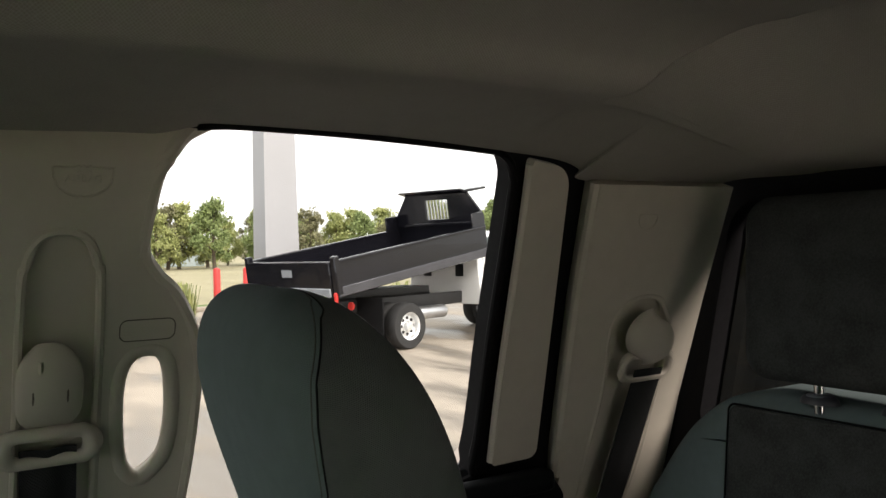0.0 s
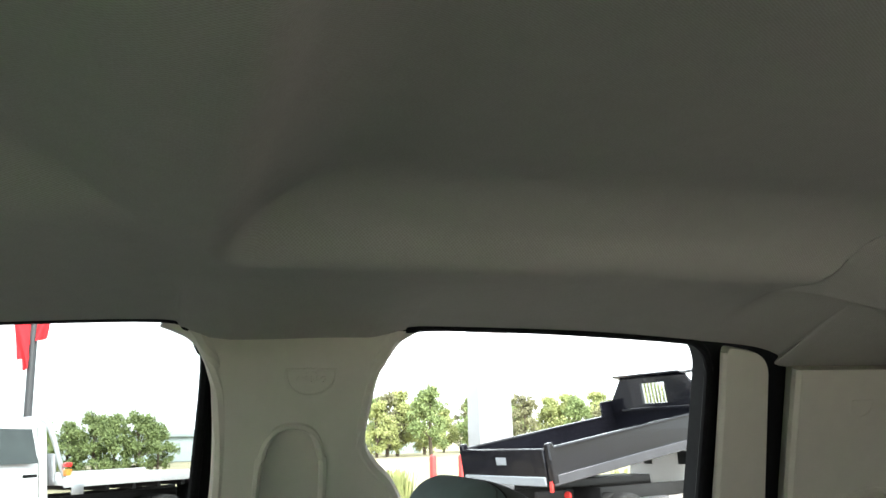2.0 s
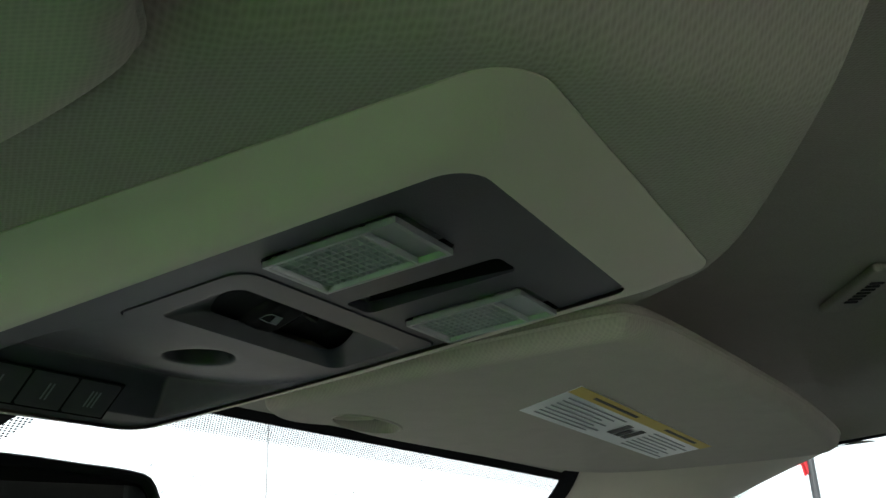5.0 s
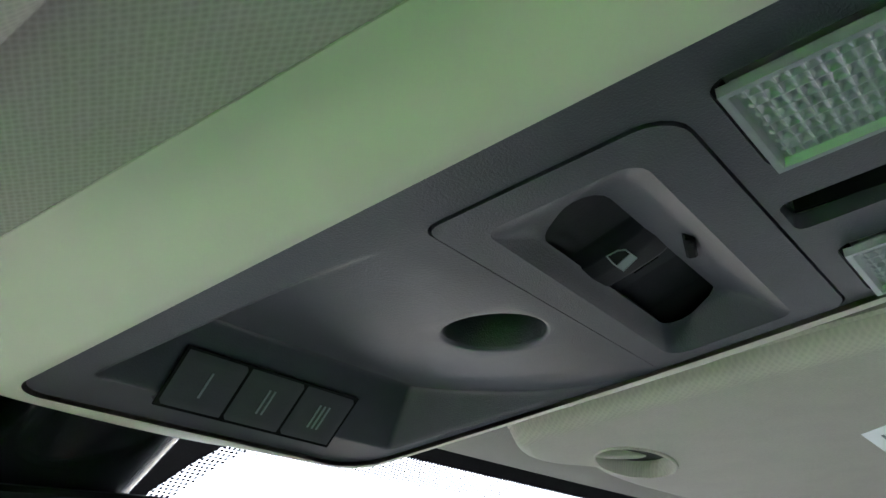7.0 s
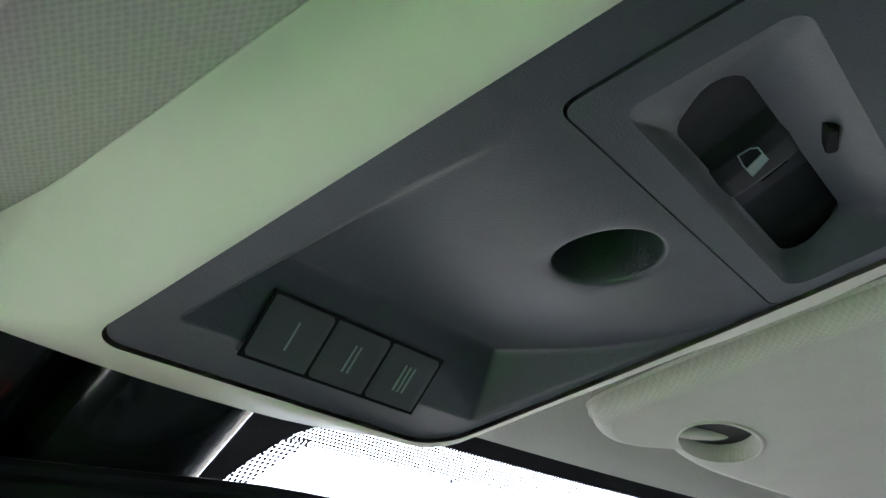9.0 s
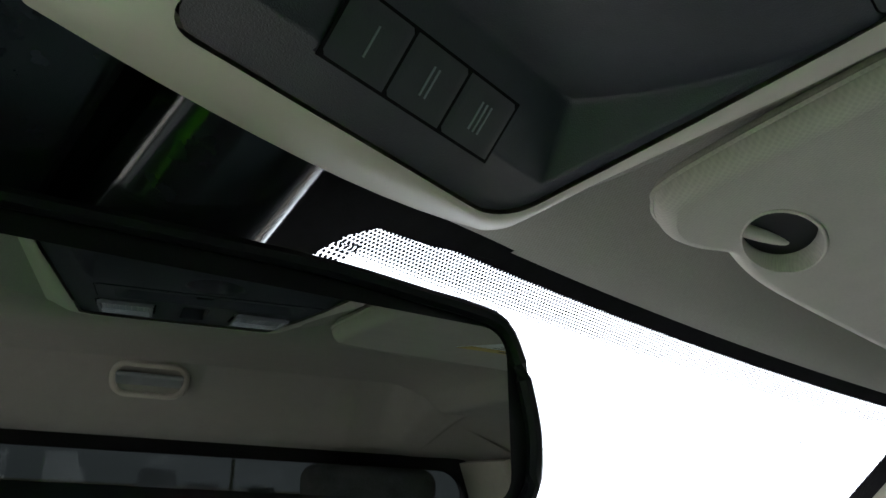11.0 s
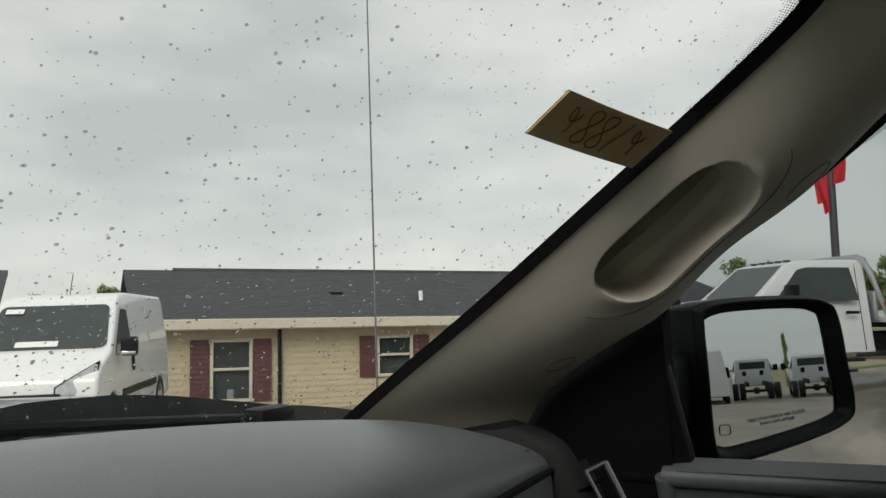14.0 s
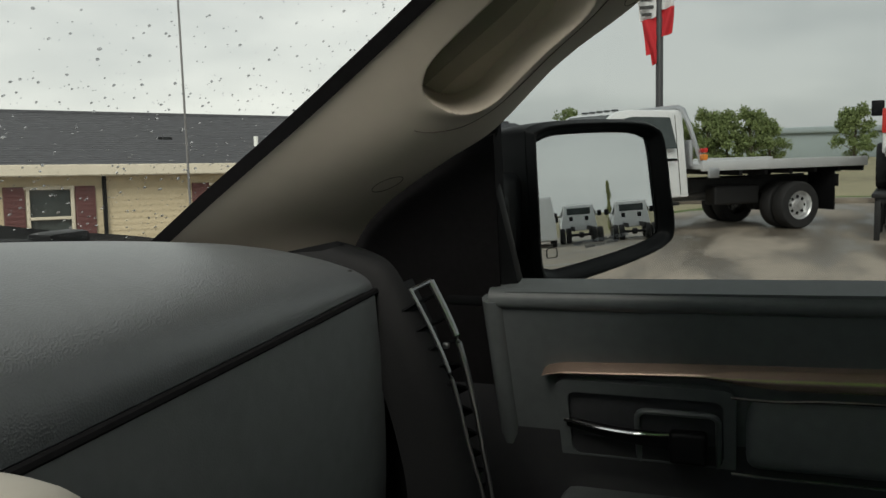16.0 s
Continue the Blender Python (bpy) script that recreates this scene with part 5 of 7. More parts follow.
def front_headrest(parent):
    """The tall front head restraint, thick below and nodding forwards at the top, with darker sides."""
    def f(u, v):
        z = 1.50 + 0.2625 * v
        cap = max(0.0, 1 - max(0, (v - 0.5) / 0.5) ** 3.2) ** 0.5
        q0, q1, q2 = (1 - v) * (1 - 2 * v), 4 * v * (1 - v), v * (2 * v - 1)
        yf = -0.0719 * q0 - 0.0274 * q1 + 0.0154 * q2
        yb = -0.1299 * q0 - 0.1227 * q1 - 0.0859 * q2
        w = 0.2621 - 0.005 * v
        c, s = math.cos(2 * math.pi * u), math.sin(2 * math.pi * u)
        x = math.copysign(abs(c) ** 0.596, c) * w / 2 * (0.35 + 0.65 * cap)
        y = (yf + yb) / 2 + math.copysign(abs(s) ** 0.596, s) * (yf - yb) / 2 * cap + 0.09
        return Vector((0.3955 + 0.9971 * x + 0.0758 * y, -0.09 - 0.0758 * x + 0.9971 * y, z))
    vv = lambda k: 1 - (1 - k) ** 1.6
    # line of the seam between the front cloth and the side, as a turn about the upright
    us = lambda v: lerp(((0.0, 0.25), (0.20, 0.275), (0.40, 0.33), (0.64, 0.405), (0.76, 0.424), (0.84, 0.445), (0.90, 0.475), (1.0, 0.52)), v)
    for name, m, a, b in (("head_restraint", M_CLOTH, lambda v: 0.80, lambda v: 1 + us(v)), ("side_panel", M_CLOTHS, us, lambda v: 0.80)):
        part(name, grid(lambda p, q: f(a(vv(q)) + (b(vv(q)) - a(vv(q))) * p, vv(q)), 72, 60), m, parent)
    part("stitched_seam", tube([f(us(vv(i / 70)), vv(i / 70)) for i in range(69)], 0.0006, 6), M_BLACK, parent)
    part("seam_stitches", tube([f((us(vv(i / 70)) - 0.010), vv(i / 70)) for i in range(67)], 0.0005, 5), M_CLOTHS, parent)
    for x in (0.345, 0.445):
        part("post", tube([(x, -0.09, 1.53), (x, -0.075, 1.44)], 0.006, 10), M_CHROME, parent)


def pillow(name, out, yf, depth, edge, m, parent, lean=0.10):
    """An upholstered pad with a rounded border: its outline in x and z, its front at yf."""
    n = len(out)
    far = inset(out, -edge)
    bm = bmesh.new()
    rings = []
    for k in range(9):
        a = math.pi / 2 * k / 8
        rings.append([bm.verts.new((far[i][0] + (out[i][0] - far[i][0]) * math.cos(a), yf - edge * (1 - math.sin(a)) + lean * (1.35 - (far[i][1] + (out[i][1] - far[i][1]) * math.cos(a))), far[i][1] + (out[i][1] - far[i][1]) * math.cos(a))) for i in range(n)])
    back = [bm.verts.new((v.co.x, v.co.y - depth, v.co.z)) for v in rings[0]]
    rings.insert(0, back)
    for a, b in zip(rings, rings[1:]):
        for i in range(n):
            bm.faces.new((a[i], a[(i + 1) % n], b[(i + 1) % n], b[i]))
    bm.faces.new(rings[-1]), bm.faces.new(back)
    return part(name, bm, m, parent)


seat = thing("front_seat", "grey cloth front passenger seat with a tall head restraint", "car seat", "front seats")
front_headrest(seat)
cushion((0.445, -0.03, 1.20), (0.50, 0.16, 0.70), M_CLOTH, "backrest", seat, -8)
cushion((0.445, 0.25, 0.93), (0.50, 0.52, 0.18), M_CLOTH, "seat_cushion", seat)
seat2 = thing("front_seat", "grey cloth driver's seat with a tall head restraint", "car seat", "front seats")
headrest((-0.47, -0.24, 1.60), 0.25, 0.22, 0.12, M_CLOTH, seat2, -8)
cushion((-0.47, -0.14, 1.17), (0.50, 0.16, 0.66), M_CLOTH, "backrest", seat2, -8)
cushion((-0.47, 0.12, 0.93), (0.50, 0.52, 0.18), M_CLOTH, "seat_cushion", seat2)
# added out of view: throws green light on the trim, blocks driver's side light
vest = thing("green_bounce", "unseen lime cloth added for green bounce light and to block side light", "vest")
part("green_bounce_cloth", slab(lambda u, v: (-0.355 + 0.060 * u + 0.012 * math.sin(19 * u + 2 * v) - 0.03 * v, 0.20 + 0.47 * u + 0.02 * v * (u - 0.5), 1.866 - 0.45 * v), 40, 24, (-0.003, 0, 0)), M_LIME, vest)
bench = thing("rear_bench", "grey and black cloth rear bench with head restraints", "rear seat")
for sg in (1, -1):
    B_PAD = [(sg * x, z) for x, z in spline([(0.004, 0.90), (0.004, 1.30), (0.004, 1.574), (0.012, 1.588), (0.10, 1.590), (0.40, 1.594), (0.55, 1.597), (0.60, 1.593), (0.655, 1.576), (0.71, 1.532), (0.755, 1.466), (0.785, 1.40), (0.80, 1.20), (0.80, 0.90)], 90)]
    pillow("backrest", B_PAD, -0.705, 0.13, 0.028, M_CLOTH, bench)
    B_INS = [(sg * x, z) for x, z in rounded([(0.03, 0.95), (0.634, 0.95), (0.634, 1.574), (0.03, 1.576)], 0.010, 5, 12)]
    pillow("seat_insert", B_INS, -0.702, 0.02, 0.004, M_CLOTHD, bench)
    part("insert_seam", tube([(sg * x, -0.7045 + 0.10 * (1.35 - z), z) for x, z in rounded([(0.029, 0.95), (0.636, 0.95), (0.636, 1.576), (0.029, 1.578)], 0.010, 5, 12)], 0.0014, 5, closed=True), M_BLACK, bench)
    B_HR = [(sg * (0.465 + x), 1.722 + z) for x, z in rounded([(-0.128, -0.106), (0.128, -0.106), (0.140, 0.110), (-0.140, 0.110)], 0.032, 9, 10)]
    pillow("head_restraint", B_HR, -0.665, 0.065, 0.024, M_CLOTHD, bench)
    for x in (0.416, 0.514):
        part("post", tube([(sg * x, -0.735, 1.66), (sg * x, -0.735, 1.58)], 0.0065, 12), M_CHROME, bench)
        part("post_collar", grid(lambda u, v: Vector((sg * x + 0.024 * (1 - 0.3 * v ** 2) * math.cos(6.2832 * u), -0.735 + 0.016 * (1 - 0.3 * v ** 2) * math.sin(6.2832 * u), 1.592 + 0.010 * v)), 24, 6, close_u=True), M_DARK, bench)
        part("collar_cap", lathe([(0.015, 0), (0.014, 0.002), (0.008, 0.003)], (sg * x, -0.735, 1.6005), "z", 16), M_MARK, bench)
cushion((0.0, -0.50, 1.00), (1.3, 0.46, 0.20), M_CLOTHD, "seat_cushion", bench)


# ---- dashboard and front door ----
def crest(x):
    return 1.512 + 0.054 * (1 - min(1, abs(x) / 0.69) ** 2)


def seam_z(x):
    """Height of the seam between the padded top and the glovebox."""
    return 1.482 - 0.040 * (0.60 - min(0.66, abs(x)))


dash = thing("dashboard", "black grained dashboard with a padded top", "dashboard")
def pad(u, v):
    x = -0.642 + 1.284 * u
    edge = smooth(0.60, 0.76, abs(x))
    c = crest(x) - 0.035 * edge
    zs = seam_z(x) - 0.02 * edge
    y0 = 0.945 - 0.02 * (1 - (x / 0.74) ** 2)
    if v < 0.55:
        a = v / 0.55 * math.pi / 2
        y, z = y0 + 0.16 * (1 - math.cos(a)), zs + (c - zs) * math.sin(a) ** 0.9
    else:
        k = (v - 0.55) / 0.45
        y, z = y0 + 0.16 + 0.30 * k, c - 0.055 * k ** 1.6
    return Vector((x, y, z))
part("top_pad", grid(pad, 90, 40), M_DASH, dash)
part("seam_groove", tube([(-0.60 + 1.26 * i / 60, 0.943 - 0.02 * (1 - ((-0.60 + 1.26 * i / 60) / 0.74) ** 2), seam_z(-0.60 + 1.26 * i / 60) - 0.0035) for i in range(61)], 0.0036, 8), M_RUBBER, dash)
def lower(u, v):
    x = 0.08 + 0.548 * u - 0.02 * v * u
    y = 0.940 - 0.02 * (1 - (x / 0.74) ** 2) - 0.016 * math.sin(math.pi * min(1, v * 1.2)) + 0.02 * v
    return Vector((x, y, seam_z(x) - 0.0045 - 0.42 * v))
part("glovebox_door", slab(lower, 40, 24, (0, 0.03, 0)), M_DASH2, dash)
END_A = spline([(0.640, 0.992, 1.5150), (0.637, 0.959, 1.498), (0.633, 0.939, 1.473), (0.629, 0.916, 1.440), (0.625, 0.897, 1.396), (0.622, 0.881, 1.343), (0.618, 0.872, 1.290), (0.612, 0.866, 1.15)], 60)
END_B = spline([(0.655, 0.976, 1.519), (0.652, 0.935, 1.508), (0.649, 0.913, 1.483), (0.646, 0.888, 1.438), (0.642, 0.869, 1.394), (0.639, 0.854, 1.340), (0.636, 0.841, 1.290), (0.630, 0.830, 1.15)], 60)


def end_trim(u, v):
    """The soft trim that wraps the dash's end, from the pad to the vent and back to the firewall."""
    i = min(59, int(round(u * 59)))
    a, b = Vector(END_A[i]), Vector(END_B[i])
    if v < 0.25:
        return a + Vector((-0.004, 0.030, -0.002)) * (1 - v / 0.25)
    if v < 0.6:
        k = (v - 0.25) / 0.35
        return a.lerp(b, k) + Vector((-0.002, -0.003, 0.001)) * math.sin(math.pi * k)
    k = (v - 0.6) / 0.4
    return b + Vector((0.030, 0.024, 0.0)) * min(1, 2 * k) + Vector((0.03, 0.25, -0.05)) * max(0, 2 * k - 1)


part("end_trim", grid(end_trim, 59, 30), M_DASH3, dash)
part("airbag_mark", rbox((0.615, 0.955, seam_z(0.615) + 0.012), (0.018, 0.002, 0.012), 0.0004, 1), M_INK, dash)
# side vent with a chrome surround
V_IN = spline([(0.6315, 0.904, 1.484), (0.634, 0.882, 1.440), (0.636, 0.866, 1.396), (0.638, 0.855, 1.345), (0.640, 0.844, 1.302), (0.642, 0.838, 1.27)], 40)
V_EX = spline([(0.655, 0.894, 1.488), (0.656, 0.872, 1.441), (0.658, 0.858, 1.385), (0.659, 0.849, 1.333), (0.660, 0.843, 1.296), (0.660, 0.839, 1.27)], 40)
vent = part("side_vent", grid(lambda u, v: Vector(V_IN[min(39, int(round(u * 39)))]).lerp(Vector(V_EX[min(39, int(round(u * 39)))]), v) + Vector((0.010, 0.020, 0)), 39, 4), M_BLACK, dash)
part("chrome_surround", tube([Vector(p) + Vector((0, -0.002, 0)) for p in V_IN], 0.0019, 8), M_SATIN, vent)
part("chrome_surround", tube([Vector(p) + Vector((0, -0.002, 0)) for p in V_EX], [0.0034 - 0.0012 * i / 39 for i in range(40)], 8), M_SATIN, vent)
part("chrome_surround", tube([Vector(V_IN[0]).lerp(Vector(V_EX[0]), k) + Vector((0, -0.002, -0.002 + 0.002 * k)) for k in (0, 0.5, 1)], 0.0024, 8), M_SATIN, vent)
for k in range(10):
    a, b = Vector(V_IN[3 + 3 * k]), Vector(V_EX[3 + 3 * k])
    part("vane", slab(lambda u, v: a.lerp(b, u) + Vector((0.004, 0.002 + 0.014 * v, -0.008 * v)), 2, 2, (0, 0, 0.0022)), M_BLACK, vent)
part("vane_knob", rbox(Vector(V_IN[9]).lerp(Vector(V_EX[9]), 0.35) + Vector((0.0, -0.002, 0)), (0.005, 0.006, 0.006), 0.002, 2), M_SATIN, vent)
cs = thing("centre_stack", "beige rounded centre stack trim of the dashboard", "dash trim")
cushion((0.066, 0.875, 1.394), (0.225, 0.17, 0.225), M_BEIGE, "trim_hood", cs)
part("hood_lip", tube([(0.066 + 0.105 * math.cos(t), 0.785 + 0.01 * math.sin(t), 1.39 + 0.10 * math.sin(t)) for t in [math.pi * (0.05 + 0.9 * i / 30) for i in range(31)]], 0.004, 8), M_CHROME, cs)

fd = thing("front_door", "dark front passenger door with a bronze strip and chrome handle", "car door")
P = lambda y, z, off=0.0: side(y, z, off)
DT = [(0.90, 1.440), (0.894, 1.446), (0.875, 1.450), (0.5, 1.459), (0.13, 1.464), (0.13, 0.88), (0.90, 0.88)]
part("door_panel", sheet(DT, [], lambda a, b, w: side(a, b, 0.0 + w), 0.03), M_DOOR, fd)
part("sill_roll", tube([P(0.895 - 0.77 * i / 20, 1.439 + 0.013 * i / 20, 0.006) for i in range(21)], 0.012, 10), M_DOOR, fd)
part("front_roll", tube([P(0.893, 1.44 - 0.5 * i / 10, 0.004) for i in range(11)], 0.012, 10), M_DOOR, fd)
ST_TOP = ((0.15, 1.392), (0.50, 1.384), (0.67, 1.377), (0.82, 1.369), (0.838, 1.364), (0.842, 1.3605))
ST_LOW = ((0.15, 1.352), (0.50, 1.355), (0.60, 1.353), (0.64, 1.358), (0.67, 1.3655), (0.70, 1.3655), (0.82, 1.361), (0.842, 1.3595))
part("bronze_strip", grid(lambda u, v: side(0.15 + 0.692 * u, lerp(ST_LOW, 0.15 + 0.692 * u) * (1 - v) + lerp(ST_TOP, 0.15 + 0.692 * u) * v, 0.004 - 0.020 * math.sin(math.pi * v) ** 0.55), 120, 16), M_BRONZE, fd, "satin bronze trim strip")
part("chrome_line", tube([P(p[0], p[1], -0.010) for p in spline([(0.645, 1.346), (0.60, 1.345), (0.50, 1.350), (0.15, 1.345)], 30)], 0.0018, 6), M_CHROME, fd)
part("chrome_line", tube([P(p[0], p[1], -0.010) for p in spline([(0.645, 1.252), (0.60, 1.251), (0.50, 1.252), (0.15, 1.25)], 30)], 0.0020, 6), M_CHROME, fd)
part("armrest", rbox(P(0.38, 1.30, 0.008), (0.05, 0.50, 0.080), 0.014, 3, Euler((0, radians(4), 0)).to_matrix()), M_DOOR, fd)
part("armrest_ledge", rbox(P(0.50, 1.195, -0.03), (0.10, 0.66, 0.06), 0.02, 3), M_DOOR, fd)
part("switch_bank", rbox(P(0.60, 1.218, -0.045), (0.05, 0.26, 0.016), 0.005, 2), M_BLACK, fd)
part("handle_bezel", sheet([(0.735 + x, 1.30 + y) for x, y in capsule(0.19, 0.105, 0.012)], [[(0.735 + x, 1.298 + y) for x, y in capsule(0.165, 0.080, 0.010)]], lambda a, b, w: side(a, b, -0.009 + w), 0.010), M_DOOR, fd)
part("handle_well", sheet([(0.735 + x, 1.298 + y) for x, y in capsule(0.165, 0.080, 0.010)], [], lambda a, b, w: side(a, b, -0.001 + w), 0.003), M_BLACK2, fd)
part("inner_bezel", tube([P(0.70 + x, 1.285 + y, -0.006) for x, y in capsule(0.085, 0.068, 0.010)], 0.0035, 8, closed=True), M_DOOR, fd)
part("pull_handle", slab(lambda u, v: side(0.820 - 0.14 * u, 1.304 - 0.004 * u - 0.020 * v * (0.4 + 0.6 * u), -0.012 - 0.010 * math.sin(math.pi * u * 0.8)), 20, 6, (0.006, 0, 0.002)), M_BLACK, fd)
part("handle_edge", tube([P(0.822 - 0.115 * i / 20, 1.3045 - 0.004 * i / 20, -0.013 - 0.010 * math.sin(math.pi * 0.8 * i / 20)) for i in range(21)], 0.0026, 8), M_CHROME, fd, "chrome door handle edge")
part("handle_grip", rbox(P(0.688, 1.288, -0.020), (0.018, 0.040, 0.036), 0.006, 3), M_BLACK, fd)

# unseen driver's door, kept shut to hold back light from that side
fd2 = thing("front_door", "dark vinyl driver's door with a plain panel", "car door")
part("door_panel", sheet(DT, [], lambda a, b, w: side(a, b, 0.0 + w, -1), 0.03), M_DOOR, fd2)
part("sill_roll", tube([side(0.895 - 0.77 * i / 20, 1.439 + 0.013 * i / 20, 0.006, -1) for i in range(21)], 0.012, 10), M_DOOR, fd2)

# door mirror
dm = thing("door_mirror", "black plastic door mirror with clear glass", "door mirror")
gx1 = Vector((0.795, -0.606, 0.0)).normalized()
gn = Vector((-0.606, -0.795, 0.05)).normalized()
gx1 = (gx1 - gn * gx1.dot(gn)).normalized()
gz1 = gn.cross(gx1)
if gz1.z < 0:
    gz1 = -gz1
GC = Vector((1.050, 0.812, 1.542))
mm = lambda a, b, w=0.0: GC + gx1 * (a * 1.09) + gz1 * b + gn * w
gl = spline([(-0.094, 0.070), (-0.06, 0.078), (0.03, 0.080), (0.066, 0.074), (0.079, 0.060), (0.086, 0.0), (0.090, -0.042), (0.082, -0.060), (0.03, -0.074), (-0.06, -0.088), (-0.088, -0.088), (-0.097, -0.074), (-0.098, 0.0), (-0.098, 0.058)], 80, True)
part("mirror_glass", sheet(gl, [], lambda a, b, w: mm(a, b, -w), 0.002), M_MIRROR, dm, "clear reflecting mirror glass", smooth=False)
ou = spline([(-0.108, 0.086), (-0.06, 0.094), (0.04, 0.095), (0.080, 0.088), (0.096, 0.068), (0.104, 0.0), (0.109, -0.045), (0.098, -0.072), (0.04, -0.090), (-0.05, -0.106), (-0.092, -0.107), (-0.110, -0.090), (-0.112, 0.0), (-0.113, 0.068)], 80, True)
def rimf(u, v):
    i = int(round(u * 80)) % 80
    a, b = np.array(gl[i]) * 0.985, np.array(ou[i])
    p = a + (b - a) * v
    return mm(p[0], p[1], 0.001 + 0.016 * smooth(0, 0.6, v) - 0.010 * smooth(0.7, 1, v))
part("mirror_rim", grid(rimf, 80, 10, close_u=True), M_BLACK, dm)
def backf(u, v):
    p = np.array(ou[int(round(u * 80)) % 80])
    k = math.cos(v * math.pi / 2) ** 0.55
    q = mm(p[0] * (0.25 + 0.75 * k), p[1] * (0.35 + 0.65 * k), 0.006)
    return q + Vector((0.02, 0.105, 0.0)) * math.sin(v * math.pi / 2)
bm = grid(backf, 80, 14, close_u=True)
bm.verts.ensure_lookup_table()
bm.faces.new([bm.verts[i * 15 + 14] for i in range(80)])
part("mirror_shell", bm, M_BLACK, dm)
part("mirror_arm", rbox((0.93, 0.915, 1.525), (0.16, 0.05, 0.10), 0.02, 3), M_BLACK, dm)
part("arm_foot", rbox((0.875, 0.925, 1.49), (0.05, 0.075, 0.13), 0.015, 3), M_BLACK, dm)
mrot = Matrix((gx1, gz1, gn)).transposed().to_4x4()
lettering("glass_letters", "OBJECTS IN MIRROR ARE CLOSER\nTHAN THEY APPEAR", 0.0062, Matrix.Translation(mm(-0.003, -0.060, 0.0006)) @ mrot @ pose(0, 0, 0, 0, 0, 4), M_MARK, dm, 0.0001)
part("heater_mark", tube([mm(-0.078 + p[0], -0.068 + p[1], 0.0006) for p in capsule(0.015, 0.012, 0.003, 3)], 0.0005, 5, closed=True), M_INK, dm)

# outer body below the windows, unseen, added to shade the ground beside it
tb = thing("pickup_body", "dark painted outer body of the pickup below its windows", "pickup")
for sg in (1, -1):
    skin = [(1.16, 0.45), (1.16, 1.38), (0.12, 1.38), (-0.86, 1.38), (-0.86, 0.45)] if sg > 0 else [(1.16, 0.45), (1.16, 1.38), (0.02, 1.38), (-0.04, 0.60), (-0.54, 0.60), (-0.54, 1.38), (-0.86, 1.38), (-0.86, 0.45)]
    part("body_side", sheet(skin, [], lambda a, b, w: Vector((sg * (0.955 - 0.05 * w - 0.05 * max(0, b - 1.1)), a, b)), 1.0), M_HOOD, tb)
    part("fender", sheet([(1.17, 0.45), (1.17, 1.40), (2.75, 1.36), (2.80, 0.60), (2.55, 0.55), (2.45, 0.85), (2.15, 1.0), (1.85, 0.85), (1.75, 0.45)], [], lambda a, b, w: Vector((sg * (0.955 - 0.05 * w), a, b)), 1.0), M_HOOD, tb)
    part("bed_side", sheet([(-0.90, 0.50), (-0.90, 1.38), (-2.95, 1.38), (-2.95, 0.55), (-2.35, 0.55), (-2.25, 0.85), (-1.95, 1.0), (-1.65, 0.85), (-1.55, 0.50)], [], lambda a, b, w: Vector((sg * (0.94 - 0.06 * w), a, b)), 1.0), M_HOOD, tb)
    for y in (2.15, -1.95):
        wheel_at = part("tyre", lathe([(0.20, -0.12), (0.38, -0.12), (0.40, -0.08), (0.40, 0.08), (0.38, 0.12), (0.20, 0.12)], (sg * 0.82, y, 0.40), "x", 32), M_TYRE, tb)
        part("rim", lathe([(0.21, -0.02), (0.22, sg * 0.10), (0.17, sg * 0.08), (0.03, sg * 0.09)], (sg * 0.82, y, 0.40), "x", 28), M_RIM, wheel_at)
part("tailgate", rbox((0, -2.93, 0.98), (1.76, 0.06, 0.78), 0.02), M_HOOD, tb)
part("bed_floor", rbox((0, -1.92, 0.72), (1.76, 2.0, 0.05), 0.0), M_HOOD, tb)
part("front_end", rbox((0, 2.72, 0.95), (1.80, 0.14, 0.80), 0.05, 3), M_HOOD, tb)

# hood, cowl, wiper and aerial
hood = thing("hood", "dark wet hood of the pickup seen over the dash", "hood")
part("hood_panel", slab(lambda u, v: (-0.85 + 1.7 * u, 1.30 + 1.1 * v, 1.494 + 0.052 * (1 - (2 * u - 1) ** 4) - 0.05 * v + 0.02 * smooth(0.62, 0.70, u) * smooth(0.9, 0.74, u)), 40, 16, (0, 0, -0.03)), M_HOOD, hood)
cowl = thing("cowl", "black plastic cowl grille under the windshield", "cowl")
part("cowl_grille", slab(lambda u, v: (-0.78 + 1.56 * u, 1.24 + 0.10 * v, 1.475 + 0.045 * (1 - (2 * u - 1) ** 2) + 0.006 * v), 30, 4, (0, 0, -0.03)), M_BLACK, cowl)
wp = thing("wiper", "black windshield wiper resting on the cowl", "wiper")
part("wiper_arm", tube([on_shield(0.56 - 0.045 * i, 1.518 + 0.0035 * i, -0.016) for i in range(14)], 0.006, 8), M_BLACK, wp)
part("wiper_blade", tube([on_shield(0.54 - 0.05 * i, 1.512 + 0.0030 * i, -0.010) for i in range(13)], 0.004, 6), M_RUBBER, wp)
part("wiper_pivot", rbox(on_shield(0.57, 1.520, -0.02), (0.05, 0.03, 0.016), 0.006, 2), M_BLACK, wp)
aer = thing("aerial", "thin steel whip aerial on the fender", "aerial")
part("aerial_rod", tube([(0.79, 1.25, 1.40), (0.79, 1.25, 2.078)], [0.0016, 0.0009], 8), M_AER, aer)
part("aerial_tip", lathe([(0.001, 0), (0.0024, 0.001), (0.0024, 0.004), (0.001, 0.005)], (0.79, 1.25, 2.076), "z", 10), M_BLACK, aer)


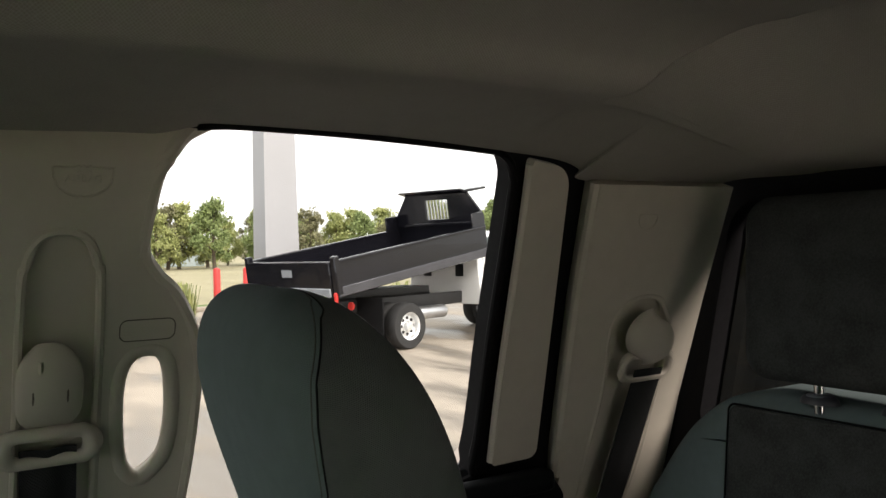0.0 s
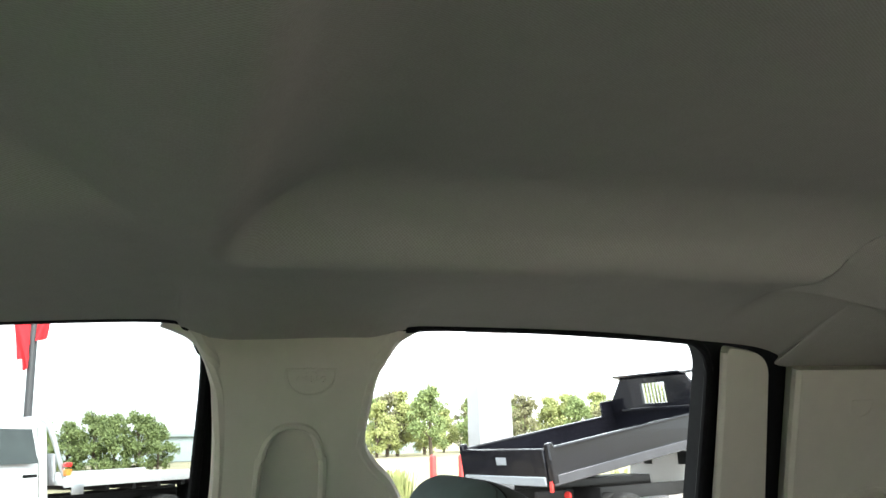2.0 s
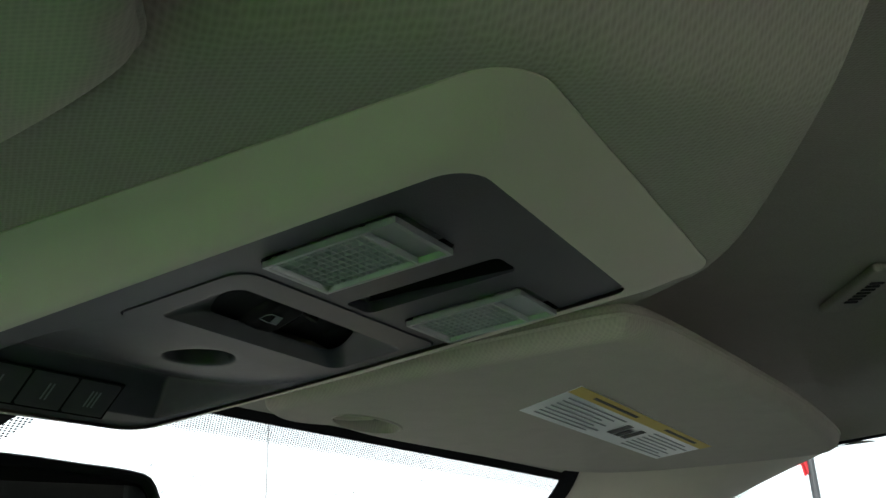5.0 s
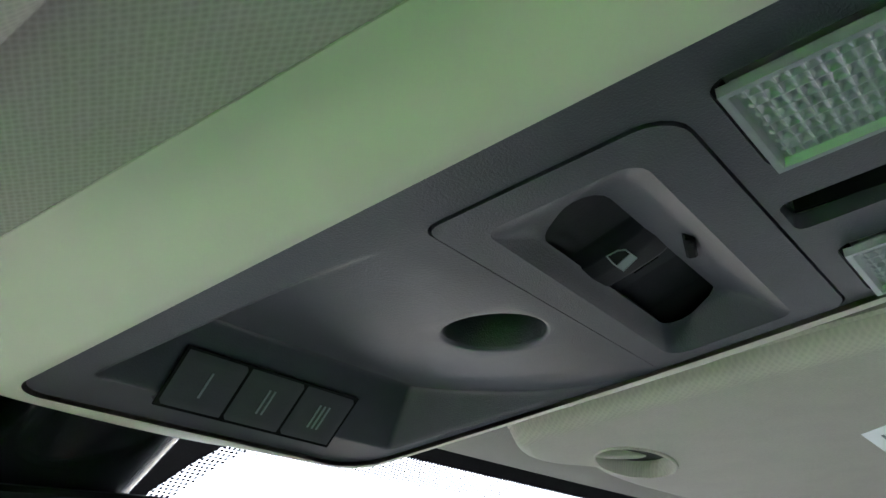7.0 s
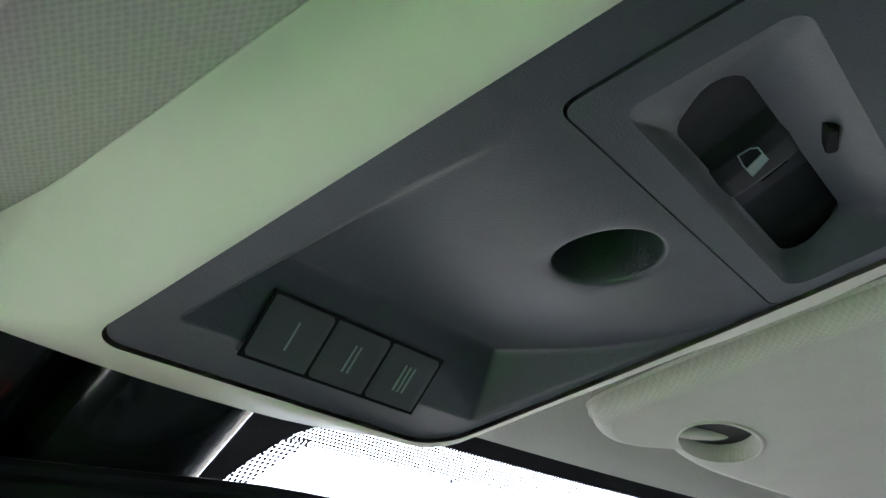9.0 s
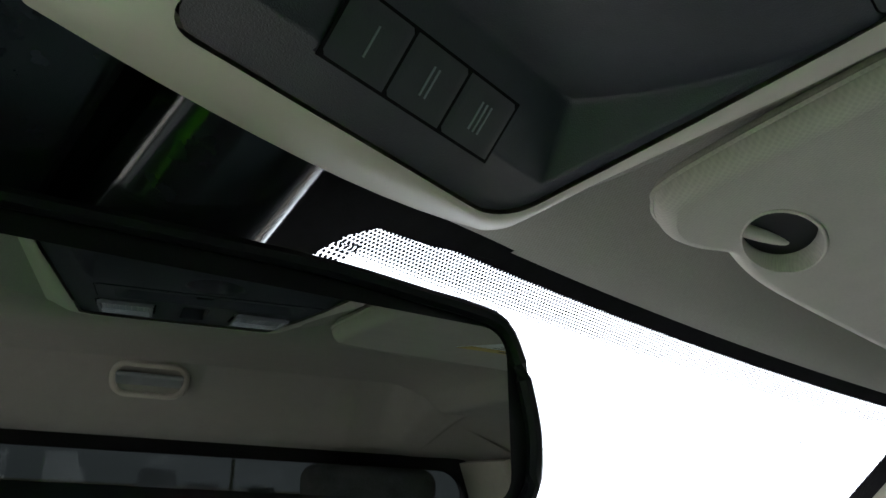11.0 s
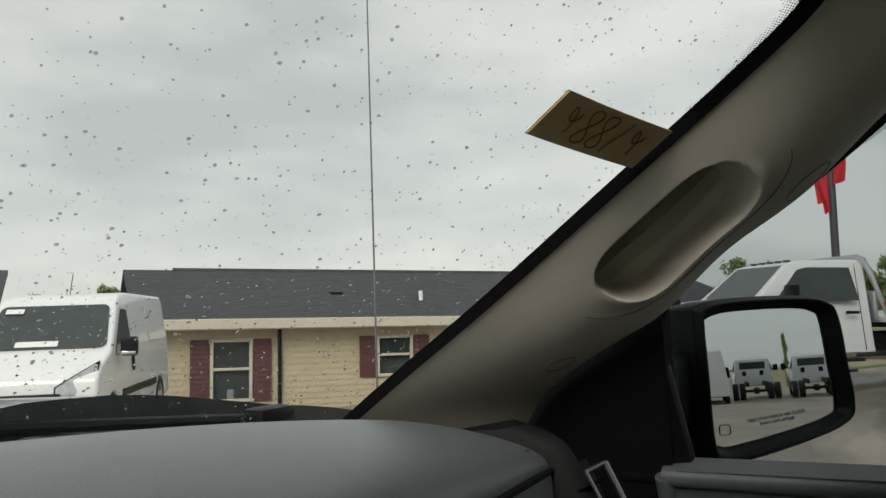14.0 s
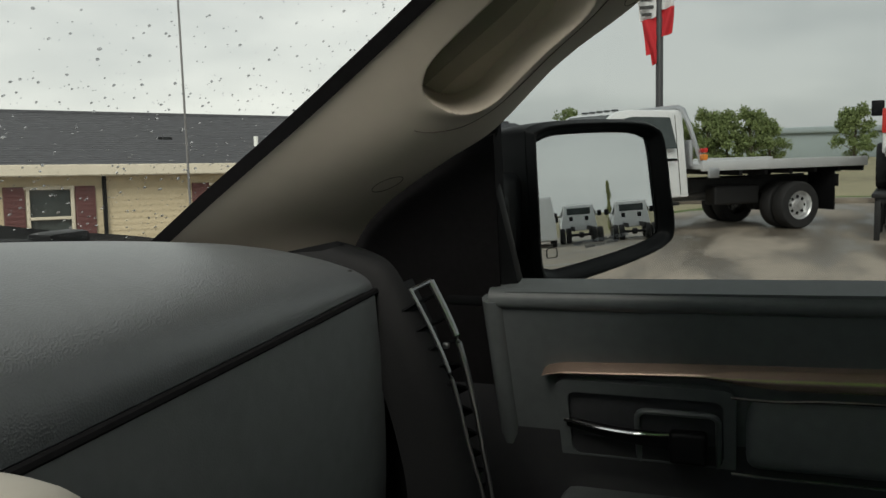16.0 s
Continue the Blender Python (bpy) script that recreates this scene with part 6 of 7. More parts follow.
# ---- outside: ground ----
def ground_z(x, y):
    d = 0.64 * x + 0.77 * y
    return -0.80 * smooth(15.2, 19.0, d) * smooth(-2, 8, y)


bm = bmesh.new()
ax = [-3000, -600, -150] + [-60 + 1.25 * i for i in range(121)] + [150, 600, 3000]
gv = [[bm.verts.new((x, y, ground_z(x, y))) for y in ax] for x in ax]
for i in range(len(ax) - 1):
    for j in range(len(ax) - 1):
        f = bm.faces.new((gv[i][j], gv[i + 1][j], gv[i + 1][j + 1], gv[i][j + 1]))
        cx, cy = (ax[i] + ax[i + 1]) / 2, (ax[j] + ax[j + 1]) / 2
        if cx > 27 or abs(cy) > 58 or cx < -58:
            f.material_index = 1
        elif cx > 24.6:
            f.material_index = 2
ground = part("ground", bm, M_LOT)
ground.data.materials.append(M_FIELD)
ground.data.materials.append(M_GRASS)
tagged(ground, "damp concrete lot running out into dry field", "ground", kind="structure")
# pale reflector on the unseen driver's side, added to light the headliner from below
apron = part("pavement", rbox((-16.2, 0, 0.0), (30, 60, 0.012), 0.0), M_BOUNCE)
tagged(apron, "unseen pale ground added beside the pickup to bounce light in", "pavement", kind="structure")
# dark ground added out of view, to cut the light bounced up into the cab
dim_out = rounded([(0.95, -6.5), (5.6, -5.5), (6.0, 4.0), (4.5, 14.0), (-7.5, 14.5), (-8.0, 3.6), (0.95, 3.2)], 0.45, 5, 4)
wet = part("road", sheet(dim_out, [], lambda a, b, w: Vector((a, b, 0.016 - 0.03 * w)), 1.0), M_NOBOUNCE, smooth=False)
tagged(wet, "unseen dark ground added round the pickup to cut bounce light", "road", kind="structure")
kerb = part("kerb", rbox((24.4, 0, 0.06), (0.25, 110, 0.16), 0.03, 2), M_LOT)
tagged(kerb, "low concrete kerb at the edge of the lot", "kerb", kind="structure")


# ---- vehicles ----
def prism(profile, half, bev=0.05, seg=3, bm=None):
    """A body from its side outline (x, z); half(z) is half its width at each height."""
    bm = bm or bmesh.new()
    tmp = bmesh.new()
    sheet(profile, [], lambda a, b, w: Vector((a, (2 * w - 1) * half(b), b)), 1.0, tmp)
    bmesh.ops.recalc_face_normals(tmp, faces=tmp.faces)
    bmesh.ops.dissolve_limit(tmp, angle_limit=radians(1), verts=tmp.verts, edges=tmp.edges)
    ed = [e for e in tmp.edges if len(e.link_faces) == 2 and e.calc_face_angle(0) > radians(35)]
    if bev:
        bmesh.ops.bevel(tmp, geom=ed, offset=bev, segments=seg, profile=0.6, affect="EDGES", clamp_overlap=True)
    return merge(bm, tmp)


def wheel(parent, x, y, r=0.40, w=0.26, bright=True):
    t = part("wheel", lathe([(r * 0.56, 0.0), (r * 0.60, -w / 2), (r * 0.93, -w / 2), (r, -w * 0.36), (r, w * 0.36), (r * 0.93, w / 2), (r * 0.60, w / 2), (r * 0.56, 0.0)], (x, y, r), "y", 32), M_TYRE, parent)
    sg = math.copysign(1, y)
    part("rim", lathe([(r * 0.60, 0.0), (r * 0.60, sg * w * 0.48), (r * 0.54, sg * w * 0.42), (r * 0.48, sg * w * 0.15), (r * 0.22, sg * w * 0.18), (r * 0.18, sg * w * 0.48), (r * 0.02, sg * w * 0.50)], (x, y, r), "y", 28), M_RIM if bright else M_ALU, t)
    for k in range(8):
        a = 2 * math.pi * k / 8
        part("hand_hole", lathe([(r * 0.07, 0), (r * 0.07, sg * 0.012), (0.002, sg * 0.013)], (x + r * 0.35 * math.cos(a), y + sg * w * 0.165, r + r * 0.35 * math.sin(a)), "y", 10), M_STEEL, t)


def body_half(z):
    return 1.0 - 0.06 * max(0, 0.95 - z) - 0.36 * max(0, z - 1.38)


def panel_on(parent, name, poly, material, half, sg, off=0.006):
    """A pane or plate lying on the body's side."""
    return part(name, sheet(poly, [], lambda a, b, w: Vector((a, sg * (half(b) + off - 0.012 * w), b)), 1.0), material, parent, smooth=False)


def truck(label, at, turn, ext=0.0):
    """A white single-cab chassis truck; its rear axle is at the origin and it heads along x."""
    t = thing("chassis_truck", label, "truck", at=at, turn=turn)
    X = lambda pts: [(a + ext, b) for a, b in pts]
    prof = [(1.55, 0.62), (1.55, 1.96), (1.62, 2.02), (2.55, 2.03), (2.80, 1.98), (3.38, 1.47), (4.30, 1.40), (4.52, 1.28), (4.56, 0.72), (4.10, 0.60), (4.05, 0.85), (3.86, 1.00), (3.64, 1.03), (3.42, 1.00), (3.24, 0.85), (3.18, 0.62)]
    cab = part("cab_body", prism(X(prof), body_half, 0.06), M_WPAINT, t)
    for sg in (1, -1):
        panel_on(cab, "side_glass", X([(1.78, 1.40), (1.80, 1.90), (2.50, 1.92), (2.66, 1.88), (3.08, 1.46), (3.05, 1.40)]), M_WINB, body_half, sg, 0.004)
        panel_on(cab, "door_gap", X([(1.70, 0.66), (1.70, 1.93), (1.712, 1.93), (1.712, 0.66)]), M_RUBBER, body_half, sg, 0.004)
        panel_on(cab, "door_gap", X([(3.10, 0.70), (3.10, 1.40), (3.112, 1.40), (3.112, 0.70)]), M_RUBBER, body_half, sg, 0.004)
        panel_on(cab, "door_handle", X([(1.80, 1.20), (1.80, 1.245), (2.02, 1.245), (2.02, 1.20)]), M_BLACK, body_half, sg, 0.02)
        panel_on(cab, "wheel_arch", X([(3.20, 0.62), (3.25, 0.86), (3.42, 1.01), (3.64, 1.05), (3.86, 1.01), (4.04, 0.86), (4.09, 0.62)]), M_RUBBER, body_half, sg, 0.003)
        mr = part("tow_mirror", rbox((2.98 + ext, sg * 1.22, 1.50), (0.12, 0.24, 0.32), 0.03, 2), M_BLACK, t)
        part("mirror_bracket", rbox((2.98 + ext, sg * 1.04, 1.43), (0.05, 0.18, 0.05), 0.01), M_BLACK, mr)
        part("headlight", rbox((4.46 + ext, sg * 0.80, 1.16), (0.16, 0.30, 0.22), 0.03, 2), M_LENS, t)
        part("running_board", rbox((2.45 + ext, sg * 0.95, 0.52), (1.4, 0.16, 0.05), 0.02), M_STEEL, t)
        wheel(t, 3.64 + ext, sg * 0.87)
        wheel(t, 0.0, sg * 0.98)
        wheel(t, 0.0, sg * 0.66)
    part("windshield", sheet([(-0.80, 0.0), (0.80, 0.0), (0.70, 1.0), (-0.70, 1.0)], [], lambda a, b, w: Vector((3.36 + ext - 0.55 * b + 0.006 - 0.01 * w, a, 1.485 + 0.475 * b + 0.006)), 1.0), M_WINB, cab, smooth=False)
    part("back_glass", rbox((1.546 + ext, 0, 1.66), (0.012, 1.25, 0.36), 0.003, 1), M_WINB, cab)
    for sg in (1, -1):
        part("cab_vent", rbox((1.544 + ext, sg * 0.42, 1.27), (0.016, 0.20, 0.24), 0.004), M_BLACK, cab)
    part("grille", rbox((4.545 + ext, 0, 1.12), (0.05, 1.15, 0.36), 0.03, 2), M_BLACK, cab)
    part("grille_bar", rbox((4.575 + ext, 0, 1.12), (0.03, 1.10, 0.05), 0.01, 2), M_CHROME, cab)
    part("bumper", rbox((4.62 + ext, 0, 0.72), (0.16, 1.92, 0.26), 0.05, 3), M_BLACK, t)
    for k in range(5):
        part("roof_lamp", rbox((2.62 + ext, -0.5 + 0.25 * k, 2.035), (0.10, 0.07, 0.03), 0.012, 2), M_BLACK2, t)
    for sg in (1, -1):
        part("frame_rail", rbox((0.9 + ext / 2, sg * 0.43, 0.76), (4.6 + ext, 0.08, 0.22), 0.01), M_STEEL, t)
    part("rear_axle", lathe([(0.07, -0.6), (0.07, -0.15), (0.16, -0.1), (0.16, 0.1), (0.07, 0.15), (0.07, 0.6)], (0, 0, 0.42), "y", 14), M_STEEL, t)
    part("fuel_tank", rbox((1.0, 0.62, 0.60), (0.9, 0.28, 0.32), 0.05, 3), M_STEEL, t)
    part("exhaust_can", lathe([(0.10, -0.4), (0.12, -0.36), (0.12, 0.36), (0.10, 0.4)], (1.0, -0.62, 0.55), "x", 16), M_ALU, t)
    return t


fb = truck("white single-cab truck with an aluminium flatbed", (17.98, 0.846, 0), 129.7, 0.553)
fb.scale = (1.108, 1.108, 1.108)
deck = part("flatbed_deck", rbox((0.35, 0, 1.10), (3.30, 2.36, 0.08), 0.012), M_DECK, fb)
for sg in (1, -1):
    part("deck_rail", rbox((0.35, sg * 1.18, 1.11), (3.32, 0.06, 0.16), 0.012), M_DECK, deck)
    part("rack_post", tube([(1.92, sg * 1.06, 1.14), (2.10, sg * 0.98, 1.75), (2.14, sg * 0.86, 2.02), (2.15, sg * 0.74, 2.06)], 0.040, 8), M_ALU, deck)
    part("tail_lamp", rbox((1.93, sg * 1.12, 1.25), (0.08, 0.12, 0.10), 0.02), M_ORANGE, deck)
    part("stop_lamp", rbox((1.93, sg * 1.12, 1.36), (0.08, 0.12, 0.07), 0.02), M_RED, deck)
    part("tool_box_bracket", rbox((1.80, sg * 1.2, 1.00), (0.2, 0.04, 0.16), 0.01), M_ALU, deck)
    part("mud_flap", rbox((-0.70, sg * 0.80, 0.62), (0.03, 0.62, 0.66), 0.004), M_RUBBER, deck)
part("rack_top", tube([(2.15, -0.76, 2.06), (2.15, 0.76, 2.06)], 0.040, 8), M_ALU, deck)
part("rack_sheet", rbox((2.04, 0, 1.32), (0.03, 1.96, 0.42), 0.006), M_ALU, deck)
for k in range(9):
    part("rack_bar", rbox((2.11, -0.72 + 0.18 * k, 1.79), (0.022, 0.022, 0.54), 0.004), M_ALU, deck)
for k in range(6):
    part("cross_member", rbox((-1.3 + 0.5 * k, 0, 1.00), (0.07, 2.2, 0.12), 0.005), M_STEEL, deck)

du = truck("white single-cab truck with a raised black dump body", (13.55, -6.71, 0), -74, 0.55)
tilt = Matrix.Translation((-1.55, 0, 1.02)) @ pose(0, 0, 0, 0, -8.5, 0)
trot = tilt.to_3x3()
db = part("dump_floor", rbox(tilt @ Vector((1.80, 0, 0.05)), (3.75, 2.2, 0.08), 0.01, 1, trot), M_BPAINT, du)
for sg in (1, -1):
    part("bed_side", rbox(tilt @ Vector((1.80, sg * 1.12, 0.30)), (3.75, 0.05, 0.46), 0.012, 1, trot), M_BPAINT, db)
    part("side_cap", rbox(tilt @ Vector((1.80, sg * 1.13, 0.54)), (3.77, 0.10, 0.05), 0.020, 2, trot), M_BPAINT, db)
    # the skirt's grey paints in the reflection along the black lower edge
    part("lower_skirt", rbox(tilt @ Vector((1.80, sg * 1.15, 0.06)), (3.77, 0.06, 0.16), 0.012, 1, trot), M_SKIRT, db)
    part("corner_post", rbox(tilt @ Vector((-0.05, sg * 1.13, 0.32)), (0.12, 0.12, 0.62), 0.02, 1, trot), M_BPAINT, db)
    part("marker_lamp", rbox(tilt @ Vector((-0.12, sg * 1.13, -0.02)), (0.04, 0.06, 0.16), 0.01), M_RED, db)
    part("mud_flap", rbox((-0.62, sg * 0.76, 0.55), (0.03, 0.66, 0.72), 0.004), M_RUBBER, du)
    part("rear_light", lathe([(0.07, 0), (0.07, -0.03), (0.02, -0.035)], (-1.0, sg * 0.75, 0.80), "x", 14), M_RED, du)
part("tailgate", rbox(tilt @ Vector((-0.10, 0, 0.27)), (0.07, 2.14, 0.56), 0.015, 1, trot), M_BPAINT, db)
part("tailgate_rib", rbox(tilt @ Vector((-0.145, 0, 0.06)), (0.04, 2.1, 0.14), 0.012, 1, trot), M_MARK, db)
part("maker_plate", rbox(tilt @ Vector((-0.14, 0, 0.36)), (0.01, 0.26, 0.12), 0.003, 1, trot), M_MARK, db)
part("head_board", sheet([(-1.14, 0.0), (1.14, 0.0), (1.14, 0.78), (0.80, 1.22), (-0.80, 1.22), (-1.14, 0.78)], [[(-0.30, 0.72), (0.30, 0.72), (0.30, 1.10), (-0.30, 1.10)]], lambda a, b, w: tilt @ Vector((3.66 + 0.05 * w, a, b)), 1.0), M_BPAINT, db)
part("cab_guard", rbox(tilt @ Vector((3.92, 0, 1.24)), (0.60, 1.7, 0.05), 0.015, 1, trot), M_BPAINT, db)
part("guard_flare", rbox(tilt @ Vector((3.58, 0, 1.25)), (0.22, 1.66, 0.035), 0.010, 1, trot @ Euler((0, radians(20), 0)).to_matrix()), M_BPAINT, db)
part("head_rib", rbox(tilt @ Vector((3.64, 0, 0.62)), (0.05, 2.16, 0.07), 0.012, 1, trot), M_BPAINT, db)
for sg in (1, -1):
    part("head_wing", rbox(tilt @ Vector((3.50, sg * 1.13, 0.66)), (0.34, 0.04, 0.34), 0.012, 1, trot), M_BPAINT, db)
for k in range(7):
    part("guard_bar", rbox(tilt @ Vector((3.68, -0.25 + 0.083 * k, 0.91)), (0.03, 0.022, 0.40), 0.003, 1, trot), M_ALU, db)
part("hoist", tube([(0.3, 0, 0.85), tilt @ Vector((1.6, 0, 0.0))], 0.09, 12), M_STEEL, du)
part("hoist_frame", rbox((0.2, 0, 0.96), (2.2, 0.7, 0.12), 0.01), M_STEEL, du)
truck("white single-cab truck parked by the office", (13.9, 6.5, 0), -155)


def pickup_bed(t):
    box = part("bed_box", prism([(1.50, 0.62), (1.50, 1.36), (-1.05, 1.36), (-1.10, 0.62), (-0.46, 0.62), (-0.42, 0.84), (-0.22, 1.0), (0, 1.04), (0.22, 1.0), (0.42, 0.84), (0.46, 0.62)], lambda z: 1.0, 0.04), M_WPAINT, t)
    for sg in (1, -1):
        part("tail_lamp", rbox((-1.06, sg * 0.93, 1.16), (0.10, 0.16, 0.40), 0.02), M_RED, box)
    part("rear_bumper", rbox((-1.18, 0, 0.66), (0.18, 1.9, 0.20), 0.03), M_CHROME, t)


pk = truck("white pickup with red tail lamps and tow mirrors", (16.56, -2.25, 0.76), -8)
pickup_bed(pk)
dr = thing("display_ramp", "black steel display ramp under the white pickup", "ramp", at=(16.56, -2.25, 0), turn=-8)
for sg in (1, -1):
    part("runway", rbox((1.3, sg * 0.80, 0.72), (6.0, 0.62, 0.07), 0.015), M_STEEL, dr)
    for x in (-1.6, -0.2, 1.4, 3.0, 4.2):
        part("leg", rbox((x, sg * 1.02, 0.345), (0.09, 0.09, 0.69), 0.01), M_STEEL, dr)
        part("leg", rbox((x, sg * 0.56, 0.345), (0.07, 0.07, 0.69), 0.01), M_STEEL, dr)
    part("brace", tube([(-1.6, sg * 1.02, 0.10), (-0.2, sg * 1.02, 0.66)], 0.03, 6), M_STEEL, dr)
    part("brace", tube([(1.4, sg * 1.02, 0.10), (3.0, sg * 1.02, 0.66)], 0.03, 6), M_STEEL, dr)
part("cross_bar", rbox((-1.6, 0, 0.64), (0.08, 2.1, 0.08), 0.01), M_STEEL, dr)
for k, (px, py, tn) in enumerate(((3.6, -43.0, -90), (6.3, -42.6, -88))):
    truck("white bare chassis truck parked facing away", (px, py, 0), tn)


def van(label, at, turn, tall=1.90, length=4.72):
    """A white delivery van heading along x, its middle at the origin."""
    v = thing("delivery_van", label, "van", at=at, turn=turn)
    L = length / 2
    hv = lambda z: 0.915 - 0.02 * max(0, 0.6 - z) - 0.14 * max(0, z - 1.05)
    prof = [(-L, 0.34), (-L, 1.30), (-L + 0.06, tall - 0.10), (-L + 0.16, tall - 0.02), (0.2, tall), (L - 1.75, tall - 0.03), (L - 1.52, tall - 0.12), (L - 0.82, 1.22), (L - 0.25, 1.06), (L - 0.06, 0.90), (L, 0.55), (L - 0.05, 0.28), (L - 0.50, 0.28),
            (L - 0.54, 0.48), (L - 0.68, 0.62), (L - 0.86, 0.66), (L - 1.04, 0.62), (L - 1.18, 0.48), (L - 1.22, 0.28), (-L + 1.12, 0.28), (-L + 1.08, 0.48), (-L + 0.94, 0.62), (-L + 0.76, 0.66), (-L + 0.58, 0.62), (-L + 0.44, 0.48), (-L + 0.40, 0.30)]
    body = part("van_body", prism(prof, hv, 0.15, 5), M_WPAINT, v)
    part("windshield", sheet(rounded([(-0.80, 0.05), (0.80, 0.05), (0.70, 0.90), (-0.70, 0.90)], 0.10, 5, 4), [], lambda a, b, w: Vector((L - 0.82 - 0.70 * b + 0.014 - 0.02 * w, a * 1.02, 1.22 + (tall - 0.12 - 1.22) * b + 0.012)), 1.0), M_WINB, body, smooth=False)
    part("paper_on_dash", rbox((L - 0.90, -0.1, 1.33), (0.01, 0.55, 0.10), 0.002, 1, Euler((0, radians(-46), 0)).to_matrix()), M_WHITE, body)
    part("window_sticker", rbox((L - 1.33, -0.52, tall - 0.25), (0.01, 0.24, 0.09), 0.002, 1, Euler((0, radians(-46), 0)).to_matrix()), M_WHITE, body)
    for sg in (1, -1):
        panel_on(body, "side_glass", [(L - 1.95, 1.16), (L - 1.92, tall - 0.26), (L - 1.60, tall - 0.24), (L - 1.05, 1.24), (L - 1.02, 1.14)], M_WINB, hv, sg, 0.008)
        panel_on(body, "door_gap", [(L - 2.02, 0.36), (L - 2.02, tall - 0.2), (L - 2.01, tall - 0.2), (L - 2.01, 0.36)], M_RUBBER, hv, sg, 0.006)
        panel_on(body, "door_gap", [(L - 3.10, 0.5), (L - 3.10, tall - 0.2), (L - 3.09, tall - 0.2), (L - 3.09, 0.5)], M_RUBBER, hv, sg, 0.006)
        panel_on(body, "side_swage", [(-L + 0.3, tall - 0.75), (-L + 0.3, tall - 0.22), (L - 3.2, tall - 0.20), (L - 3.2, tall - 0.75)], M_WPAINT, hv, sg, 0.014)
        panel_on(body, "rub_strip", [(-L + 1.2, 0.56), (-L + 1.2, 0.66), (L - 1.30, 0.66), (L - 1.30, 0.56)], M_BLACK, hv, sg, 0.02)
        panel_on(body, "door_handle", [(L - 2.00, 0.88), (L - 2.00, 1.10), (L - 1.90, 1.10), (L - 1.90, 0.88)], M_BLACK, hv, sg, 0.02)
        mi = part("door_mirror", rbox((L - 1.10, sg * 1.06, 1.26), (0.14, 0.22, 0.26), 0.04, 3), M_BLACK, v)
        part("mirror_cap", rbox((L - 1.06, sg * 1.06, 1.17), (0.12, 0.20, 0.05), 0.02, 2), M_CHROME, mi)
        part("lamp_surround", slab(lambda p, q: Vector((L + 0.006 - 0.30 * (0.50 * p) ** 1.5 - 0.30 * max(0, 0.65 + 0.09 * p + (0.15 + 0.21 * p) * q - 0.74), sg * (0.40 + 0.485 * p), 0.65 + 0.09 * p - 0.012 + (0.174 + 0.21 * p) * q)), 8, 6, (-0.08, 0, 0)), M_BLACK, v)
        part("headlight", slab(lambda p, q: Vector((L + 0.012 - 0.30 * (0.50 * p) ** 1.5 - 0.30 * max(0, 0.65 + 0.09 * p + (0.15 + 0.21 * p) * q - 0.74), sg * (0.42 + 0.455 * p), 0.65 + 0.09 * p + (0.15 + 0.21 * p) * q)), 8, 6, (-0.08, 0, 0)), M_HLAMP, v)
        part("indicator", rbox((L - 0.16, sg * 0.84, 0.90), (0.06, 0.06, 0.12), 0.02), M_ORANGE, v)
        wheel(v, L - 0.86, sg * 0.80, 0.33, 0.21, False)
        wheel(v, -L + 0.76, sg * 0.80, 0.33, 0.21, False)
    part("front_bumper", rbox((L - 0.02, 0, 0.46), (0.26, 1.84, 0.46), 0.09, 4), M_BLACK, v)
    part("grille", rbox((L + 0.035, 0, 0.66), (0.12, 0.98, 0.15), 0.04, 3), M_BLACK, v)
    part("maker_badge", rbox((L + 0.097, 0, 0.66), (0.02, 0.34, 0.055), 0.008), M_SATIN, v)
    part("aerial", tube([(L - 1.85, 0.05, tall - 0.02), (L - 2.02, 0.05, tall + 0.30)], 0.006, 6), M_BLACK, v)
    return v


VT = -140.9
van("white delivery van with black bumper facing the lot", (7.95, 12.12, 0), VT, 2.03)
van("white delivery van parked beside its twin", (5.75, 14.35, 0), VT, 2.03)
van("tall white van standing behind the trucks", (1.3, -42.0, 0), -90, 2.5, 5.9)

# ---- office building ----
FD = Vector((0.819, -0.574, 0))
BN = Vector((-0.574, -0.819, 0))
BO = Vector((13.05, 14.75, -0.78))
ob = thing("office_building", "tan shingled modular office with dark roof and maroon shutters", "building")
bp = lambda u, h, w=0.0: BO + FD * u + BN * w + Vector((0, 0, h - 0.021 * u))
EV, U0, U1 = 2.12, -1.3, 15.5
wins = [(0.02, 0.85, 0.56, 1.87), (3.85, 0.84, 0.98, 1.88), (8.6, 0.85, 0.98, 1.88)]
holes = [[(u, a), (u + w, a), (u + w, b), (u, b)] for u, w, a, b in wins]
part("front_wall", sheet([(U0, -0.6), (U1, -0.6), (U1, EV), (U0, EV)], holes, lambda a, b, w: bp(a, b, -0.2 * w), 1.0), M_SIDING, ob, smooth=False)
vd, fdx = [], []
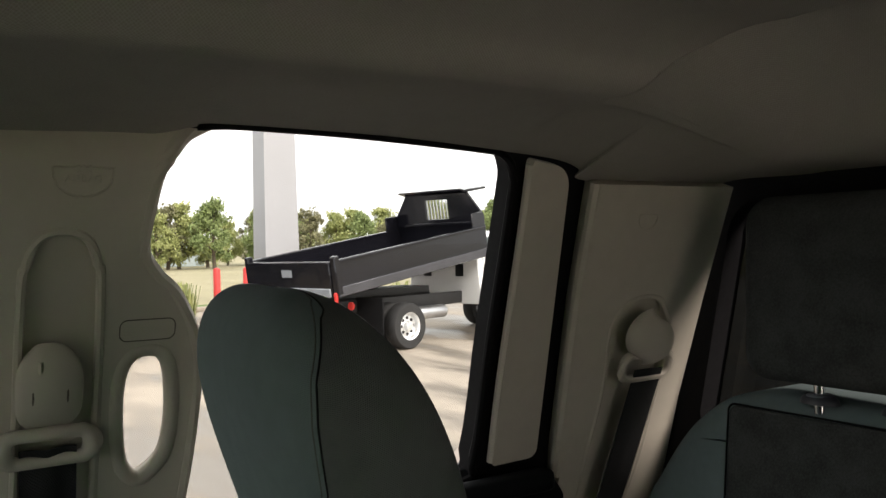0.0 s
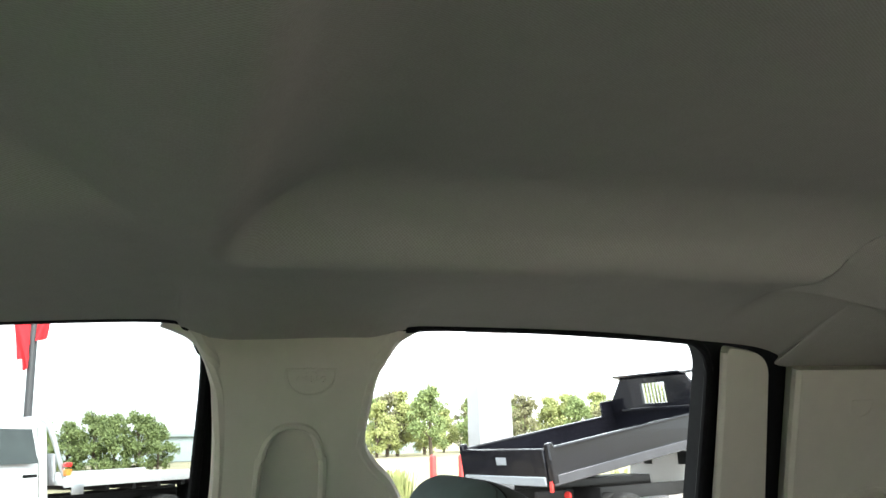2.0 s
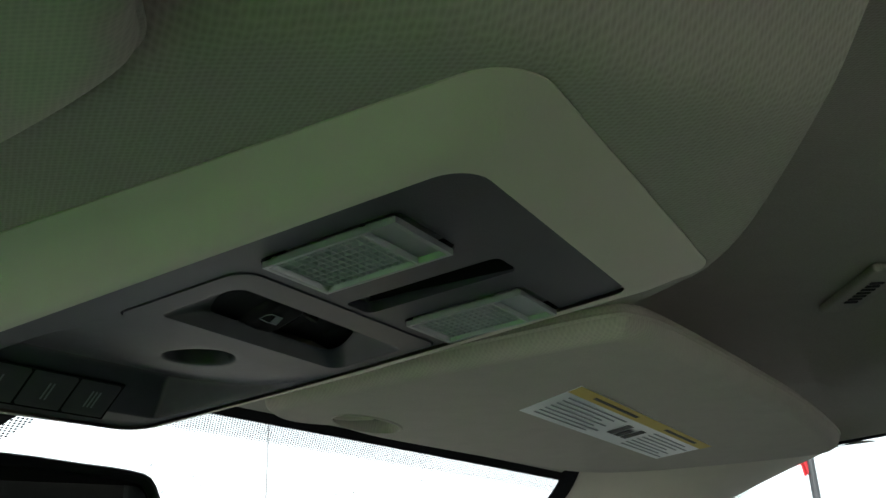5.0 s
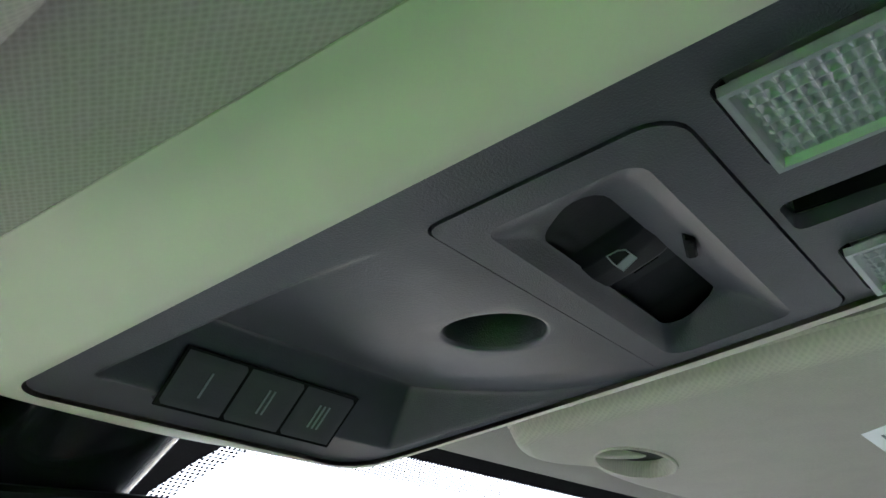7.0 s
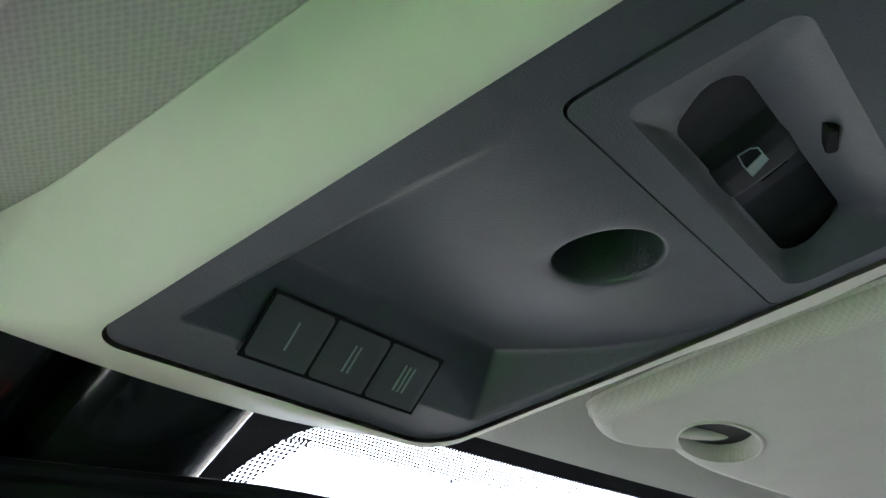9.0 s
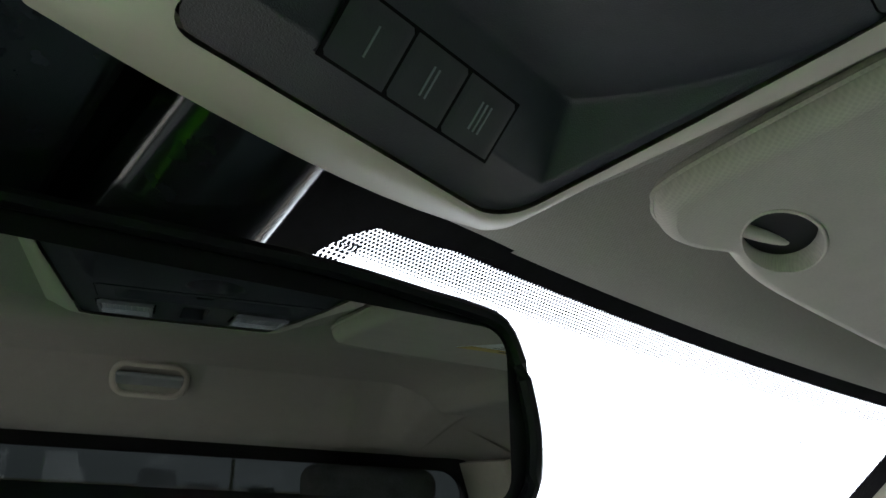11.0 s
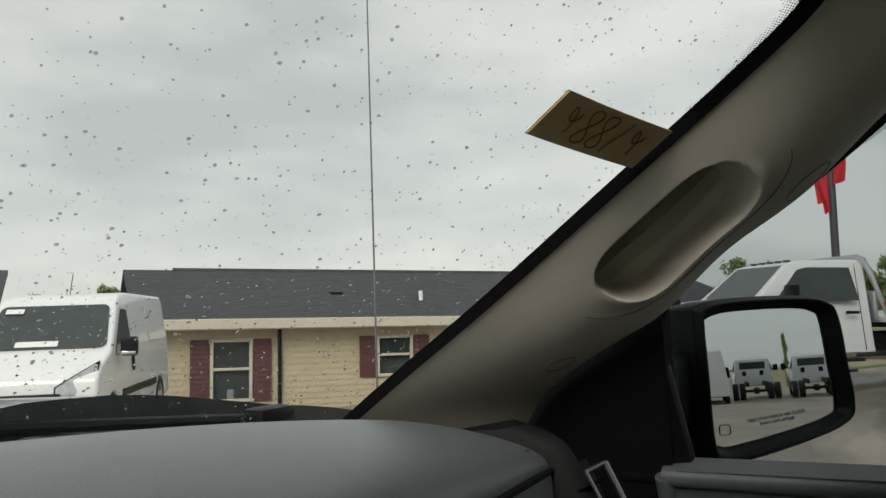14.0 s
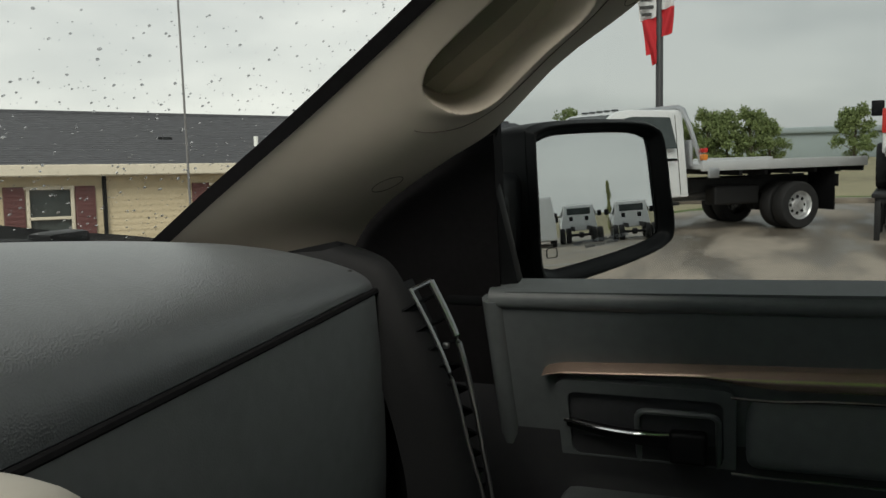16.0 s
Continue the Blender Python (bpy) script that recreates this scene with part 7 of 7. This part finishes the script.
for r in range(17):
    for k in range(128):
        u = U0 + 0.142 * k + (0.071 if r % 2 else 0)
        h = EV - 0.02 - 0.132 * r
        if u > U1 - 0.15 or any(a - 0.55 < u + 0.07 < a + w + 0.51 and lo - 0.08 < h - 0.05 < hi + 0.1 for a, w, lo, hi in wins[:1]) or any(a - 0.55 < u + 0.07 < a + w + 0.51 and lo - 0.08 < h - 0.05 < hi + 0.1 for a, w, lo, hi in wins[1:]):
            continue
        i0 = len(vd)
        ring = [(0.001, 0, 0.004), (0.141, 0, 0.004), (0.141, -0.100, 0.012), (0.108, -0.127, 0.015), (0.071, -0.135, 0.016), (0.034, -0.127, 0.015), (0.001, -0.100, 0.012)]
        for a, b, w in ring:
            vd.append(bp(u + a, h + b, w))
        for a, b, w in ring[2:]:
            vd.append(bp(u + a, h + b, 0.0))
        fdx.append(tuple(range(i0, i0 + 7)))
        for q in range(4):
            fdx.append((i0 + 2 + q, i0 + 3 + q, i0 + 8 + q, i0 + 7 + q))
me = bpy.data.meshes.new("wall_shingles")
me.from_pydata(vd, [], fdx)
me.materials.append(M_SIDING)
shg = new("wall_shingles", me)
shg.parent = ob
shg["kind"] = "stuff"
part("end_wall", sheet([(0, -0.6), (7.5, -0.6), (7.5, EV), (3.75, EV + 1.22), (0, EV)], [], lambda a, b, w: bp(U0 + 0.2 * w, b, -a), 1.0), M_SIDING, ob, smooth=False)
part("gable_trim", tube([bp(U0 - 0.12, EV - 0.05, 0.42), bp(U0 - 0.12, EV + 1.33, -3.75)], 0.07, 4), M_TRIMW, ob)
part("roof_slope", slab(lambda u, v: bp(U0 - 0.3 + (U1 - U0 + 0.6) * u, EV + 0.12 + 1.28 * v, 0.45 - 4.2 * v), 24, 12, (0, 0, 0.10)), M_SHINGLE, ob)
part("roof_slope", slab(lambda u, v: bp(U0 - 0.3 + (U1 - U0 + 0.6) * u, EV + 0.12 + 1.28 * (1 - v), -3.75 - 4.2 * v), 8, 4, (0, 0, 0.10)), M_SHINGLE, ob)
for k in range(26):
    v = k / 26
    part("shingle_course", slab(lambda u, q: bp(U0 - 0.3 + (U1 - U0 + 0.6) * u, EV + 0.228 + 1.28 * (v + 0.036 * q), 0.45 - 4.2 * (v + 0.036 * q)) + Vector((0, 0, 0.006 * (1 - q))), 1, 1, (0, 0, -0.02)), M_SHINGLE, ob, smooth=False)
part("ridge_cap", tube([bp(U0 + 0.9, EV + 1.50, -3.75), bp(U1, EV + 1.50, -3.75)], 0.07, 6), M_SHINGLE, ob)
part("fascia", rbox(bp((U0 + U1) / 2, EV + 0.12, 0.45), (U1 - U0 + 0.6, 0.05, 0.22), 0.01, 1, Euler((0, 0.021, math.atan2(FD.y, FD.x))).to_matrix()), M_TRIMW, ob)
part("soffit", rbox(bp((U0 + U1) / 2, EV + 0.01, 0.22), (U1 - U0 + 0.6, 0.46, 0.03), 0.0, 1, Euler((0, 0.021, math.atan2(FD.y, FD.x))).to_matrix()), M_TRIMW, ob)
brot = Euler((0, 0.021, math.atan2(FD.y, FD.x))).to_matrix()
for u, w, a, b in wins:
    wd = part("window", rbox(bp(u + w / 2, (a + b) / 2, -0.05), (w, 0.03, b - a), 0.0, 1, brot), M_WINB, ob, smooth=False)
    for q in ((u + w / 2, a, w + 0.12, 0.07), (u + w / 2, b, w + 0.12, 0.07), (u + w / 2, (a + b) / 2 + 0.03, w, 0.06)):
        part("window_frame", rbox(bp(q[0], q[1], 0.03), (q[2], 0.06, q[3]), 0.008, 1, brot), M_TRIMW, wd)
    for q in (u, u + w):
        part("window_frame", rbox(bp(q, (a + b) / 2, 0.03), (0.07, 0.06, b - a), 0.008, 1, brot), M_TRIMW, wd)
    for q in (u - 0.255, u + w + 0.255):
        sh = part("shutter", rbox(bp(q, (a + b) / 2, 0.035), (0.40, 0.04, b - a + 0.06), 0.008, 1, brot), M_SHUT, ob)
        for h in range(12):
            part("louvre", rbox(bp(q, a + 0.08 + (b - a - 0.12) * h / 11, 0.058), (0.32, 0.012, 0.05), 0.003, 1, brot), M_SHUT, sh)
part("window_sticker", rbox(bp(0.42, 0.66, -0.02), (0.14, 0.01, 0.28), 0.0, 1, brot), M_MARK, ob)
part("downspout", rbox(bp(1.50, 0.8, 0.06), (0.08, 0.07, 2.6), 0.01, 1, brot), M_BLACK, ob)
part("downspout", rbox(bp(6.5, 0.8, 0.06), (0.08, 0.07, 2.6), 0.01, 1, brot), M_BLACK, ob)
part("vent_pipe", tube([bp(5.35, 2.45, -0.9), bp(5.35, 3.00, -0.9)], 0.055, 10), M_WHITE, ob)
part("vent_flashing", rbox(bp(5.42, 2.62, -0.85), (0.40, 0.25, 0.03), 0.01, 1, brot), M_WHITE, ob)
part("roof_vent", rbox(bp(3.3, 2.92, -1.55), (0.32, 0.28, 0.14), 0.03, 2, brot), M_BLACK, ob)
part("foundation_skirt", rbox(bp((U0 + U1) / 2, 0.10, 0.01), (U1 - U0, 0.04, 0.34), 0.0, 1, brot), M_TRIMW, ob)
annex = thing("office_annex", "second modular office with a dark shingled roof", "building")
ap = lambda u, h, w=0.0: bp(u - 16.4, h - 0.12, w - 1.5)
part("front_wall", sheet([(0, -0.6), (12, -0.6), (12, EV), (0, EV)], [], lambda a, b, w: ap(a, b, -0.2 * w), 1.0), M_SIDING, annex, smooth=False)
part("roof_slope", slab(lambda u, v: ap(-0.3 + 12.4 * u, EV + 0.12 + 1.45 * v, 0.45 - 4.2 * v), 12, 10, (0, 0, 0.10)), M_SHINGLE, annex)
part("fascia", rbox(ap(6, EV + 0.12, 0.45), (12.6, 0.05, 0.22), 0.01, 1, brot), M_TRIMW, annex)

# ---- street things ----
py = thing("sign_pylon", "tall pale grey tapered sign pylon", "pylon")
part("pylon_shaft", grid(lambda u, v: (16.1 + (0.40 - 0.020 * 5 * v) * math.copysign(min(1, abs(math.cos(2 * math.pi * u)) * 1.4), math.cos(2 * math.pi * u)) * 0.92, -6.02 + (0.40 - 0.020 * 5 * v) * math.copysign(min(1, abs(math.sin(2 * math.pi * u)) * 1.4), math.sin(2 * math.pi * u)) * 0.92, 9 * v), 32, 20, close_u=True), M_PYLON, py)
part("pylon_foot", rbox((16.1, -6.02, 0.08), (1.3, 1.3, 0.16), 0.03), M_LOT, py)
for k, (bx, by) in enumerate(((21.0, -6.30), (20.85, -7.02))):
    b = thing("bollard", "round red painted safety bollard on the lot", "bollard", "bollards", at=(bx, by, 0))
    part("post", lathe([(0.09, 0), (0.09, 1.26), (0.07, 1.31), (0.01, 1.33)], (0, 0, 0), "z", 20), M_REDP, b)
fl = thing("flag_pole", "dark pole with limp red and white feather flags", "flag pole", at=(20.2, 3.0, 0))
part("pole", lathe([(0.085, 0), (0.085, 5.9), (0.05, 6.0)], (0, 0, 0), "z", 14), M_POLE, fl)
part("pole_foot", lathe([(0.3, 0), (0.3, 0.06), (0.1, 0.1)], (0, 0, 0), "z", 14), M_POLE, fl)
def cloth(name, y0, z0, w, h, mt, sk):
    part(name, slab(lambda u, v: (0.05 * math.sin(6 * u + 4 * v) - 0.1, y0 + w * u * (1 - 0.55 * v * sk), z0 - h * v - 0.25 * u * w), 14, 14, (0.01, 0, 0)), mt, fl)
cloth("white_flag", 0.06, 5.15, 0.44, 0.62, M_FLAGW, 0.30)
cloth("red_flag", 0.06, 4.52, 0.32, 0.78, M_FLAGR, 0.55)
cloth("red_flag_tail", 0.05, 4.10, 0.20, 0.62, M_FLAGR, 0.9)
cloth("red_flag_edge", -0.06, 4.66, -0.28, 0.60, M_FLAGR, 0.3)
cloth("white_flag_edge", -0.06, 5.24, -0.28, 0.58, M_FLAGW, 0.1)
for k, (z, w) in enumerate(((4.98, 0.36), (4.80, 0.42), (4.64, 0.30))):
    part("print_bar", rbox((-0.16, 0.27, z - 0.07), (0.012, w * 0.75, 0.075), 0.0), M_INK, fl)


# ---- trees ----
def tree(label, leaf, seed, high=9.0, wide=5.5, open_=0.0):
    """A trunk with limbs, and a crown of many small leaf sprays in uneven clumps."""
    rn = random.Random(seed)
    t = thing("tree", label, "tree", "trees along the field", at=(0, 0, 0))
    bm = tube([(0, 0, 0), (0.1, 0.05, high * 0.25), (0.0, 0.1, high * 0.55), (0.1, 0, high * 0.8)], [0.26, 0.2, 0.12, 0.04], 8)
    lumps = []
    for k in range(46):
        h = high * (0.14 + 0.80 * rn.random() ** 0.9)
        prof = math.sin(math.pi * min(0.97, max(0.10, (h / high + 0.10) / 1.08))) ** 0.55
        a, r = rn.uniform(0, 6.283), wide / 2 * prof * rn.uniform(0.25, 0.92)
        c = Vector((r * math.cos(a), r * math.sin(a), h))
        lumps.append((c, wide * rn.uniform(0.10, 0.19)))
        if k % 4 == 0:
            tube([(0, 0, h * 0.6), c * 0.5 + Vector((0, 0, h * 0.35)), c], [0.09, 0.05, 0.02], 5, bm)
    part("trunk", bm, M_BARK, t)
    vd, fx = [], []
    for c, r in lumps:
        for q in range(int(120 * (1 - open_))):
            d = Vector((rn.gauss(0, 1), rn.gauss(0, 1), rn.gauss(0, 0.8)))
            p = c + d.normalized() * r * rn.random() ** 0.45 * rn.uniform(0.7, 1.15)
            s = rn.uniform(0.09, 0.20)
            e = Euler((rn.uniform(0, 6.3), rn.uniform(0, 6.3), rn.uniform(0, 6.3))).to_matrix()
            i0 = len(vd)
            for x, y in ((-s, -s * 0.5), (s * 0.2, -s * 0.7), (s, 0.0), (s * 0.1, s * 0.6), (-s * 0.8, s * 0.4)):
                vd.append(p + e @ Vector((x, y, 0.12 * s * math.sin(9 * x))))
            fx.append(tuple(range(i0, i0 + 5)))
    me = bpy.data.meshes.new("crown")
    me.from_pydata(vd, [], fx)
    me.materials.append(leaf)
    o = new("crown", me)
    o.parent = t
    return t


kinds = [tree("leafy green roadside tree", M_LEAF, 3, 9.0, 6.0), tree("yellowing broad roadside tree", M_LEAF2, 5, 8.5, 6.6), tree("loose dull-leaved roadside tree", M_LEAF3, 8, 8.0, 5.0, 0.4), tree("round dark green tree", M_LEAF, 12, 8.0, 6.4)]
rn = random.Random(21)
TREES = []
for k in range(52):
    az = 97.5 + 0.8 * k + rn.uniform(-0.5, 0.5)
    d = rn.uniform(80, 100)
    TREES.append((az, d, (0, 1, 2, 1, 3, 1)[k % 6], rn.uniform(0.50, 0.78)))
TREES += [(76.0, 70, 3, 0.3), (78.6, 70, 0, 0.50), (77.0, 60, 3, 0.54), (74.0, 66, 3, 0.40), (80.6, 70, 3, 0.46), (82.6, 60, 0, 0.42), (84.2, 58, 3, 0.42), (85.6, 56, 0, 0.44), (86.8, 56, 3, 0.46), (88.2, 56, 0, 0.44), (89.4, 60, 3, 0.40), (94.2, 56, 0, 0.43), (97.0, 75, 3, 0.33), (72.0, 75, 0, 0.39), (70, 80, 3, 0.39), (36.5, 120, 0, 0.7), (34.8, 120, 3, 0.6), (32.5, 120, 1, 0.6)]
first = set()
for az, d, kd, sc in TREES:
    m = Matrix.Translation((d * math.sin(radians(az)), d * math.cos(radians(az)), 0)) @ pose(0, 0, 0, 0, 0, rn.uniform(0, 360)) @ Matrix.Scale(sc, 4)
    if kd not in first:
        first.add(kd)
        kinds[kd].matrix_basis = m
    else:
        c = copy_thing(kinds[kd], m)
        c.scale = (sc, sc, sc)
sap = copy_thing(kinds[1], Matrix.Translation((6.3, -56, 0)))
sap.scale = (0.075, 0.075, 0.42)
for k, (x, y) in enumerate(((21.6, -5.55), (23.3, -5.9), (17.5, -9.6), (22.4, -5.3))):
    rb = random.Random(k)
    w = thing("weed_clump", "tall green weeds at the lot's edge", "weeds", "weeds", at=(x, y, 0))
    vd, fx = [], []
    for q in range(160):
        a, h = rb.uniform(0, 6.28), rb.uniform(0.2, 0.95)
        r, l = rb.uniform(0, 0.35), rb.uniform(0.05, 0.22)
        p = Vector((r * math.cos(a), r * math.sin(a), 0))
        i0 = len(vd)
        tip = p + Vector((l * math.cos(a), l * math.sin(a), h))
        sd = Vector((-math.sin(a), math.cos(a), 0)) * 0.03
        vd += [p - sd, p + sd, tip + sd * 0.6, tip - sd * 0.6]
        fx.append((i0, i0 + 1, i0 + 2, i0 + 3))
    me = bpy.data.meshes.new("stems")
    me.from_pydata(vd, [], fx)
    me.materials.append(M_LEAF2)
    o = new("stems", me)
    o.parent = w
shed = thing("far_shed", "long grey metal shed across the field", "shed")
part("shed_wall", rbox((100, 4, 1.3), (14, 62, 2.6), 0.1), M_ROOFG, shed)
part("shed_roof", rbox((100, 4, 2.8), (15, 63, 0.6), 0.2), M_ROOFG, shed)
